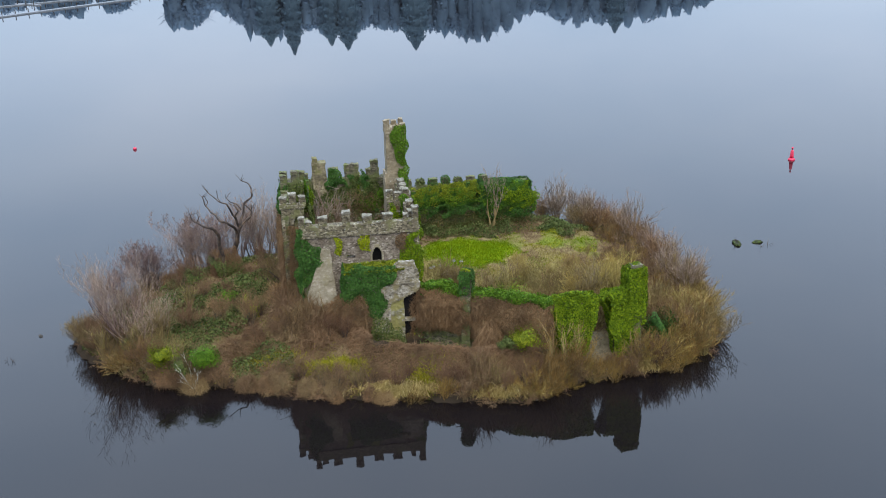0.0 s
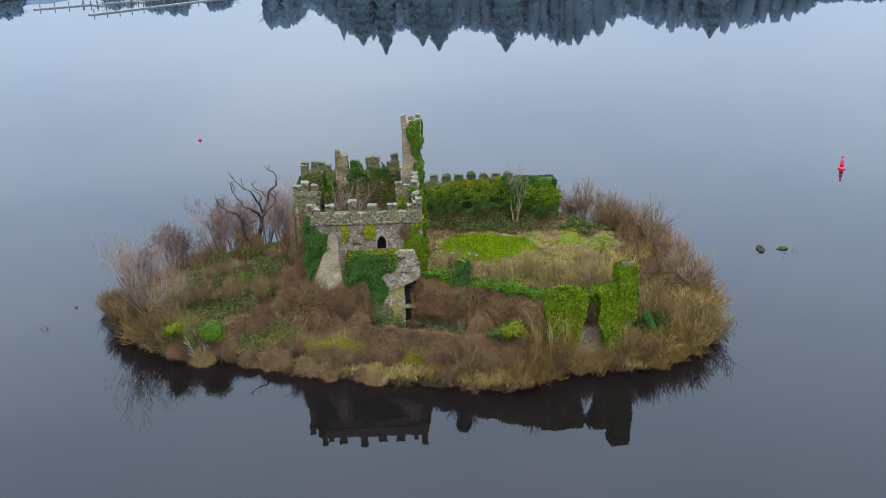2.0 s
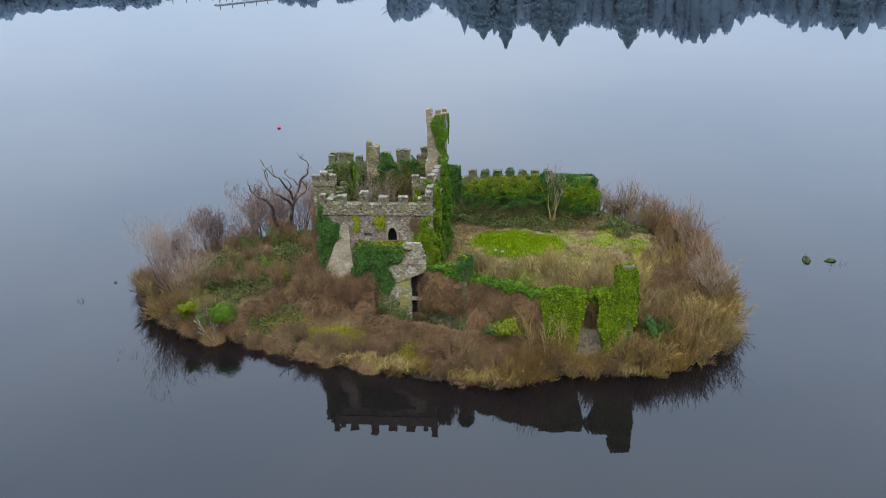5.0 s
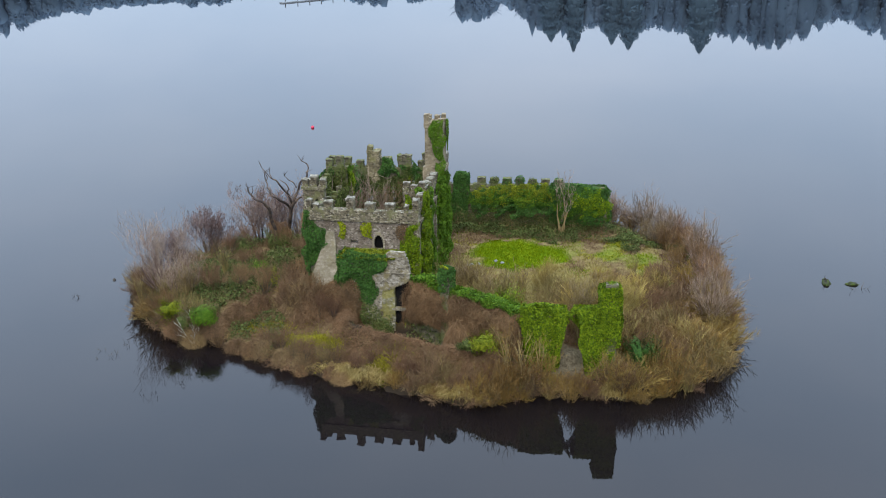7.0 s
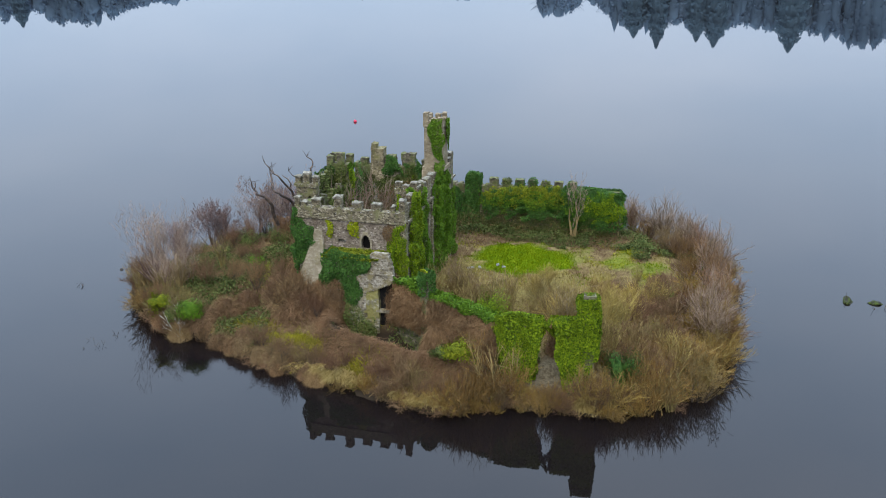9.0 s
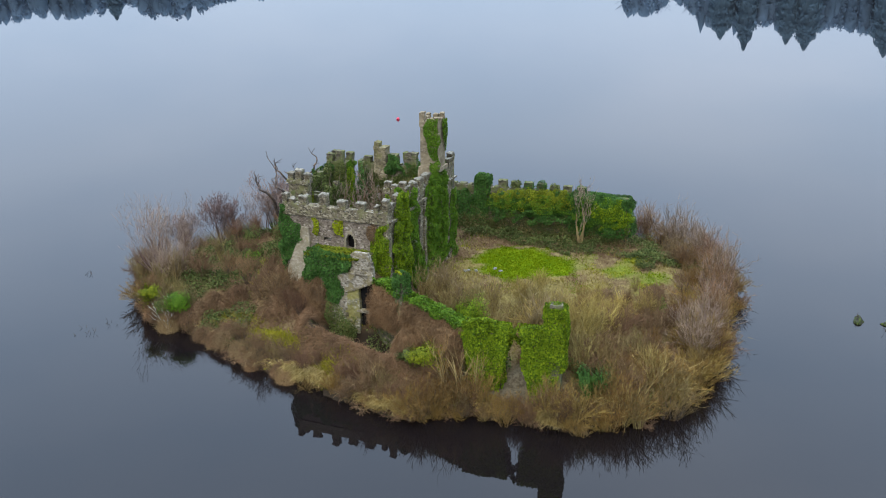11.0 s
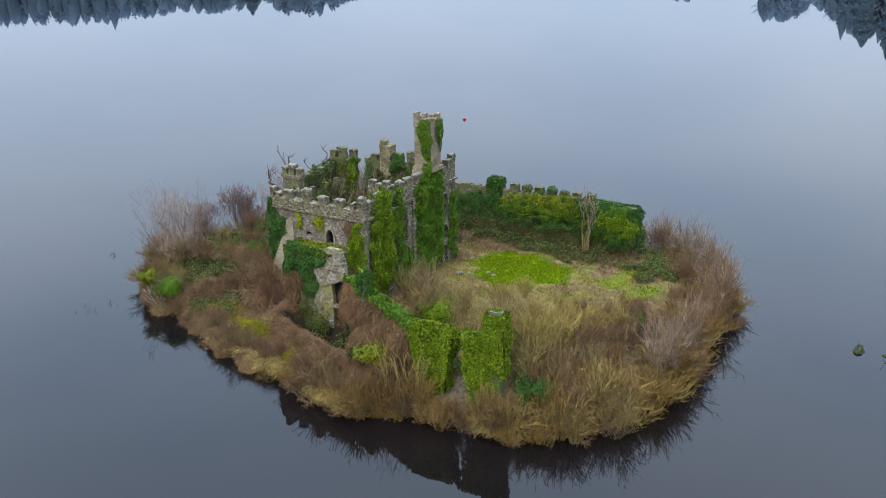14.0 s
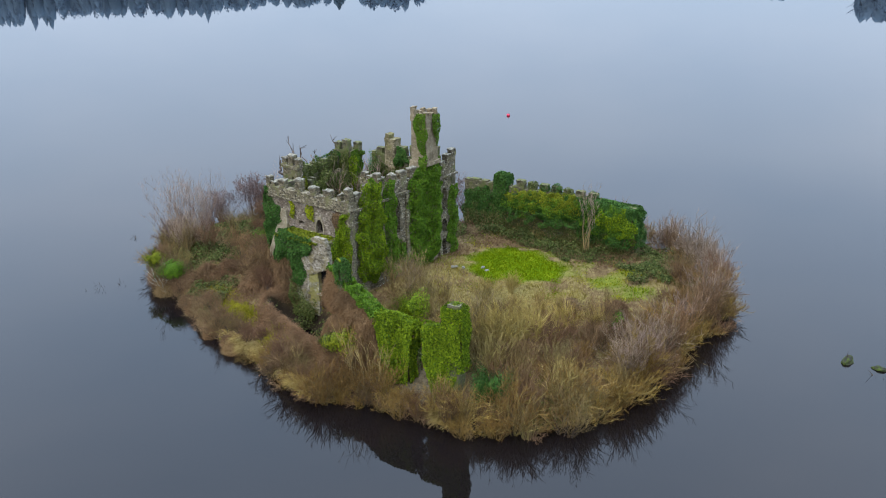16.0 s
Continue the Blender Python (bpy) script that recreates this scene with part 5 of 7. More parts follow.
ivy(garden, (0, 29.9, 0), FA, FO, [(1.4, 7.6), (4, 8.4), (8, 8.5), (12, 8.7), (12.4, 4.9), (9, 5.4), (4, 5.5), (1.4, 5.0)], 2.0, M_IVY_DARK, "thick ivy bank with yellow-green crown", 0.3, 120, 82)
ivy(garden, (0, 27.9, 0), FA, FO, [(1.4, 6.3), (6, 6.6), (12.4, 6.8), (12.6, 4.9), (9, 5.3), (4, 5.5), (1.4, 5.0)], 0.35, M_IVY_DARK, "darker ivy low on the bank", 0.28, 50, 89, 0.9)
ivy(garden, (0, 28.3, 0), FA, (0, -0.8, 0.4), [(1.5, 7.9), (5, 8.8), (9, 9.0), (12, 9.2), (12.6, 7.6), (9, 7.2), (6, 7.6), (3, 7.0), (1.6, 7.2)], 0.55, M_IVY_OLIVE, "olive-green crown of the ivy bank", 0.26, 75, 83, 0.7)
ivy(garden, (0, 28.4, 0), FA, (0, -0.7, 0.5), [(1.5, 8.2), (5, 9.0), (9, 9.2), (12, 9.3), (12.4, 8.4), (6, 8.3), (1.6, 7.8)], 0.5, M_IVY_OLIVE, "", 0.24, 70, 87, 0.6)
ivy(garden, (0, 28.0, 0), FA, FO, [(1.5, 7.6), (6, 8.2), (12.4, 8.4), (12.6, 6.2), (10, 5.9), (7, 6.4), (4, 5.9), (1.6, 6.0)], 0.6, M_IVY, "green ivy below the crown of the bank", 0.25, 26, 97, 0.9)
ivy(garden, (0, 28.0, 0), FA, FO, [(1.5, 7.6), (6, 8.2), (12.4, 8.4), (12.6, 7.0), (9.5, 6.4), (7, 7.0), (4, 6.5), (1.6, 6.8)], 0.7, M_IVY_OLIVE, "", 0.24, 16, 98, 0.9)
ivy_block(garden, 12.4, 19.2, 28.8, 30.9, 4.0, 8.8, 1.1, M_IVY_DARK, "dark ivy bush at the wall's end", 0.27, 120, 84)
ivy(garden, (0, 28.2, 0), FA, FO, [(12.2, 8.6), (14.6, 9.0), (16.0, 8.6), (19.4, 8.9), (19.8, 5.6), (17.5, 5.0), (12.4, 5.4)], 0.8, M_IVY, "", 0.27, 26, 88, 0.9)
ivy(garden, (0, 27.9, 0), FA, FO, [(15.6, 8.2), (17.6, 8.9), (19.6, 8.6), (20.2, 6.8), (19.0, 5.4), (16.6, 5.6), (15.4, 6.6)], 0.9, M_IVY_BRIGHT, "bright bulge of ivy", 0.24, 60, 85, 0.8)
ivy(garden, (0, 30.0, 0), FA, FO, [(-6, 7.2), (-3, 7.8), (-0.8, 7.6), (-0.8, 2.4), (-6, 2.4)], 1.0, M_IVY_DARK, "", 0.34, 50, 86)
tangle("creeper", hanging((0, 29.3, 0), FA, FO, [(-5.5, 4.6), (1.5, 5.0), (10, 5.3), (19.5, 5.0), (20, 2.2), (-5.5, 2.2)], 1.0, 34, 95, 0.8), M_BRAMBLE, "bare brown stems at the foot of the ivy", 95, garden)
ivy(garden, (0, 28.9, 0), FA, FO, [(-5.5, 5.0), (1.5, 5.6), (10, 5.8), (19.0, 5.4), (19.6, 2.4), (-5.5, 2.4)], 0.9, M_BRUSH, "dull green ivy thinning out at the wall's foot", 0.24, 34, 96, 0.9)
for k, low in ((1, 9.0), (2, 8.7), (3, 8.7), (4, 8.9), (6, 8.8)):
    ivy_block(garden, 2.2 + k * 1.75, 3.2 + k * 1.75, 30.1, 30.9, low, 9.45, 0.12, M_BRUSH if k in (1, 4) else M_IVY_DARK, "", 0.24, 50, 90 + k)

# ---- low growth over the island ----
r_ = np.random.default_rng(101)


def scatter(n, seed, rule):
    """Points on the island's ground where rule(x, y, r) says yes."""
    r = np.random.default_rng(seed)
    x, y = r.uniform(-39, 33, n), r.uniform(80, 139, n)
    ok, d = inside(x, y, SHORE)
    lx, ly = x - 0.1, y - 95.3
    u, v = lx * math.cos(radians(10)) + ly * math.sin(radians(10)), -lx * math.sin(radians(10)) + ly * math.cos(radians(10))
    castle_in = (u > -14.2) & (u < 0.3) & (v > -0.3) & (v < 19.6)
    lawn_in, _ = inside(x, y, LAWN)
    keep = ok & ~castle_in & ~lawn_in & (court_at(x, y) < 0.3) & (near_line(x, y, RIM) > 1.7) & (path_at(x, y) < r.uniform(0.25, 0.9, n)) & rule(x, y, d, r)
    return x[keep], y[keep], r


def carpet(name, n, seed, rule, mat, label, category, length, lift, lean, width):
    x, y, r = scatter(n, seed, rule)
    p = np.column_stack([x, y, land(x, y) - 0.05])
    ang = r.uniform(0, 6.283, len(x))
    big = length * r.uniform(0.45, 1.25, len(x)) * (0.85 + 0.4 * lumps(x, y, 0.8, seed))
    q = p + np.column_stack([np.cos(ang) * big * lean, np.sin(ang) * big * lean, big * lift * r.uniform(0.3, 1, len(x))])
    v, f = ribbons(p, q, width, np.column_stack([np.zeros(len(x)), np.zeros(len(x)), big * 0.2]), seed)
    return tagged(new(name, sheet_mesh(name, v, f, mat)), label, category, kind="stuff")


AT = lambda x, y, cx, cy, rx, ry: np.exp(-((x - cx) / rx) ** 2 - ((y - cy) / ry) ** 2)
BEDS = ((-9.2, 86.0, 3.2, 0.8, 5200, "moss"), (0.6, 83.4, 1.9, 0.9, 3600, "moss"), (-15.0, 87.6, 2.2, 0.7, 2200, "moss"), (-1.4, 82.9, 2.4, 0.6, 4200, "sedge"), (22.6, 87.4, 1.3, 0.5, 1500, "sedge"), (8.5, 82.0, 2.2, 0.5, 1800, "sedge"))
IN_BED = lambda x, y: sum(AT(x, y, cx, cy, rx, ry) for cx, cy, rx, ry, n, kind in BEDS)
for k, (cx, cy, rx, ry, n, kind) in enumerate(BEDS):
    r = np.random.default_rng(160 + k)
    x, y = cx + r.normal(0, 0.6, n) * rx, cy + r.normal(0, 0.6, n) * ry
    p = np.column_stack([x, y, land(x, y) - 0.03])
    p = p[p[:, 2] > 0.1]
    n = len(p)
    if kind == "moss":
        q = p + np.column_stack([r.normal(0, 0.25, n), r.normal(0, 0.25, n), r.uniform(0.15, 0.6, n)])
        v_, f_ = ribbons(p, q, 0.07, np.zeros(p.shape), 170 + k)
        tagged(new("golden_moss", sheet_mesh("golden_moss", v_, f_, M_GOLD)), "golden moss and grass among brown brambles", "moss", kind="stuff")
    else:
        q = p + np.column_stack([r.normal(0, 0.35, n), r.uniform(-1.3, -0.2, n), r.uniform(0.1, 0.7, n)])
        v_, f_ = ribbons(p, q, 0.06, np.repeat([[0, 0, 0.35]], n, 0), 170 + k)
        tagged(new("sedge", sheet_mesh("sedge", v_, f_, M_SEDGE)), "long tan sedge arching towards the water", "sedge", kind="stuff")
STRAW_AT = lambda x, y: np.maximum(1.25 - np.hypot((x - 14) / 13, (y - 107) / 12), 1.2 - np.hypot((x - 1.5) / 4.5, (y - 107) / 7.5))
STRIP_AT = lambda x, y: 1.1 - np.hypot((x - 17.5) / 7.0, (y - 119.5) / 3.2) + 0.9 * lumps(x, y, 1.0, 14)
carpet("bramble_thicket", 150000, 111, lambda x, y, d, r: (IN_BED(x, y) < r.uniform(0.15, 1, len(x))) & (STRIP_AT(x, y) < r.uniform(-0.2, 0.4, len(x))) & (STRAW_AT(x, y) + 0.75 * lumps(x, y, 0.8, 13) < r.uniform(0, 1, len(x))) & (0.3 * lumps(x, y, 0.6, 2) + 0.75 > r.uniform(0, 1, len(x))),
       M_BRAMBLE, "tangled leafless brown brambles over the ground", "brambles", 1.0, 0.9, 0.7, 0.032)
carpet("dead_grass", 85000, 112, lambda x, y, d, r: (STRAW_AT(x, y) + 0.75 * lumps(x, y, 0.8, 13) > r.uniform(0.1, 0.8, len(x))) & (STRIP_AT(x, y) < r.uniform(-0.2, 0.6, len(x))), M_STRAW, "pale dead grass in rough tussocks", "grass", 0.8, 0.9, 0.5, 0.034)
carpet("shore_grass", 14000, 113, lambda x, y, d, r: (d < 2.2) & (y < 92) & (lumps(x, y, 0.5, 9) > 0.1), M_STRAW, "tan dead sedge along the shore", "grass", 0.9, 0.8, 0.8, 0.05)
carpet("bank_grass", 150000, 114, lambda x, y, d, r: (lumps(x, y, 0.55, 17) > 0.7) | (STRIP_AT(x, y) > r.uniform(0, 1, len(x))), M_GRASS, "mossy green grass between the brambles", "grass", 0.35, 0.8, 0.5, 0.06)
carpet("moss_grass", 90000, 119, lambda x, y, d, r: (lumps(x, y, 0.7, 23) + 0.5 * (y < 90) * (x < 18) + 0.7 * (STRIP_AT(x, y) > 0) + 0.45 * np.exp(-((x - 22) / 7) ** 2 - ((y - 102) / 8) ** 2) > 0.62), M_GOLD, "golden mossy grass in patches", "grass", 0.4, 0.8, 0.6, 0.06)
x, y, r = scatter(420000, 115, lambda x, y, d, r: (lumps(x, y, 0.45, 19) + 0.9 * ((y > 121.5 + 0.1 * x) & (x > -6) & (y < 131)) + 0.95 * np.exp(-((x + 18) ** 2 + (y - 100) ** 2) / 70) + 1.3 * np.exp(-((x + 26.5) ** 2 + (y - 91) ** 2) / 60) + 1.0 * np.exp(-((x + 25) ** 2 + (y - 107) ** 2) / 55) - 1.5 * (STRAW_AT(x, y) > 0.2) > 0.5))
v_, f_ = leaves(np.column_stack([x, y, land(x, y) + r.uniform(0, 1.3, len(x)) * (0.6 + 0.4 * lumps(x, y, 1.3, 20))]), np.repeat([[0, 0, 1.0]], len(x), 0), 0.2, 0.8, 116)
tagged(new("ground_ivy", sheet_mesh("ground_ivy", v_, f_, M_BRUSH)), "low dull green ivy and bramble leaves", "ground cover", kind="stuff")
x, y, r = scatter(230000, 126, lambda x, y, d, r: (y > 122.3 + 0.1 * x) & (y < 130) & (x > -3) & (x < 23) & (0.62 + 0.35 * lumps(x, y, 0.9, 28) > r.uniform(0, 1, len(x))))
v_, f_ = leaves(np.column_stack([x, y, land(x, y) + r.uniform(0, 0.6, len(x))]), np.repeat([[0, 0, 1.0]], len(x), 0), 0.21, 0.8, 127)
tagged(new("slope_ivy", sheet_mesh("slope_ivy", v_, f_, M_BRUSH)), "dull green ivy and bramble leaves on the slope below the wall", "ground cover", kind="stuff")
# lawn blades
r = np.random.default_rng(117)
x, y = r.uniform(-1.5, 13.5, 26000), r.uniform(109, 122, 26000)
ok, d = inside(x + 0.8 * lumps(x, y, 1.5, 11), y + 0.8 * lumps(x, y, 1.5, 12), LAWN)
ok &= (d > 0.6) | (r.uniform(0, 1, len(x)) < 0.5)
x, y = x[ok], y[ok]
p = np.column_stack([x, y, land(x, y) - 0.02])
v_, f_ = ribbons(p, p + np.column_stack([r.normal(0, 0.07, len(x)), r.normal(0, 0.07, len(x)), r.uniform(0.06, 0.2, len(x))]), 0.05, np.zeros(p.shape), 118)
tagged(new("lawn_grass", sheet_mesh("lawn_grass", v_, f_, M_GRASS)), "short bright green lawn grass", "grass", kind="stuff")

# ---- shrubs and trees ----
KINDS = {}


def kind_of_shrub(key, *args, **kw):
    ob = shrub(*args, **kw)
    KINDS[key] = [ob, 0]


def put_shrub(key, x, y, scale, turn, label="", squash=1.0):
    ob, used = KINDS[key]
    m = Matrix.Translation((x, y, ground_z(x, y) - 0.05)) @ Matrix.Rotation(turn, 4, "Z") @ Matrix.Diagonal((scale * squash, scale * squash, scale, 1))
    if used == 0:
        ob.matrix_world = m
        made = ob
    else:
        made = copy_thing(ob, m @ Matrix.Diagonal((1 / ob.scale.x, 1 / ob.scale.y, 1 / ob.scale.z, 1)))
    KINDS[key][1] += 1
    return tagged(made, label) if label else made


def strips(points, widths, seed):
    """Bent strips through rows of points: points (n, k, 3), widths (k,)."""
    r = np.random.default_rng(seed)
    n, k, _ = points.shape
    turn = np.cross(points[:, -1] - points[:, 0], r.normal(0, 1, (n, 3)))
    turn /= np.linalg.norm(turn, axis=1)[:, None] + 1e-9
    half = turn[:, None] * (np.asarray(widths) / 2)[None, :, None] * r.uniform(0.65, 1.35, (n, 1, 1))
    v = np.stack([points - half, points + half], 2).reshape(-1, 3)
    base = (np.arange(n)[:, None] * k + np.arange(k - 1)[None]).reshape(-1, 1) * 2
    return v, base + np.array([0, 1, 3, 2])


def arching(seed, height, reach, stems, droop, twigs):
    """A shrub of long stems that rise from one stool and arch outwards: (stems, twigs) as arrays of bent rows of points."""
    r = np.random.default_rng(seed)
    a, lean = r.uniform(0, 6.283, stems), r.uniform(0.04, 1, stems) ** 0.7
    foot = np.column_stack([np.cos(a), np.sin(a), np.zeros(stems)]) * (reach * 0.13 * r.uniform(0.2, 1, stems))[:, None] - [0, 0, 0.25]
    tip = np.column_stack([np.cos(a) * reach * lean, np.sin(a) * reach * lean, height * (1 - droop * lean ** 2)]) * r.uniform(0.72, 1.06, (stems, 1))
    knee = foot + (tip - foot) * 0.42 + np.column_stack([np.zeros(stems), np.zeros(stems), height * 0.28 * lean]) + r.normal(0, 0.05 * height, (stems, 3))

    def bend(p, c, q, k):
        w = np.linspace(0, 1, k)[None, :, None]
        return p[:, None] * (1 - w) ** 2 + c[:, None] * 2 * w * (1 - w) + q[:, None] * w ** 2
    long_ = bend(foot, knee, tip, 6)

    def side_shoots(rows, each, lo, size, up):
        k = rows.shape[1] - 1
        i = np.repeat(np.arange(len(rows)), each)
        w = r.uniform(lo, 0.98, len(i)) * k
        j = np.minimum(w.astype(int), k - 1)
        p = rows[i, j] + (rows[i, j + 1] - rows[i, j]) * (w - j)[:, None]
        way = rows[i, j + 1] - rows[i, j]
        way /= np.linalg.norm(way, axis=1)[:, None] + 1e-9
        d = way + r.normal(0, 0.42, p.shape) + [0, 0, up]
        q = p + d / np.linalg.norm(d, axis=1)[:, None] * (size * r.uniform(0.5, 1.3, len(i)))[:, None]
        return bend(p, (p + q) / 2 + r.normal(0, 0.07 * size, p.shape), q, 3)
    shoots = side_shoots(long_, 4, 0.3, height * 0.3, 0.15)
    fine = np.concatenate([side_shoots(shoots, twigs, 0.15, height * 0.15, 0.2), side_shoots(long_, twigs, 0.4, height * 0.17, 0.2)])
    return long_, shoots, fine


def arching_shrub(key, label, mat, fine_mat, seed, height, reach, stems, droop, twigs, thick=0.075, group="scrub"):
    ob = thing("shrub", I4, label, "shrub", group)
    long_, shoots, fine = arching(seed, height, reach, stems, droop, twigs)
    v0, f0 = strips(long_, np.linspace(thick, thick * 0.42, 6), seed)
    v1, f1 = strips(shoots, [0.042, 0.034, 0.02], seed + 1)
    tagged(child("trunk", sheet_mesh("trunk", np.concatenate([v0, v1]), np.concatenate([f0, f1 + len(v0)]), mat), ob), kind="stuff")
    tagged(child("crown", sheet_mesh("crown", *strips(fine, [0.024, 0.02, 0.010], seed + 2), fine_mat), ob), kind="stuff")
    KINDS[key] = [ob, 0]


def hummock(key, label, mat, seed, wide, height, n):
    """A dome of matted canes that hang outwards and down."""
    ob = thing("bramble_mound", I4, label, "bramble", "bramble mounds")
    r = np.random.default_rng(seed)
    a, up = r.uniform(0, 6.283, n), r.uniform(0, 1, n) ** 0.8
    x, y = np.cos(a), np.sin(a)
    rad = wide * np.sqrt(np.clip(1 - up ** 2.2, 0, 1)) * (0.9 + 0.16 * lumps(x * 2, y * 2 + up, 1.6, seed)) * r.uniform(0.72, 1.04, n)
    p = np.column_stack([x * rad, y * rad, height * up * (0.92 + 0.14 * lumps(x * rad, y * rad, 1.4, seed + 1)) + r.uniform(-0.1, 0.15, n)])
    fall = np.column_stack([x * (0.25 + 0.5 * up), y * (0.25 + 0.5 * up), -0.25 - 0.75 * (1 - up)])
    way = fall * 0.7 + r.normal(0, 0.85, p.shape)
    ln = r.uniform(0.35, 1.0, (n, 1)) * 0.24 * height
    mid = p + way * ln * 0.5 + [0, 0, 0.06]
    tagged(child("thicket", sheet_mesh("thicket", *strips(np.stack([p, mid, p + way * ln - [0, 0, 0.08]], 1), [0.032, 0.028, 0.014], seed), mat), ob), kind="stuff")
    k = n // 9
    q = p[:k] * [1.0, 1.0, 1.0]
    out = np.column_stack([x[:k], y[:k], np.full(k, 0.9)]) + r.normal(0, 0.5, q.shape)
    tip = q + out * r.uniform(0.2, 0.7, (k, 1))
    tagged(child("crown", sheet_mesh("crown", *strips(np.stack([q, (q + tip) / 2 + [0, 0, 0.08], tip], 1), [0.034, 0.028, 0.014], seed + 1), M_TWIG), ob), kind="stuff")
    KINDS[key] = [ob, 0]


I4 = Matrix.Identity(4)
for s in range(3):
    arching_shrub(("shore", s), "leafless olive-brown willow arching over the water", M_TWIG_GREY, M_TWIG_GOLD, 500 + s, 3.4, 2.9, 40, 0.62, 7, 0.038)
    arching_shrub(("russet", s), "leafless russet shrub with a haze of fine twigs", M_TWIG, M_TWIG_RED, 510 + s, 3.6, 2.3, 36, 0.45, 7, 0.036)
    arching_shrub(("straw", s), "pale straw-coloured leafless shrub fanning upwards", M_TWIG_PALE, M_TWIG_PALE, 520 + s, 4.2, 2.2, 60, 0.35, 3, 0.042)
    arching_shrub(("stool", s), "clump of bare grey saplings from one stool", M_TWIG_GREY, M_TWIG_ASH, 530 + s, 4.6, 1.5, 26, 0.15, 2, 0.09)
    arching_shrub(("haze", s), "tall leafless shrub with mauve-grey upright twigs", M_TWIG, M_TWIG_HAZE, 580 + s, 4.9, 2.4, 24, 0.36, 7, 0.04)
    arching_shrub(("amber", s), "leafless amber-brown shrub with fine golden twigs", M_TWIG_GOLD, M_TWIG_GOLD, 560 + s, 3.4, 2.5, 34, 0.5, 7, 0.036)
    arching_shrub(("sapling", s), "clump of bare golden-tan saplings", M_TWIG_TAN, M_TWIG_GOLD, 570 + s, 6.2, 1.1, 8, 0.12, 2, 0.052)
    hummock(("mound", s), "rounded mound of matted brown brambles", M_BRAMBLE, 540 + s, 2.2, 2.6, 4600)
    hummock(("rusty_mound", s), "rounded mound of matted red-brown creeper", M_MAT, 550 + s, 2.2, 2.4, 4600)
for s in range(3):
    kind_of_shrub(("willow", s), "shrub", I4, "leafless brown willow scrub by the water", "shrub", M_TWIG, M_TWIG_DARK, 200 + s, 4.4, 17, 0.8, 0.028, "scrub", forks=2, levels=3, thick=0.04)
    kind_of_shrub(("red", s), "shrub", I4, "reddish leafless thicket shrub", "shrub", M_TWIG_RED, M_TWIG_DARK, 210 + s, 4.8, 20, 0.5, 0.028, "scrub", forks=2, levels=3, thick=0.045, up=0.6)
    kind_of_shrub(("pale", s), "shrub", I4, "pale leafless shrub with upright stems", "shrub", M_TWIG_PALE, M_TWIG_PALE, 220 + s, 4.4, 14, 0.5, 0.032, "scrub", forks=2, levels=3, thick=0.045, up=0.6)
    kind_of_shrub(("low", s), "bramble_mound", I4, "low tangled brown bramble mound", "bramble", M_BRAMBLE, M_TWIG, 230 + s, 2.0, 12, 1.6, 0.036, "bramble mounds", forks=2, levels=3, thick=0.028, droop=0.5, up=0.1)
for s in range(3):
    kind_of_shrub(("grey", s), "shrub", I4, "pale grey leafless shrub with upright stems", "shrub", M_TWIG_GREY, M_TWIG_GREY, 250 + s, 4.6, 16, 0.62, 0.042, "scrub", forks=2, levels=2, thick=0.05, up=0.7)
    kind_of_shrub(("gold", s), "shrub", I4, "golden-brown leafless shore shrub", "shrub", M_TWIG_GOLD, M_TWIG, 260 + s, 3.8, 14, 0.85, 0.036, "scrub", forks=2, levels=3, thick=0.04)
for s in range(3):
    kind_of_shrub(("spray", s), "shrub", I4, "pale fan-shaped leafless shrub with long bare stems", "shrub", M_TWIG_GREY, M_TWIG_GREY, 280 + s, 4.8, 26, 0.85, 0.042, "scrub", forks=2, levels=2, thick=0.06, up=0.5)
for s in range(3):
    kind_of_shrub(("fan", s), "small_tree", I4, "pale grey leafless willow fanning up by the shore", "tree", M_TWIG_HAZE, M_TWIG_PLUM, 270 + s, 10.8, 11, 0.55, 0.03, "bare trees", forks=2, levels=3, thick=0.085, up=0.8)
for s in range(2):
    kind_of_shrub(("tree", s), "small_tree", I4, "leafless small tree with a purplish twig crown", "tree", M_TWIG_PLUM, M_TWIG_DARK, 240 + s, 9.6, 6, 0.5, 0.05, "bare trees", forks=3, levels=4, thick=0.09, up=0.5, fine=0.7)

rp = random.Random(5)


def try_put(keys, x, y, scale, label=""):
    rim = float(near_line(np.array([x]), np.array([y]), RIM)[0])
    if (math.hypot(x + 22.5, y - 104) < 3.4 and y < 106) or float(path_at(np.array([x]), np.array([y]))[0]) > 0.15:
        return
    if math.hypot((x + 9.2) / 3.2, (y - 86.0) / 1.0) < 1 or math.hypot((x - 0.6) / 2.0, (y - 83.2) / 1.0) < 1:
        return
    if rim < 1.2 or (-6.5 < x < 11 and 86 < y < 92 and not label) or (-6 < x < 12 and y > 84.3 and y < 92 and not label):
        return
    put_shrub((keys, rp.randrange(2 if keys == "tree" else 3)), x, y, scale, rp.uniform(0, 6.28), label, rp.uniform(0.85, 1.2))


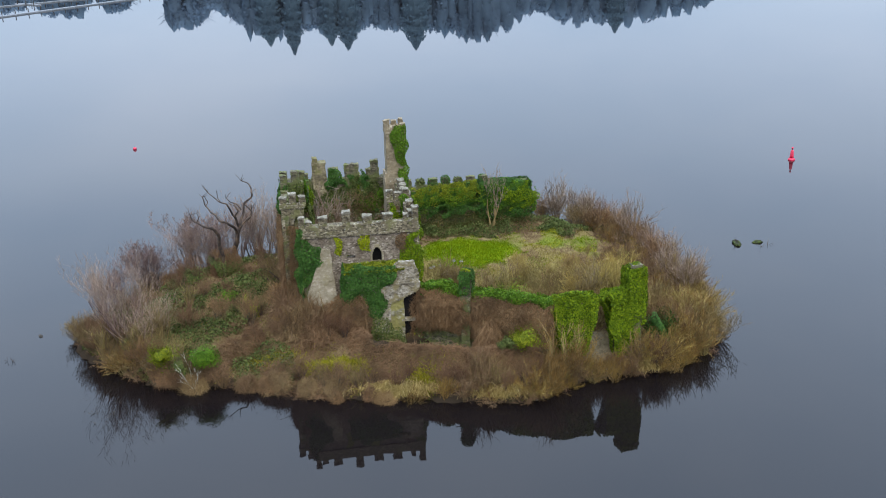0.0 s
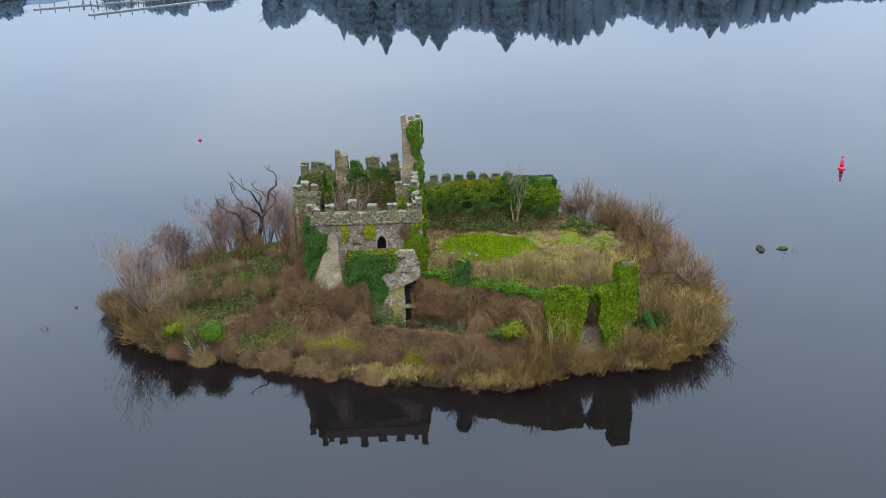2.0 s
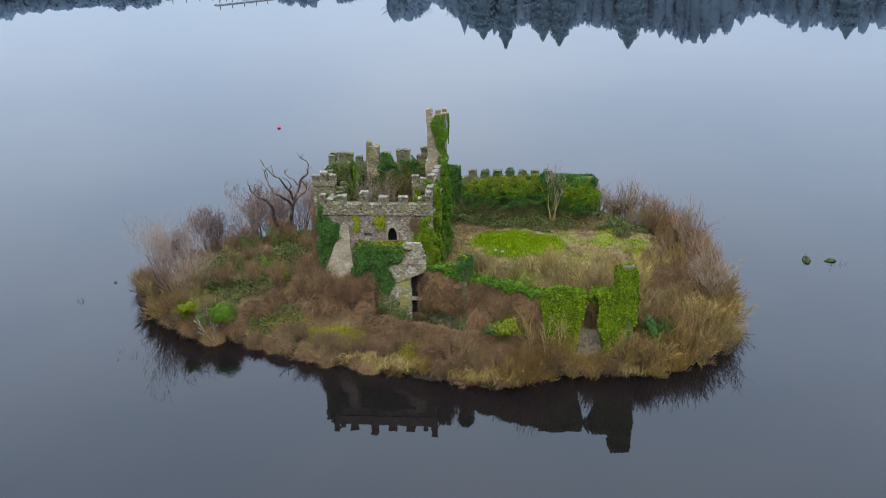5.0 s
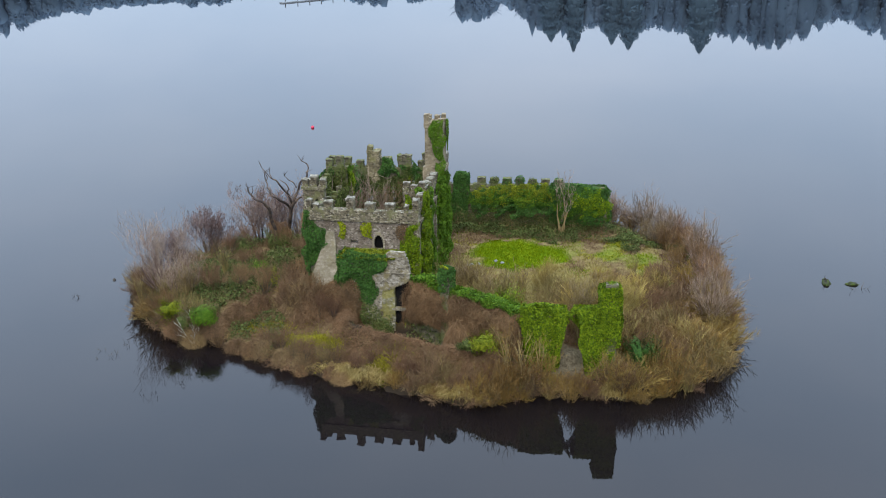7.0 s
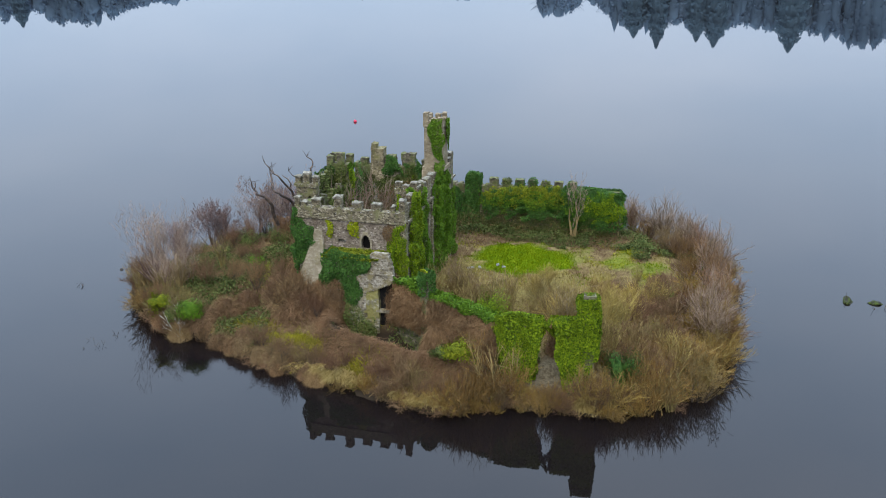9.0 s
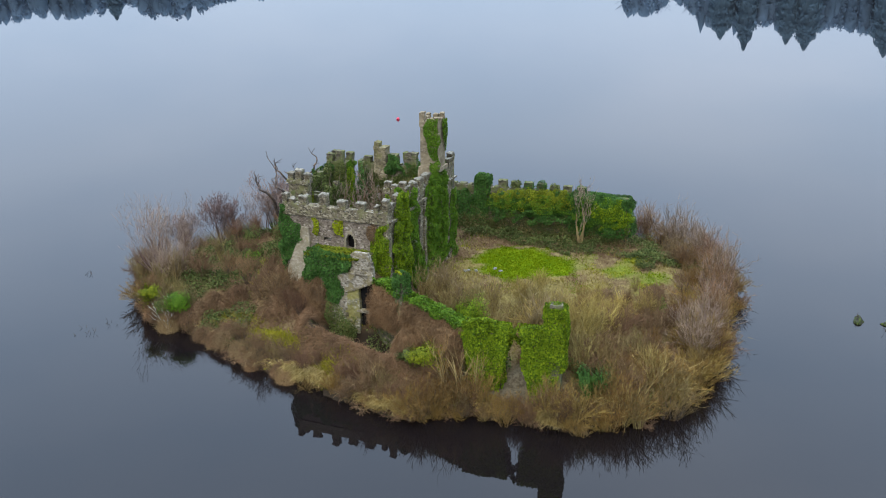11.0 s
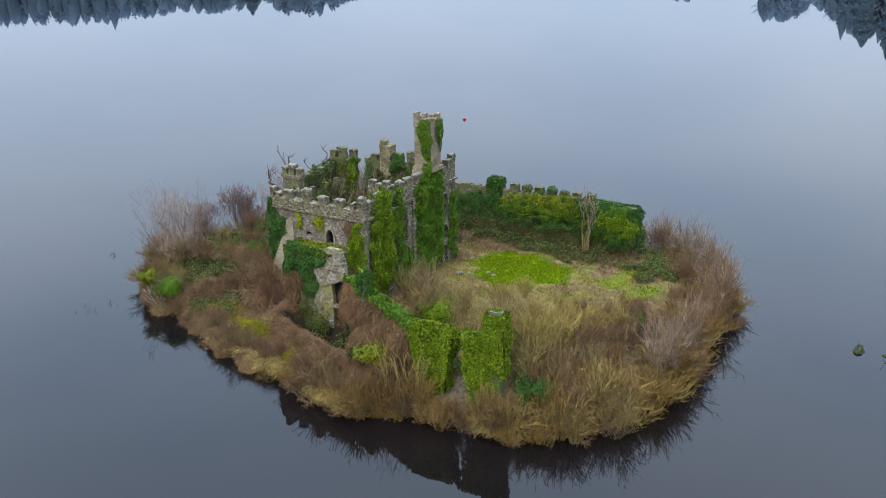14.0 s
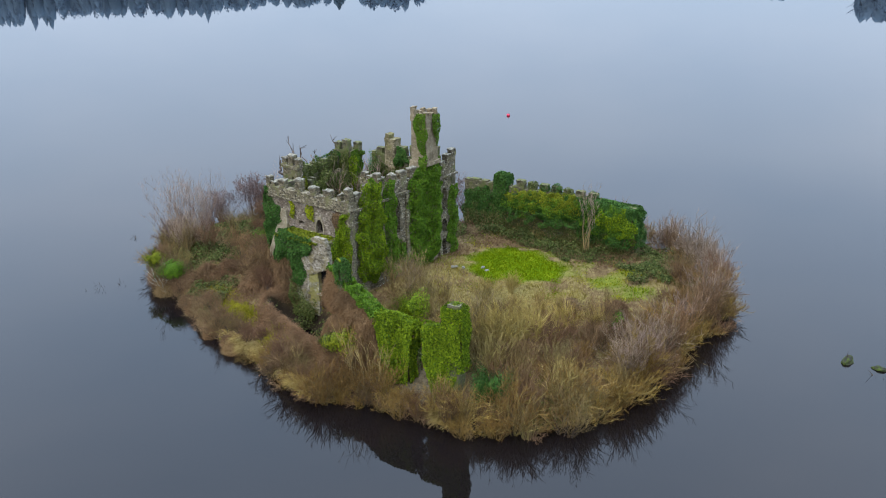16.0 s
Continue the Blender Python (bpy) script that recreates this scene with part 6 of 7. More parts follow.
def ring(i0, i1, inset, step, keys, lo, hi):
    """Shrubs along the shore between two of its corners, set back from the water."""
    for (x0, y0), (x1, y1) in zip(SHORE[i0:i1], SHORE[i0 + 1:i1 + 1]):
        n = max(1, round(math.hypot(x1 - x0, y1 - y0) / step))
        nx, ny = -(y1 - y0), x1 - x0
        ln = math.hypot(nx, ny)
        for k in range(n):
            s = (k + rp.random()) / n
            w = inset + rp.uniform(-0.5, 0.9)
            try_put(rp.choice(keys), x0 + (x1 - x0) * s + nx / ln * w, y0 + (y1 - y0) * s + ny / ln * w, rp.uniform(lo, hi))


ring(0, 4, 0.9, 1.9, ("willow", "red", "low"), 0.6, 0.9)
ring(3, 14, 0.35, 1.9, ("low", "red", "low"), 0.5, 0.8)
ring(13, 21, -0.1, 2.6, ("willow", "low", "gold"), 0.6, 0.9)
ring(0, 3, 0.1, 2.0, ("low", "willow", "red"), 0.6, 0.9)
ring(4, 13, 1.0, 2.2, ("low", "red", "low", "willow"), 0.5, 0.75)
ring(13, 18, -0.5, 3.0, ("gold", "grey", "red", "willow"), 0.85, 1.25)
ring(17, 22, 0.4, 2.0, ("haze", "haze", "red"), 0.95, 1.3)
ring(17, 20, 4.0, 2.6, ("amber", "willow", "russet", "amber"), 0.7, 1.0)
ring(20, 21, 4.0, 2.6, ("haze", "willow", "russet"), 0.7, 1.0)
ring(22, 25, 1.2, 2.6, ("haze", "haze"), 0.7, 1.0)
ring(25, 29, 1.5, 2.6, ("red", "low", "willow"), 0.4, 0.65)
ring(0, 3, 4.0, 2.4, ("willow", "grey", "low"), 0.5, 0.8)
for k in range(70):
    x, y = rp.uniform(-34, -15), rp.uniform(88, 112)
    if inside(np.array([x]), np.array([y]), SHORE)[0][0]:
        try_put(rp.choice(("low", "low", "willow", "red")), x, y, rp.uniform(0.5, 0.85))
for k in range(46):
    x, y = rp.uniform(-14, 16), rp.uniform(83, 87)
    try_put(rp.choice(("low", "low", "red", "willow")), x, y, rp.uniform(0.45, 0.7))
for k in range(22):
    x, y = rp.uniform(11, 28), rp.uniform(95, 115)
    if not inside(np.array([x]), np.array([y]), LAWN)[0][0]:
        try_put(rp.choice(("russet", "low", "straw", "pale", "straw", "grey")), x, y, rp.uniform(0.35, 0.62))
for k in range(26):
    x, y = rp.uniform(17, 30), rp.uniform(92, 108)
    try_put(rp.choice(("russet", "amber", "amber", "low", "rusty_mound")), x, y, rp.uniform(0.5, 0.8))
for x, y, h in ((-32.5, 104.1, 0.8), (-31.6, 104.9, 0.76), (-34.7, 100.3, 0.62), (-28.2, 109.9, 0.95), (-25.6, 112.2, 0.9), (-22.2, 116.4, 1.0), (-13.2, 126.8, 0.8)):
    try_put("tree", x, y, h, "tall leafless small tree behind the castle" if h > 1.0 else "")
for x, y, h in ((-31.6, 92.8, 1.0), (-30.0, 91.4, 0.85), (-33.4, 95.2, 0.95), (-28.6, 90.6, 0.7), (-35.2, 98.0, 0.8), (-30.8, 95.2, 0.8), (-27.2, 92.4, 0.6)):
    try_put("fan", x, y, h)
for x, y, h in ((-27.0, 111.0, 0.75), (-20.4, 116.0, 0.85), (-19.0, 118.2, 0.75), (-36.6, 101.6, 0.5)):
    try_put("fan", x, y, h, "leafless thin-stemmed tree in the thicket")
for x, y, h in ((1.2, 100.3, 1.0), (3.4, 102.5, 1.0), (4.6, 99.5, 0.95), (6.5, 96.5, 0.9), (8.2, 97.2, 0.95), (9.4, 98.0, 0.9), (7.6, 95.2, 0.8), (13.2, 103.1, 0.85), (14.2, 101.8, 0.9), (16.0, 101.2, 0.9), (17.6, 100.0, 0.85), (15.4, 99.4, 0.9), (12.8, 99.5, 0.8), (18.6, 92.4, 1.1), (19.6, 94.2, 1.15), (17.4, 93.4, 1.1), (20.6, 92.8, 1.0)):
    try_put("grey", x, y, h * 1.05, "pale upright leafless shrub in dead grass")
for x, y, h in ((14.6, 85.4, 1.15), (13.0, 84.2, 1.1), (12.2, 85.0, 1.2), (16.2, 86.2, 1.1)):
    try_put("gold", x, y, h, "golden-brown saplings before the gate pier")
for x, y, h in ((-10.8, 91.0, 0.95), (-12.3, 91.6, 1.0), (-9.4, 89.8, 0.8), (-7.4, 89.6, 0.7), (-13.6, 93.0, 0.9)):
    try_put("gold" if x < -12 else "red", x, y, h * 0.95, "leafless shrub crowding the castle's foot")
for k in range(26):
    x, y = rp.uniform(14, 29), rp.uniform(90, 106)
    if lumps(np.array([x]), np.array([y]), 0.8, 13)[0] > -0.2:
        try_put(rp.choice(("russet", "pale", "red")), x, y, rp.uniform(0.55, 0.85), "upright leafless shrub in dead grass")
for x, y, h in ((22.6, 93.6, 1.1), (24.6, 95.4, 1.0), (21.4, 96.2, 1.05), (15.0, 98.2, 0.85), (13.0, 96.8, 0.8), (26.2, 98.4, 0.95), (28.8, 96.0, 1.0), (-26.2, 88.6, 0.8), (-28.4, 90.2, 0.9), (4.2, 100.6, 0.9), (6.6, 97.6, 0.85), (9.4, 97.4, 0.85), (11.6, 104.4, 0.7), (18.0, 103.0, 0.8), (14.2, 85.0, 0.75), (8.0, 82.6, 0.6)):
    try_put("spray", x, y, h, "pale fan-shaped leafless shrub with long bare stems")
for x, y, h in ((14.6, 84.9, 0.6), (15.5, 85.1, 0.55), (16.5, 85.5, 0.6), (17.6, 85.9, 0.5), (18.7, 86.3, 0.45), (19.8, 86.5, 0.55), (21.0, 86.9, 0.6), (13.6, 84.0, 0.6), (16.0, 86.2, 0.5), (12.4, 82.2, 0.55), (10.2, 81.8, 0.5)):
    try_put("low", x, y, h, "low brown brambles along the landing place")
# shrubs that lean out over the waterline
ring(0, 4, 0.5, 2.4, ("shore", "russet", "stool"), 0.6, 0.95)
ring(3, 8, -0.2, 2.0, ("rusty_mound", "mound", "russet"), 0.45, 0.7)
ring(8, 14, -0.4, 2.4, ("shore", "amber", "russet", "amber"), 0.4, 0.62)
ring(13, 16, -0.3, 2.5, ("shore", "amber", "russet"), 0.5, 0.8)
ring(16, 21, -0.7, 2.5, ("shore", "amber", "russet", "amber"), 0.7, 1.05)
ring(20, 25, 0.0, 3.0, ("russet", "shore"), 0.7, 1.0)
for keys, x, y, h in (("shore", 12.6, 82.0, 1.15), ("shore", 11.0, 81.6, 0.95), ("russet", 6.4, 82.4, 1.0), ("shore", 22.6, 87.3, 1.0), ("shore", 24.8, 88.0, 0.95), ("shore", 28.4, 90.4, 1.3), ("shore", 29.4, 96.2, 1.25),
                      ("shore", 26.4, 91.6, 1.1), ("shore", 30.8, 105.6, 1.35), ("shore", 31.6, 101.0, 1.2), ("straw", 21.0, 97.0, 1.2), ("straw", 19.4, 95.6, 1.0), ("straw", 22.6, 99.0, 1.0), ("straw", 11.6, 104.4, 0.7),
                      ("stool", 8.8, 98.6, 1.0), ("stool", 10.4, 99.4, 0.95), ("stool", 7.2, 97.4, 0.9), ("stool", 2.6, 101.6, 0.95), ("stool", 4.4, 100.4, 0.9), ("sapling", 13.2, 84.6, 1.0), ("sapling", 14.7, 85.5, 0.95), ("sapling", 16.0, 86.1, 0.8), ("sapling", 21.0, 87.3, 0.6), ("sapling", 22.0, 87.8, 0.55), ("sapling", 7.4, 82.8, 0.55), ("shore", 17.0, 86.0, 0.5), ("shore", 18.4, 86.3, 0.45), ("russet", 19.7, 86.6, 0.5), ("stool", 17.7, 94.2, 1.15), ("stool", 18.6, 95.4, 1.2), ("straw", 17.2, 96.6, 1.0),
                      ("russet", 24.0, 100.6, 1.0), ("russet", 26.2, 104.0, 1.0), ("straw", 22.4, 104.4, 0.8), ("straw", 19.6, 104.0, 0.75), ("straw", 24.4, 106.6, 0.75), ("straw", 17.4, 106.6, 0.6), ("straw", 21.0, 101.4, 0.85), ("russet", 24.6, 108.2, 1.0), ("russet", 27.4, 99.8, 1.0), ("rusty_mound", 23.4, 111.6, 0.8), ("mound", 18.6, 109.6, 0.6),
                      ("mound", -12.2, 91.4, 1.15), ("mound", -13.8, 92.8, 1.05), ("russet", -12.8, 90.6, 1.1), ("rusty_mound", -10.2, 90.6, 0.9), ("russet", -11.0, 91.6, 1.15), ("russet", -14.4, 94.0, 1.1), ("mound", -22.0, 84.4, 0.75), ("rusty_mound", -24.4, 85.5, 0.75), ("mound", -20.6, 86.0, 0.8), ("rusty_mound", -17.0, 90.4, 0.7),
                      ("rusty_mound", -18.8, 88.6, 0.8), ("mound", -15.6, 98.6, 0.8), ("russet", -24.2, 92.2, 0.9), ("stool", -26.6, 90.4, 0.95), ("stool", -29.0, 89.8, 0.85), ("shore", -28.2, 87.8, 1.0), ("stool", -25.0, 96.2, 0.8), ("russet", -33.0, 92.0, 0.9)):
    try_put(keys, x, y, h, KINDS[keys, 0][0]["label"])
for x, y, h in ((-26.4, 109.4, 0.9), (-28.4, 107.6, 0.85), (-25.4, 115.4, 0.95), (-23.6, 113.6, 1.05), (-21.0, 114.2, 1.1), (-18.6, 115.6, 1.05), (-16.8, 113.0, 1.0)):
    try_put("fan", x, y, h * 0.9, "tall leafless tree with many thin stems")
# shrubs that root inside the roofless castle
for u, v, h in ((-10, 2.5, 1.2), (-8, 4, 1.3), (-6, 3, 1.1), (-4.5, 6, 1.2), (-9.5, 8, 1.5), (-7, 9, 1.4), (-4, 10, 1.4), (-2.5, 8.5, 1.2), (-8.5, 13, 1.5), (-5.5, 14, 1.4), (-3.2, 15.5, 1.2), (-10, 16, 1.4), (-6.6, 16.8, 1.3), (-12.7, 8, 1.6), (-12.8, 11, 1.6)):
    c = CASTLE @ Vector((u, v, 0))
    try_put(rp.choice(("willow", "haze", "willow")), c.x, c.y, h * 1.2, "tall leafless shrub inside the roofless walls")

# evergreen bushes
INSIDE = [(-11.0, 16.9, 1.0, 5.5, "M4"), (-11.4, 11.2, 1.4, 4.6, "M2"), (-6.4, 6.4, 1.6, 2.6, "M3"), (-3.6, 12.4, 1.4, 3.2, "M3"), (-9.2, 10.2, 2.0, 3.4, "M1"), (-7.6, 9.6, 1.5, 3.0, "M2"), (-11.0, 7.2, 1.8, 3.6, "M3"), (-5.4, 12.6, 2.0, 3.2, "M3"), (-3.0, 15.8, 1.5, 3.8, "M2"), (-8.0, 16.2, 1.6, 3.9, "M3"), (-12.6, 10.4, 1.3, 4.6, "M3"), (-10.4, 3.6, 1.5, 3.2, "M3"), (-1.6, 10.6, 1.2, 3.6, "M1")]
def bush(x, y, z, rx, ry, rz, mat, label, seed, n=700, size=0.3, drop=0.0):
    r = np.random.default_rng(seed)
    d = r.normal(0, 1, (n, 3))
    d /= np.linalg.norm(d, axis=1)[:, None]
    k = (0.74 + 0.6 * lumps(d[:, 0] * 2 + d[:, 2], d[:, 1] * 2 - d[:, 2], 2.0, seed)) * r.uniform(0.35, 1.2, n)
    p = d * k[:, None] * np.array([rx, ry, rz]) + np.array([0, 0, rz * 0.8])
    v, f = leaves(p, d, size, 0.5, seed)
    ob = thing("evergreen_bush", Matrix.Translation((x, y, z)), label, "bush")
    child("foliage", sheet_mesh("foliage", v, f, mat), ob)
    big, small = plant(seed, rz * 1.7, 4, 0.5, forks=2, levels=1, thick=0.05)
    big.append((Vector((0, 0, -drop - 0.3)), Vector((0, 0, 0.2)), 0.11, 0.08))
    child("trunk", limb_mesh("trunk", big + small, M_TWIG_DARK, 4), ob)


for x, y, h, rx, rz, mat, lab in ((-25.1, 85.0, 2.6, 1.4, 1.0, M_IVY_OLIVE, "ragged green bush near the shore"), (-23.4, 85.6, 1.2, 1.3, 0.8, M_BRUSH, "dull green bush near the shore"), (-21.0, 85.2, 2.1, 1.7, 1.1, M_IVY, "ragged green bush among pale dead twigs"),
                                  (-18.0, 95.6, 0, 0.6, 0.7, M_IVY_YELLOW, "yellow-green gorse bush on the bank"), (-19.1, 97.2, 0, 0.6, 0.6, M_IVY_YELLOW, "yellow-green gorse bush on the bank"), (-21.5, 98.5, 0, 1.3, 0.7, M_IVY, "low green bush on the bank"),
                                  (24.9, 90.9, 1.2, 1.7, 1.5, M_IVY_DARK, "dark green ivy bush beside the gate"), (10.6, 85.4, 0.3, 1.5, 0.8, M_IVY_OLIVE, "green ivy clump on the forecourt rim"), (8.9, 85.2, 0.2, 1.1, 0.6, M_BRUSH, "green ivy clump on the forecourt rim"),
                                  (9.5, 95.8, 0.5, 1.8, 1.7, M_IVY_BRIGHT, "bright evergreen bush behind the forecourt wall"), (2.6, 92.9, 1.6, 1.6, 1.1, M_IVY_BRIGHT, "bright ivy bush at the castle corner"), 
                                  (24.5, 110, 0, 0.9, 1.2, M_IVY, "small green bush in the scrub"), (-28.6, 90.6, 0, 2.4, 1.1, M_BRUSH, "dusty green ivy under the pale willows"), (-27.5, 104, 0, 2.0, 1.0, M_BRUSH, "dull green bush under the trees"), (-23.5, 107, 0, 2.2, 1.1, M_BRUSH, "dull green bush under the trees")):
    bush(x, y, ground_z(x, y) + h - 0.2 if h else ground_z(x, y) - 0.1, rx, rx, rz, mat, lab, int(abs(x * 13 + y)), int(1900 * rx * rz + 600), 0.14, h)

for u, v, rx, rz, key in INSIDE:
    c = CASTLE @ Vector((u, v, 0))
    bush(c.x, c.y, ground_z(c.x, c.y), rx, rx, rz, {"M1": M_IVY_BRIGHT, "M2": M_IVY, "M3": M_BRUSH, "M4": M_IVY_DARK}[key], "tall ivy-smothered growth inside the roofless walls", int(abs(u * 31 + v * 7)), int(1300 * rx * rz), 0.19)

# dead tree with bent grey limbs
dead = thing("dead_tree", I4, "dead tree with bent bare branches and a leaning second trunk", "tree")


rl = random.Random(17)


def limb(pts, r0, r1, name):
    """One bent limb through a few points, thinning towards its end."""
    rough_ = [pts[0]]
    for p, q in zip(pts, pts[1:]):
        ln = (Vector(q) - Vector(p)).length
        mid = (Vector(p) + Vector(q)) / 2 + Vector((rl.uniform(-1, 1), rl.uniform(-1, 1), rl.uniform(-1, 1))) * ln * 0.14
        rough_ += [tuple(mid), q]
    pts = rough_
    cu = bpy.data.curves.new(name, "CURVE")
    cu.dimensions, cu.bevel_depth, cu.bevel_resolution, cu.resolution_u = "3D", 1.0, 1, 4
    sp_ = cu.splines.new("NURBS")
    sp_.points.add(len(pts) - 1)
    sp_.use_endpoint_u, sp_.order_u = True, 3
    for i, (c, q) in enumerate(zip(sp_.points, pts)):
        c.co = (*q, 1)
        c.radius = 0.74 * (r0 + (r1 - r0) * i / (len(pts) - 1))
    cu.use_fill_caps = True
    ob = new(name, cu)
    me = bpy.data.meshes.new_from_object(ob.evaluated_get(bpy.context.evaluated_depsgraph_get()))
    bpy.data.objects.remove(ob)
    me.materials.append(M_DEADWOOD)
    return child(name, me, dead)


limb([(-22.6, 107.6, 3.0), (-22.6, 107.6, 5.3), (-22.1, 107.2, 7.2), (-21.7, 106.9, 8.7)], 0.46, 0.33, "trunk")
limb([(-21.75, 106.9, 8.5), (-21.2, 107.0, 9.6), (-20.2, 107.8, 10.4), (-20.1, 108.1, 11.1), (-20.7, 108.2, 11.7), (-21.1, 108.2, 11.8)], 0.2, 0.08, "branch")
limb([(-21.7, 106.9, 8.6), (-21.3, 107.2, 10.2), (-21.0, 108.2, 11.8), (-20.0, 108.4, 12.6), (-20.0, 108.5, 13.3), (-20.5, 109.7, 14.0), (-21.4, 109.8, 14.3)], 0.25, 0.07, "branch")
limb([(-21.2, 107.8, 11.3), (-21.7, 107.9, 12.0), (-22.4, 107.9, 12.2), (-22.9, 107.9, 12.7)], 0.12, 0.05, "branch")
limb([(-21.5, 106.9, 9.5), (-21.6, 106.5, 10.7), (-21.8, 105.2, 12.0), (-22.0, 104.4, 13.1), (-22.9, 104.5, 13.3), (-24.1, 104.8, 14.3)], 0.22, 0.06, "branch")
limb([(-21.6, 106.0, 11.0), (-21.0, 105.6, 11.8), (-21.3, 105.3, 12.6), (-22.0, 105.2, 13.0)], 0.13, 0.05, "branch")
limb([(-22.7, 104.5, 13.2), (-23.0, 104.6, 13.7), (-23.1, 104.7, 14.6)], 0.08, 0.04, "branch")
limb([(-21.8, 106.9, 8.7), (-21.9, 105.2, 10.2), (-22.3, 104.7, 10.8), (-23.3, 104.9, 11.1), (-24.4, 106.0, 11.6), (-25.4, 107.4, 12.1), (-25.6, 107.6, 13.0)], 0.24, 0.08, "branch")
limb([(-25.2, 107.2, 12.0), (-24.9, 107.2, 12.6), (-25.2, 107.2, 13.2)], 0.09, 0.05, "branch")
limb([(-23.2, 105.6, 3.0), (-23.2, 105.5, 6.2), (-23.25, 104.5, 9.2), (-23.6, 103.6, 10.4), (-24.6, 103.2, 10.8), (-26.1, 104.6, 11.0), (-26.4, 104.8, 11.7)], 0.34, 0.12, "trunk")
limb([(-25.6, 104.1, 10.9), (-25.3, 104.1, 11.4), (-25.4, 104.2, 12.0)], 0.11, 0.05, "branch")
for tip in ((-21.4, 109.8, 14.3), (-22.9, 107.9, 12.7), (-24.1, 104.8, 14.3), (-25.6, 107.6, 13.0), (-26.4, 104.8, 11.7), (-20.1, 108.1, 11.2), (-23.3, 104.9, 11.1), (-20.0, 108.5, 13.2)):
    for k in range(3):
        e = Vector(tip) + Vector((rl.uniform(-1, 1), rl.uniform(-0.7, 0.7), rl.uniform(0.1, 1.0)))
        limb([tip, tuple(e)], 0.05, 0.025, "twig")
tangle("creeper", hanging((-24.0, 106.2, 0), (1, 0, 0), (0, -1, 0), [(-0.4, 7.0), (2.2, 7.4), (2.9, 3.0), (-1.2, 3.0)], 1.1, 320, 131, 0.6), M_MAT, "brown creeper round the trunks", 131, dead)

# young tree before the garden wall
shrub("young_tree", Matrix.Translation((8.9, 124.9, ground_z(8.9, 124.9))), "slender pale young tree against the ivy wall", "tree", M_TWIG_HAZE, M_TWIG_TAN, 301, 9.9, 5, 0.1, 0.045, forks=2, levels=3, thick=0.1, up=1.4)

# ---- rocks, markers, jetties ----
def rock(name, x, y, z, sx, sy, sz, mat, label, seed, parent=None):
    bm = bmesh.new()
    bmesh.ops.create_icosphere(bm, subdivisions=3, radius=1)
    for v in bm.verts:
        k = 1 + 0.42 * noise.noise(v.co * 1.3 + Vector((seed, 0, 0))) + 0.1 * noise.noise(v.co * 3.7 + Vector((0, seed, 0)))
        v.co = Vector((v.co.x * sx * k, v.co.y * sy * k, v.co.z * sz * k))
    me = bpy.data.meshes.new(name)
    bm.to_mesh(me), bm.free()
    me.materials.append(mat)
    ob = new(name, me)
    ob.matrix_world = Matrix.Translation((x, y, z)) @ Matrix.Rotation(seed * 1.7, 4, "Z")
    return tagged(ob, label, "rock")


rock("rock", 42.6, 124.6, -0.05, 1.1, 0.5, 0.55, M_ROCK, "mossy rock standing out of the lake", 1)
rock("rock", 45.6, 125.2, -0.05, 0.8, 0.4, 0.42, M_ROCK, "low mossy rock standing out of the lake", 2)
shrub("driftwood", Matrix.Translation((46.4, 123.6, -0.1)), "dark driftwood branch breaking the water", "branch", M_TWIG_DARK, M_TWIG_DARK, 305, 0.9, 4, 1.6, 0.05, forks=1, levels=1, thick=0.07)
shrub("driftwood", Matrix.Translation((42.5, 124.9, 0.5)), "small dead stem on the rock", "branch", M_TWIG_DARK, M_TWIG_DARK, 306, 0.5, 2, 0.3, 0.05, forks=1, levels=1, thick=0.06)
shrub("dead_branch", Matrix.Translation((-21.9, 84.4, ground_z(-21.9, 84.4) + 0.7)), "bleached lichen-white dead branch before a green bush", "branch", M_LICHEN, M_LICHEN, 315, 3.3, 4, 0.8, 0.06, forks=2, levels=2, thick=0.06)
for x, y, s in ((-29.2, 79.6, 311), (-28.5, 82.5, 312), (-43.0, 91.6, 313)):
    shrub("driftwood", Matrix.Translation((x, y, -0.1)), "thin dead twigs breaking the water near the shore", "branch", M_TWIG_DARK, M_TWIG_DARK, s, 0.7, 4, 1.8, 0.05, forks=2, levels=1, thick=0.045)
rock("rock", -42.7, 97.6, 0.0, 0.35, 0.22, 0.18, M_PILE, "small dark stone awash in the lake", 5)
shrub("fallen_branch", Matrix.Translation((30.4, 111.7, 2.4)) @ Matrix.Rotation(radians(-14), 4, "Z") @ Matrix.Rotation(radians(114), 4, "Y"), "bleached fallen limb reaching down to the water", "branch", M_TWIG_GREY, M_TWIG_GREY, 314, 4.6, 1, 0.12, 0.03, forks=1, levels=1, thick=0.05)
for x, y, z, s in ((3.7, 112.2, 2.85, 3), (4.6, 111.9, 2.8, 4), (2.0, 110.6, 2.8, 5), (1.2, 110.2, 2.8, 6), (0.9, 109.9, 2.8, 7)):
    rock("stone", x, y, z, 0.26, 0.2, 0.13, M_PALE_ROCK, "pale loose stone lying at the lawn's edge", s)
for k in range(9):
    x = rp.uniform(6, 30)
    y = 81.0 + rp.uniform(0, 1.2) if x < 12.5 else 84.2 + (x - 14) * 0.32 + rp.uniform(0, 2.0)
    rock("stone", x, y, ground_z(x, y) + 0.05, rp.uniform(0.09, 0.2), rp.uniform(0.09, 0.17), rp.uniform(0.06, 0.11), M_PALE_ROCK, "pale stone on the shore", 10 + k)


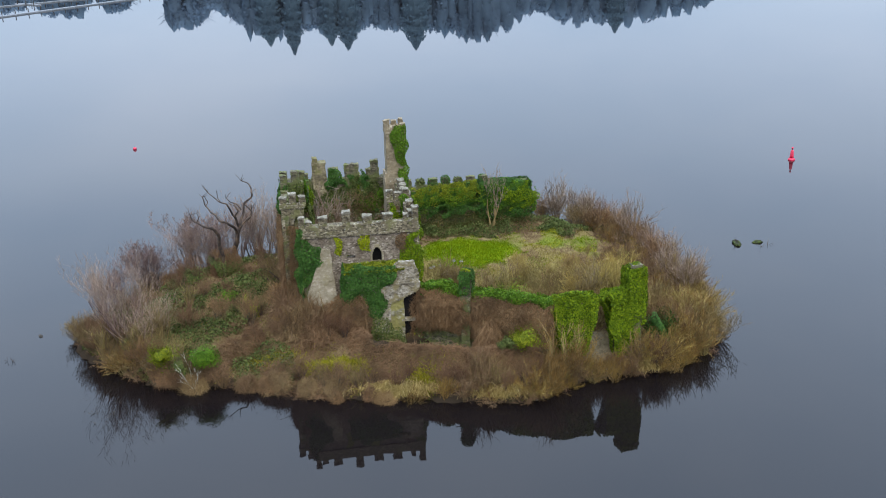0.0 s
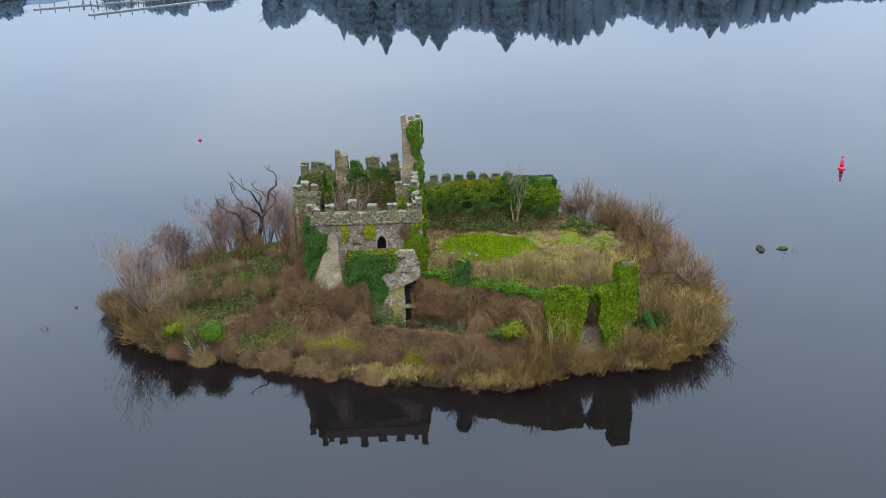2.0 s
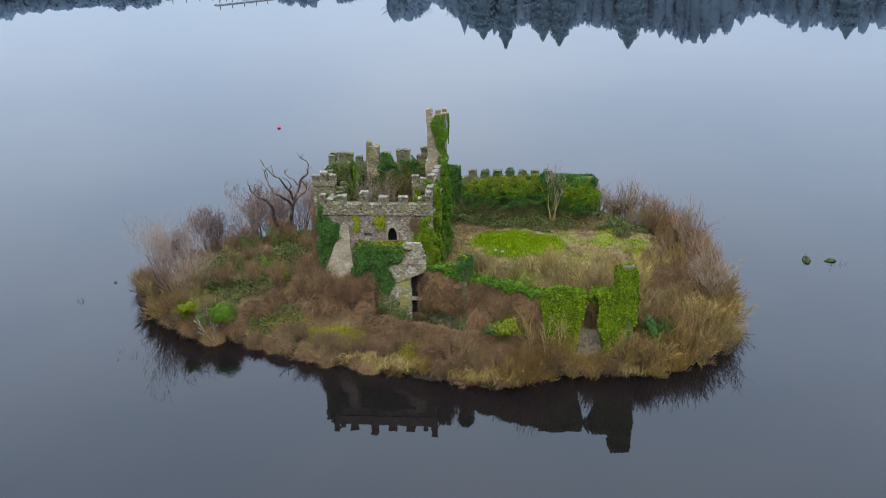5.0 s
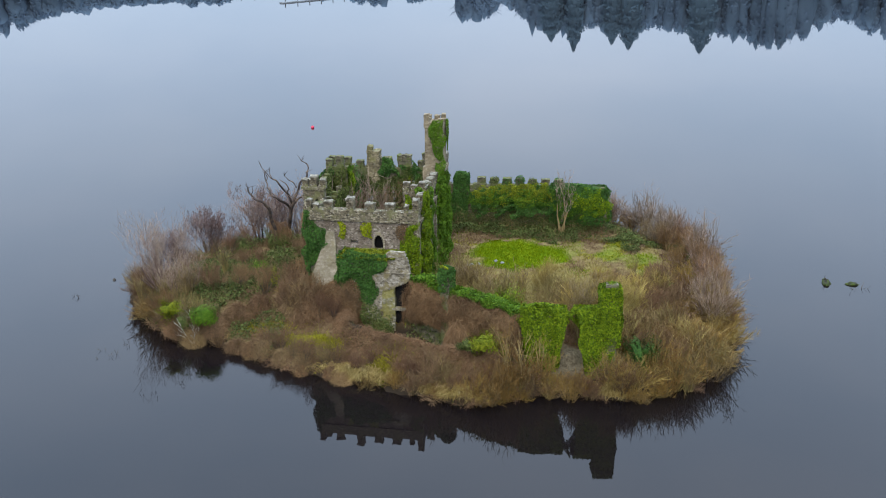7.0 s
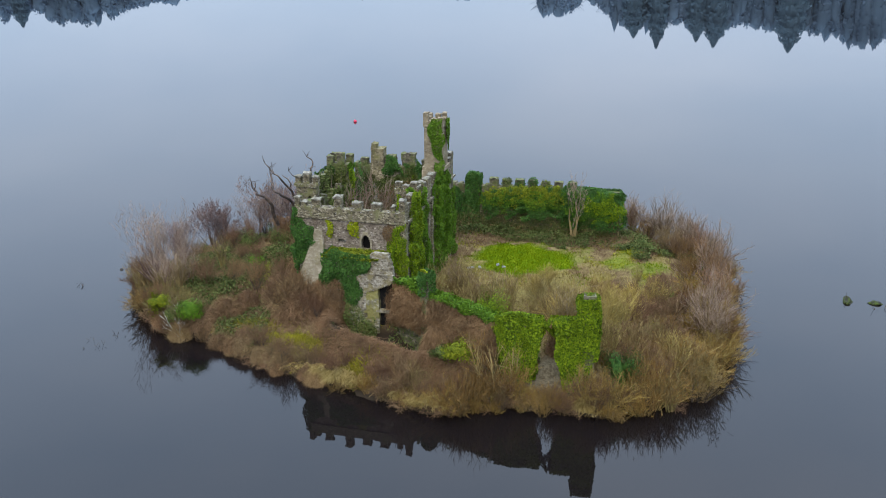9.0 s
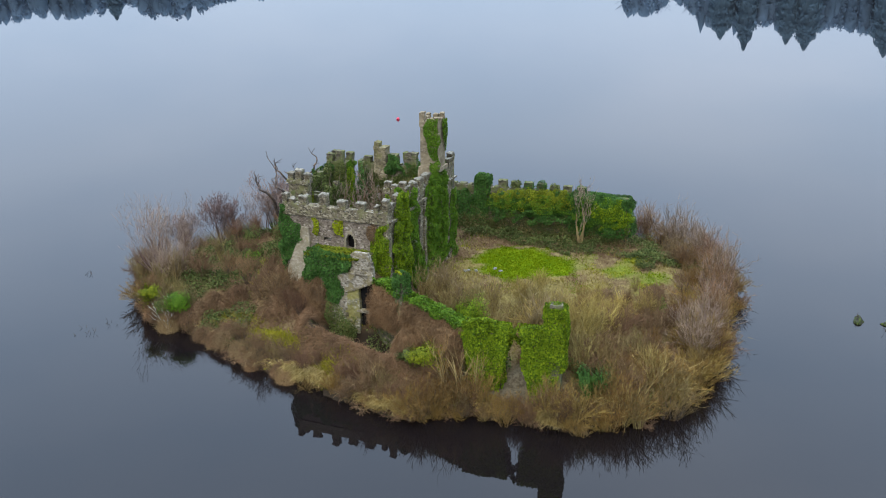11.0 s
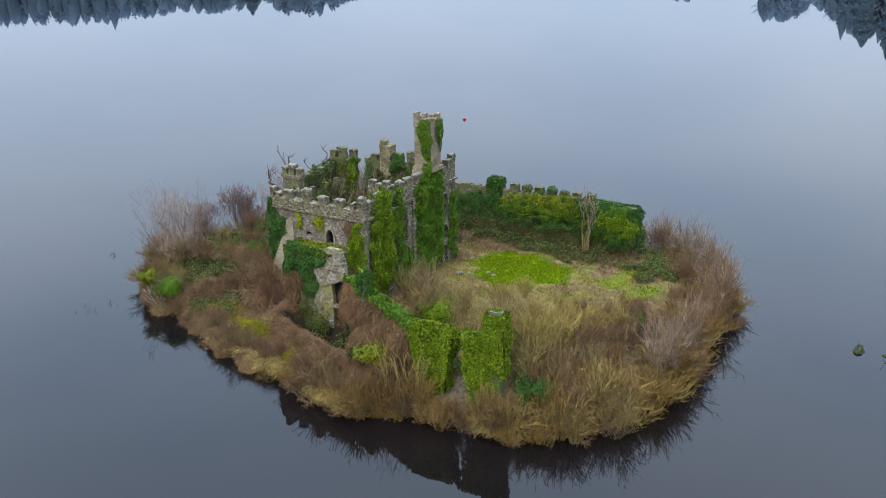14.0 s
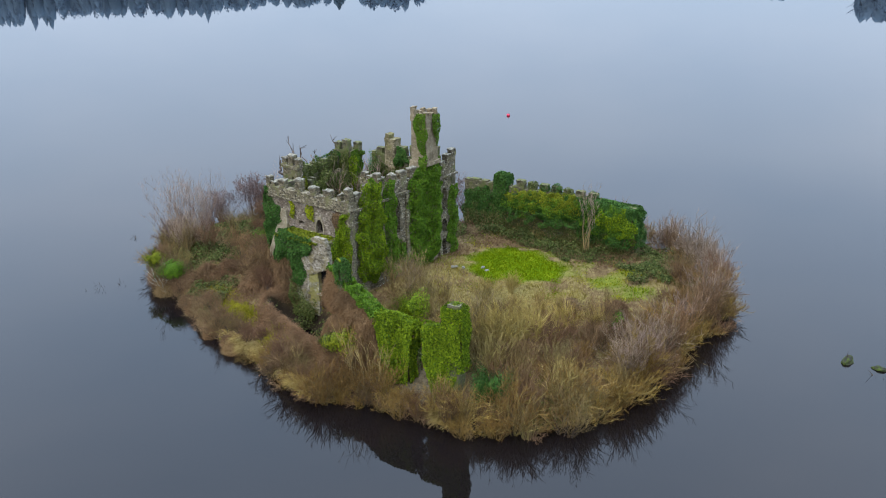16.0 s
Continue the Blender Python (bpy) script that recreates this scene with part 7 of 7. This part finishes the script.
def lathe(profile, n=16):
    bm = bmesh.new()
    rings = [[bm.verts.new((r * math.cos(2 * math.pi * k / n), r * math.sin(2 * math.pi * k / n), z)) for k in range(n)] for r, z in profile]
    for a, b in zip(rings, rings[1:]):
        for k in range(n):
            bm.faces.new((a[k], a[(k + 1) % n], b[(k + 1) % n], b[k]))
    bm.faces.new(rings[0][::-1]), bm.faces.new(rings[-1])
    for f in bm.faces:
        f.smooth = True
    return bm


mark = thing("channel_marker", Matrix.Translation((64.8, 169.4, 0)) @ Matrix.Diagonal((0.62, 0.62, 0.72, 1)), "tall red channel marker buoy floating in the lake", "buoy")
part("float", lathe([(0.9, -0.3), (1.0, 0.0), (0.95, 0.35), (0.6, 0.5)]), M_RED, mark)
part("body", lathe([(0.6, 0.5), (0.52, 1.2), (0.40, 2.3), (0.3, 2.5)]), M_RED, mark)
part("topmark", lathe([(0.12, 2.5), (0.12, 2.75), (0.27, 2.8), (0.27, 3.2), (0.2, 3.25)]), M_RED, mark)
ball = thing("mooring_buoy", Matrix.Translation((-60.5, 186.7, 0)) @ Matrix.Scale(0.62, 4), "round red mooring buoy floating in the lake", "buoy")
part("ball", lathe([(0.05, -0.35), (0.4, -0.2), (0.58, 0.1), (0.55, 0.4), (0.35, 0.66), (0.08, 0.75)]), M_RED, ball)
part("eye", lathe([(0.08, 0.74), (0.08, 0.9)], 8), M_PILE, ball)


def jetty(p, q, width, label):
    d = Vector((q[0] - p[0], q[1] - p[1]))
    ob = thing("floating_jetty", Matrix.Translation((*p, 0)) @ Matrix.Rotation(math.atan2(d.y, d.x), 4, "Z"), label, "jetty", "jetties")
    n = max(2, round(d.length / 8))
    for k in range(n):
        bm = bmesh.new()
        chunky(bm, d.length * k / n + 0.1, d.length * (k + 1) / n - 0.1, -width / 2, width / 2, -0.2, 0.55, 4)
        part("pontoon", bm, M_PONTOON, ob)
        bm = bmesh.new()
        box(bm, d.length * (k + 0.5) / n - 0.15, d.length * (k + 0.5) / n + 0.15, width / 2 + 0.05, width / 2 + 0.35, -1.0, 2.6)
        part("pile", bm, M_PILE, ob)


jetty((-216, 452), (-150, 610), 3.0, "long grey floating jetty far across the lake")
jetty((-262, 482), (-180, 590), 2.5, "long grey floating jetty far across the lake")
jetty((-232, 500), (-250, 512), 2.0, "short grey jetty finger far across the lake")
jetty((-218, 520), (-236, 532), 2.0, "short grey jetty finger far across the lake")

# ---- far shores ----
def bank(name, pts, width, h, label):
    vs, fs = [], []
    r = random.Random(len(pts) + int(h))
    for i, (x, y) in enumerate(pts):
        for k, (w, z) in enumerate(((0, -0.5), (4, 0.8), (width * 0.3, h * 0.6), (width, h), (width * 3, h * 1.1))):
            vs.append((x + r.uniform(-2, 2), y + w, z * r.uniform(0.85, 1.15)))
    for i in range(len(pts) - 1):
        for k in range(4):
            a = i * 5 + k
            fs.append((a, a + 5, a + 6, a + 1))
    # the bank takes the woods' haze-blue colour too
    tagged(new(name, sheet_mesh(name, np.array(vs), fs, M_HAZED_WOODS)), label, "shore", kind="structure")


def line_points(pts, step):
    out = []
    for (x0, y0), (x1, y1) in zip(pts, pts[1:]):
        n = max(1, round(math.hypot(x1 - x0, y1 - y0) / step))
        out += [(x0 + (x1 - x0) * k / n, y0 + (y1 - y0) * k / n) for k in range(n)]
    return out


MAIN = [(-190, 650), (-105, 652), (0, 672), (150, 705), (330, 745), (700, 860)]
LEFT = [(-900, 250), (-620, 380), (-470, 455), (-330, 560), (-300, 640)]
INLET = [(-330, 700), (-200, 745), (-100, 760)]
for nm, line, h in (("far_shore", MAIN, 20), ("far_shore", LEFT, 8), ("far_shore", INLET, 3)):
    bank(nm, line_points(line, 20), 60, h, "distant wooded lake shore")


bm = bmesh.new()
bmesh.ops.create_icosphere(bm, subdivisions=2, radius=1)
BALL = np.array([tuple(v.co) for v in bm.verts])
BALL_F = np.array([[v.index for v in f.verts] for f in bm.faces])
bm.free()


def woods(line, tops, depth, dense, seed, label):
    """Far bare trees whose crowns rise to a skyline given as (x, height)."""
    r = np.random.default_rng(seed)
    P, Q, FL, FN, HV, HF = [], [], [], [], [], []
    for x, y in line_points(line, dense):
        top = float(np.interp(x, *zip(*tops)))
        if top < 1:
            continue
        for row in range(3):
            by, bx = y + 4 + depth * (row + r.random()) / 3, x + r.normal(0, 2)
            hgt = top * (1 + 0.0009 * (by - y)) * (1 - 0.22 * r.random() ** 1.5)
            c = np.array([bx, by, hgt * 0.5])
            bump_ = 1 + 0.22 * lumps(BALL[:, 0] * 2.2 + BALL[:, 1] * 1.3 + bx, BALL[:, 2] * 2.6 + by, 1.5, seed)
            hull = c + BALL * bump_[:, None] * [r.uniform(3.4, 6.2), 4.6, hgt * 0.49]
            HF.append(BALL_F + len(BALL) * len(HV)), HV.append(hull)
            k = 130
            d = r.normal(0, 1, (k, 3)) + [0, -0.4, 0.4]
            d *= r.uniform(0.9, 1.08, (k, 1)) / np.linalg.norm(d, axis=1)[:, None]
            FL.append(c + d * [4.8, 4.8, hgt * 0.48]), FN.append(d * [0.6, 0.6, 0.2] + [0, -1.0, 0.35])
            P.append(np.repeat([[bx, by, 0.5]], 2, 0)), Q.append(np.repeat([[bx, by, hgt * 0.8]], 2, 0) + r.normal(0, 0.8, (2, 3)))
            k = 34
            s = np.column_stack([r.normal(0, 0.42, k), r.normal(0, 0.3, k), r.uniform(0.45, 1, k)])
            p0 = c + s * [6.0, 6.0, hgt * 0.3]
            P.append(p0), Q.append(p0 + s * [5.0, 5.0, hgt * 0.16])
    p, q = np.concatenate(P), np.concatenate(Q)
    v, f = ribbons(p, q, 0.3, r.normal(0, 0.2, p.shape), seed)
    tagged(new("far_woods", sheet_mesh("far_woods", v, f, M_HAZED_WOODS)), label, "woods", kind="stuff")
    tagged(new("far_crowns", sheet_mesh("far_crowns", np.concatenate(HV), np.concatenate(HF), M_HAZED_SHADE)), "close-grown crowns of the " + label, "woods", kind="stuff")
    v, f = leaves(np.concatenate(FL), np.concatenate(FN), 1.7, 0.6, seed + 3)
    tagged(new("far_thicket", sheet_mesh("far_thicket", v, f, M_HAZED_THICKET)), "dense twig crowns of the " + label, "woods", kind="stuff")


def far_fir(x, y, h, wide, seed):
    ob = thing("fir_tree", Matrix.Translation((x, y, 0)), "distant dark fir on the lake shore", "tree", "far firs")
    r = np.random.default_rng(seed)
    k = 1800
    t = r.uniform(0, 1, k) ** 0.8
    a = r.uniform(0, 6.28, k)
    rad = np.minimum(1, (1 - t) * 3.4) * wide * r.uniform(0.6, 1.05, k) * (0.9 + 0.12 * np.sin(t * 40)) + 0.15
    p = np.column_stack([np.cos(a) * rad, np.sin(a) * rad, 2 + t * (h - 2)])
    v, f = leaves(p, np.column_stack([np.cos(a) * 0.5, np.sin(a) * 0.5 - 0.8, np.full(k, 0.3)]), 1.5, 0.3, seed)
    child("foliage", sheet_mesh("foliage", v, f, M_HAZED_FIR), ob)
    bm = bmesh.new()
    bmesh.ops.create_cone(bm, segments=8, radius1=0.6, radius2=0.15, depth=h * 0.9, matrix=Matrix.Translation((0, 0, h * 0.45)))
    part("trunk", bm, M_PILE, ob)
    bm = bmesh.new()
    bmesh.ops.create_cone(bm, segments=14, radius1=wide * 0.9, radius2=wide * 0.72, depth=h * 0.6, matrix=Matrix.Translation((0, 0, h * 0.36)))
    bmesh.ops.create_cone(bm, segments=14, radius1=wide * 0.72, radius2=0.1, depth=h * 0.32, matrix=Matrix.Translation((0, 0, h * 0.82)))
    part("inner_foliage", bm, M_HAZED_FIR, ob)


woods([(x, y) for x, y in MAIN[:4]] + [(330, 745)], [(-190, 30), (-184, 36), (-178, 32), (-166, 18), (-150, 25), (-137, 33), (-122, 36), (-100, 34), (-81, 36), (-60, 37), (-45, 34), (-24, 38), (-8, 40), (16, 46), (30, 44), (40, 40), (64, 27), (84, 37), (105, 38), (122, 38), (156, 37), (181, 30), (206, 23), (330, 20)], 40, 4.0, 401, "leafless woods on the distant shore")
woods(LEFT, [(-900, 52), (-745, 51), (-693, 41), (-643, 39), (-578, 36), (-537, 28), (-504, 28), (-488, 24), (-477, 14), (-468, 23), (-450, 30), (-430, 21), (-395, 13.5), (-355, 12), (-333, 15), (-327, 0), (-300, 0)], 30, 6.0, 402, "leafless woods along the side shore")
woods(INLET, [(-330, 20), (-322, 24), (-312, 14), (-300, 26), (-280, 28), (-268, 14), (-254, 27), (-244, 22), (-236, 0), (-100, 0)], 12, 6.0, 403, "leafless woods at the head of the inlet")
for k, (x, y, h, wide) in enumerate(((-122, 654, 41, 9), (-106, 653, 47, 6.5), (-81, 658, 42, 8), (-70, 660, 45.5, 9.5), (-24, 668, 47.5, 10.5), (118, 699, 42.5, 8), (-470, 458, 27, 5))):
    far_fir(x, y, h, wide, 420 + k)
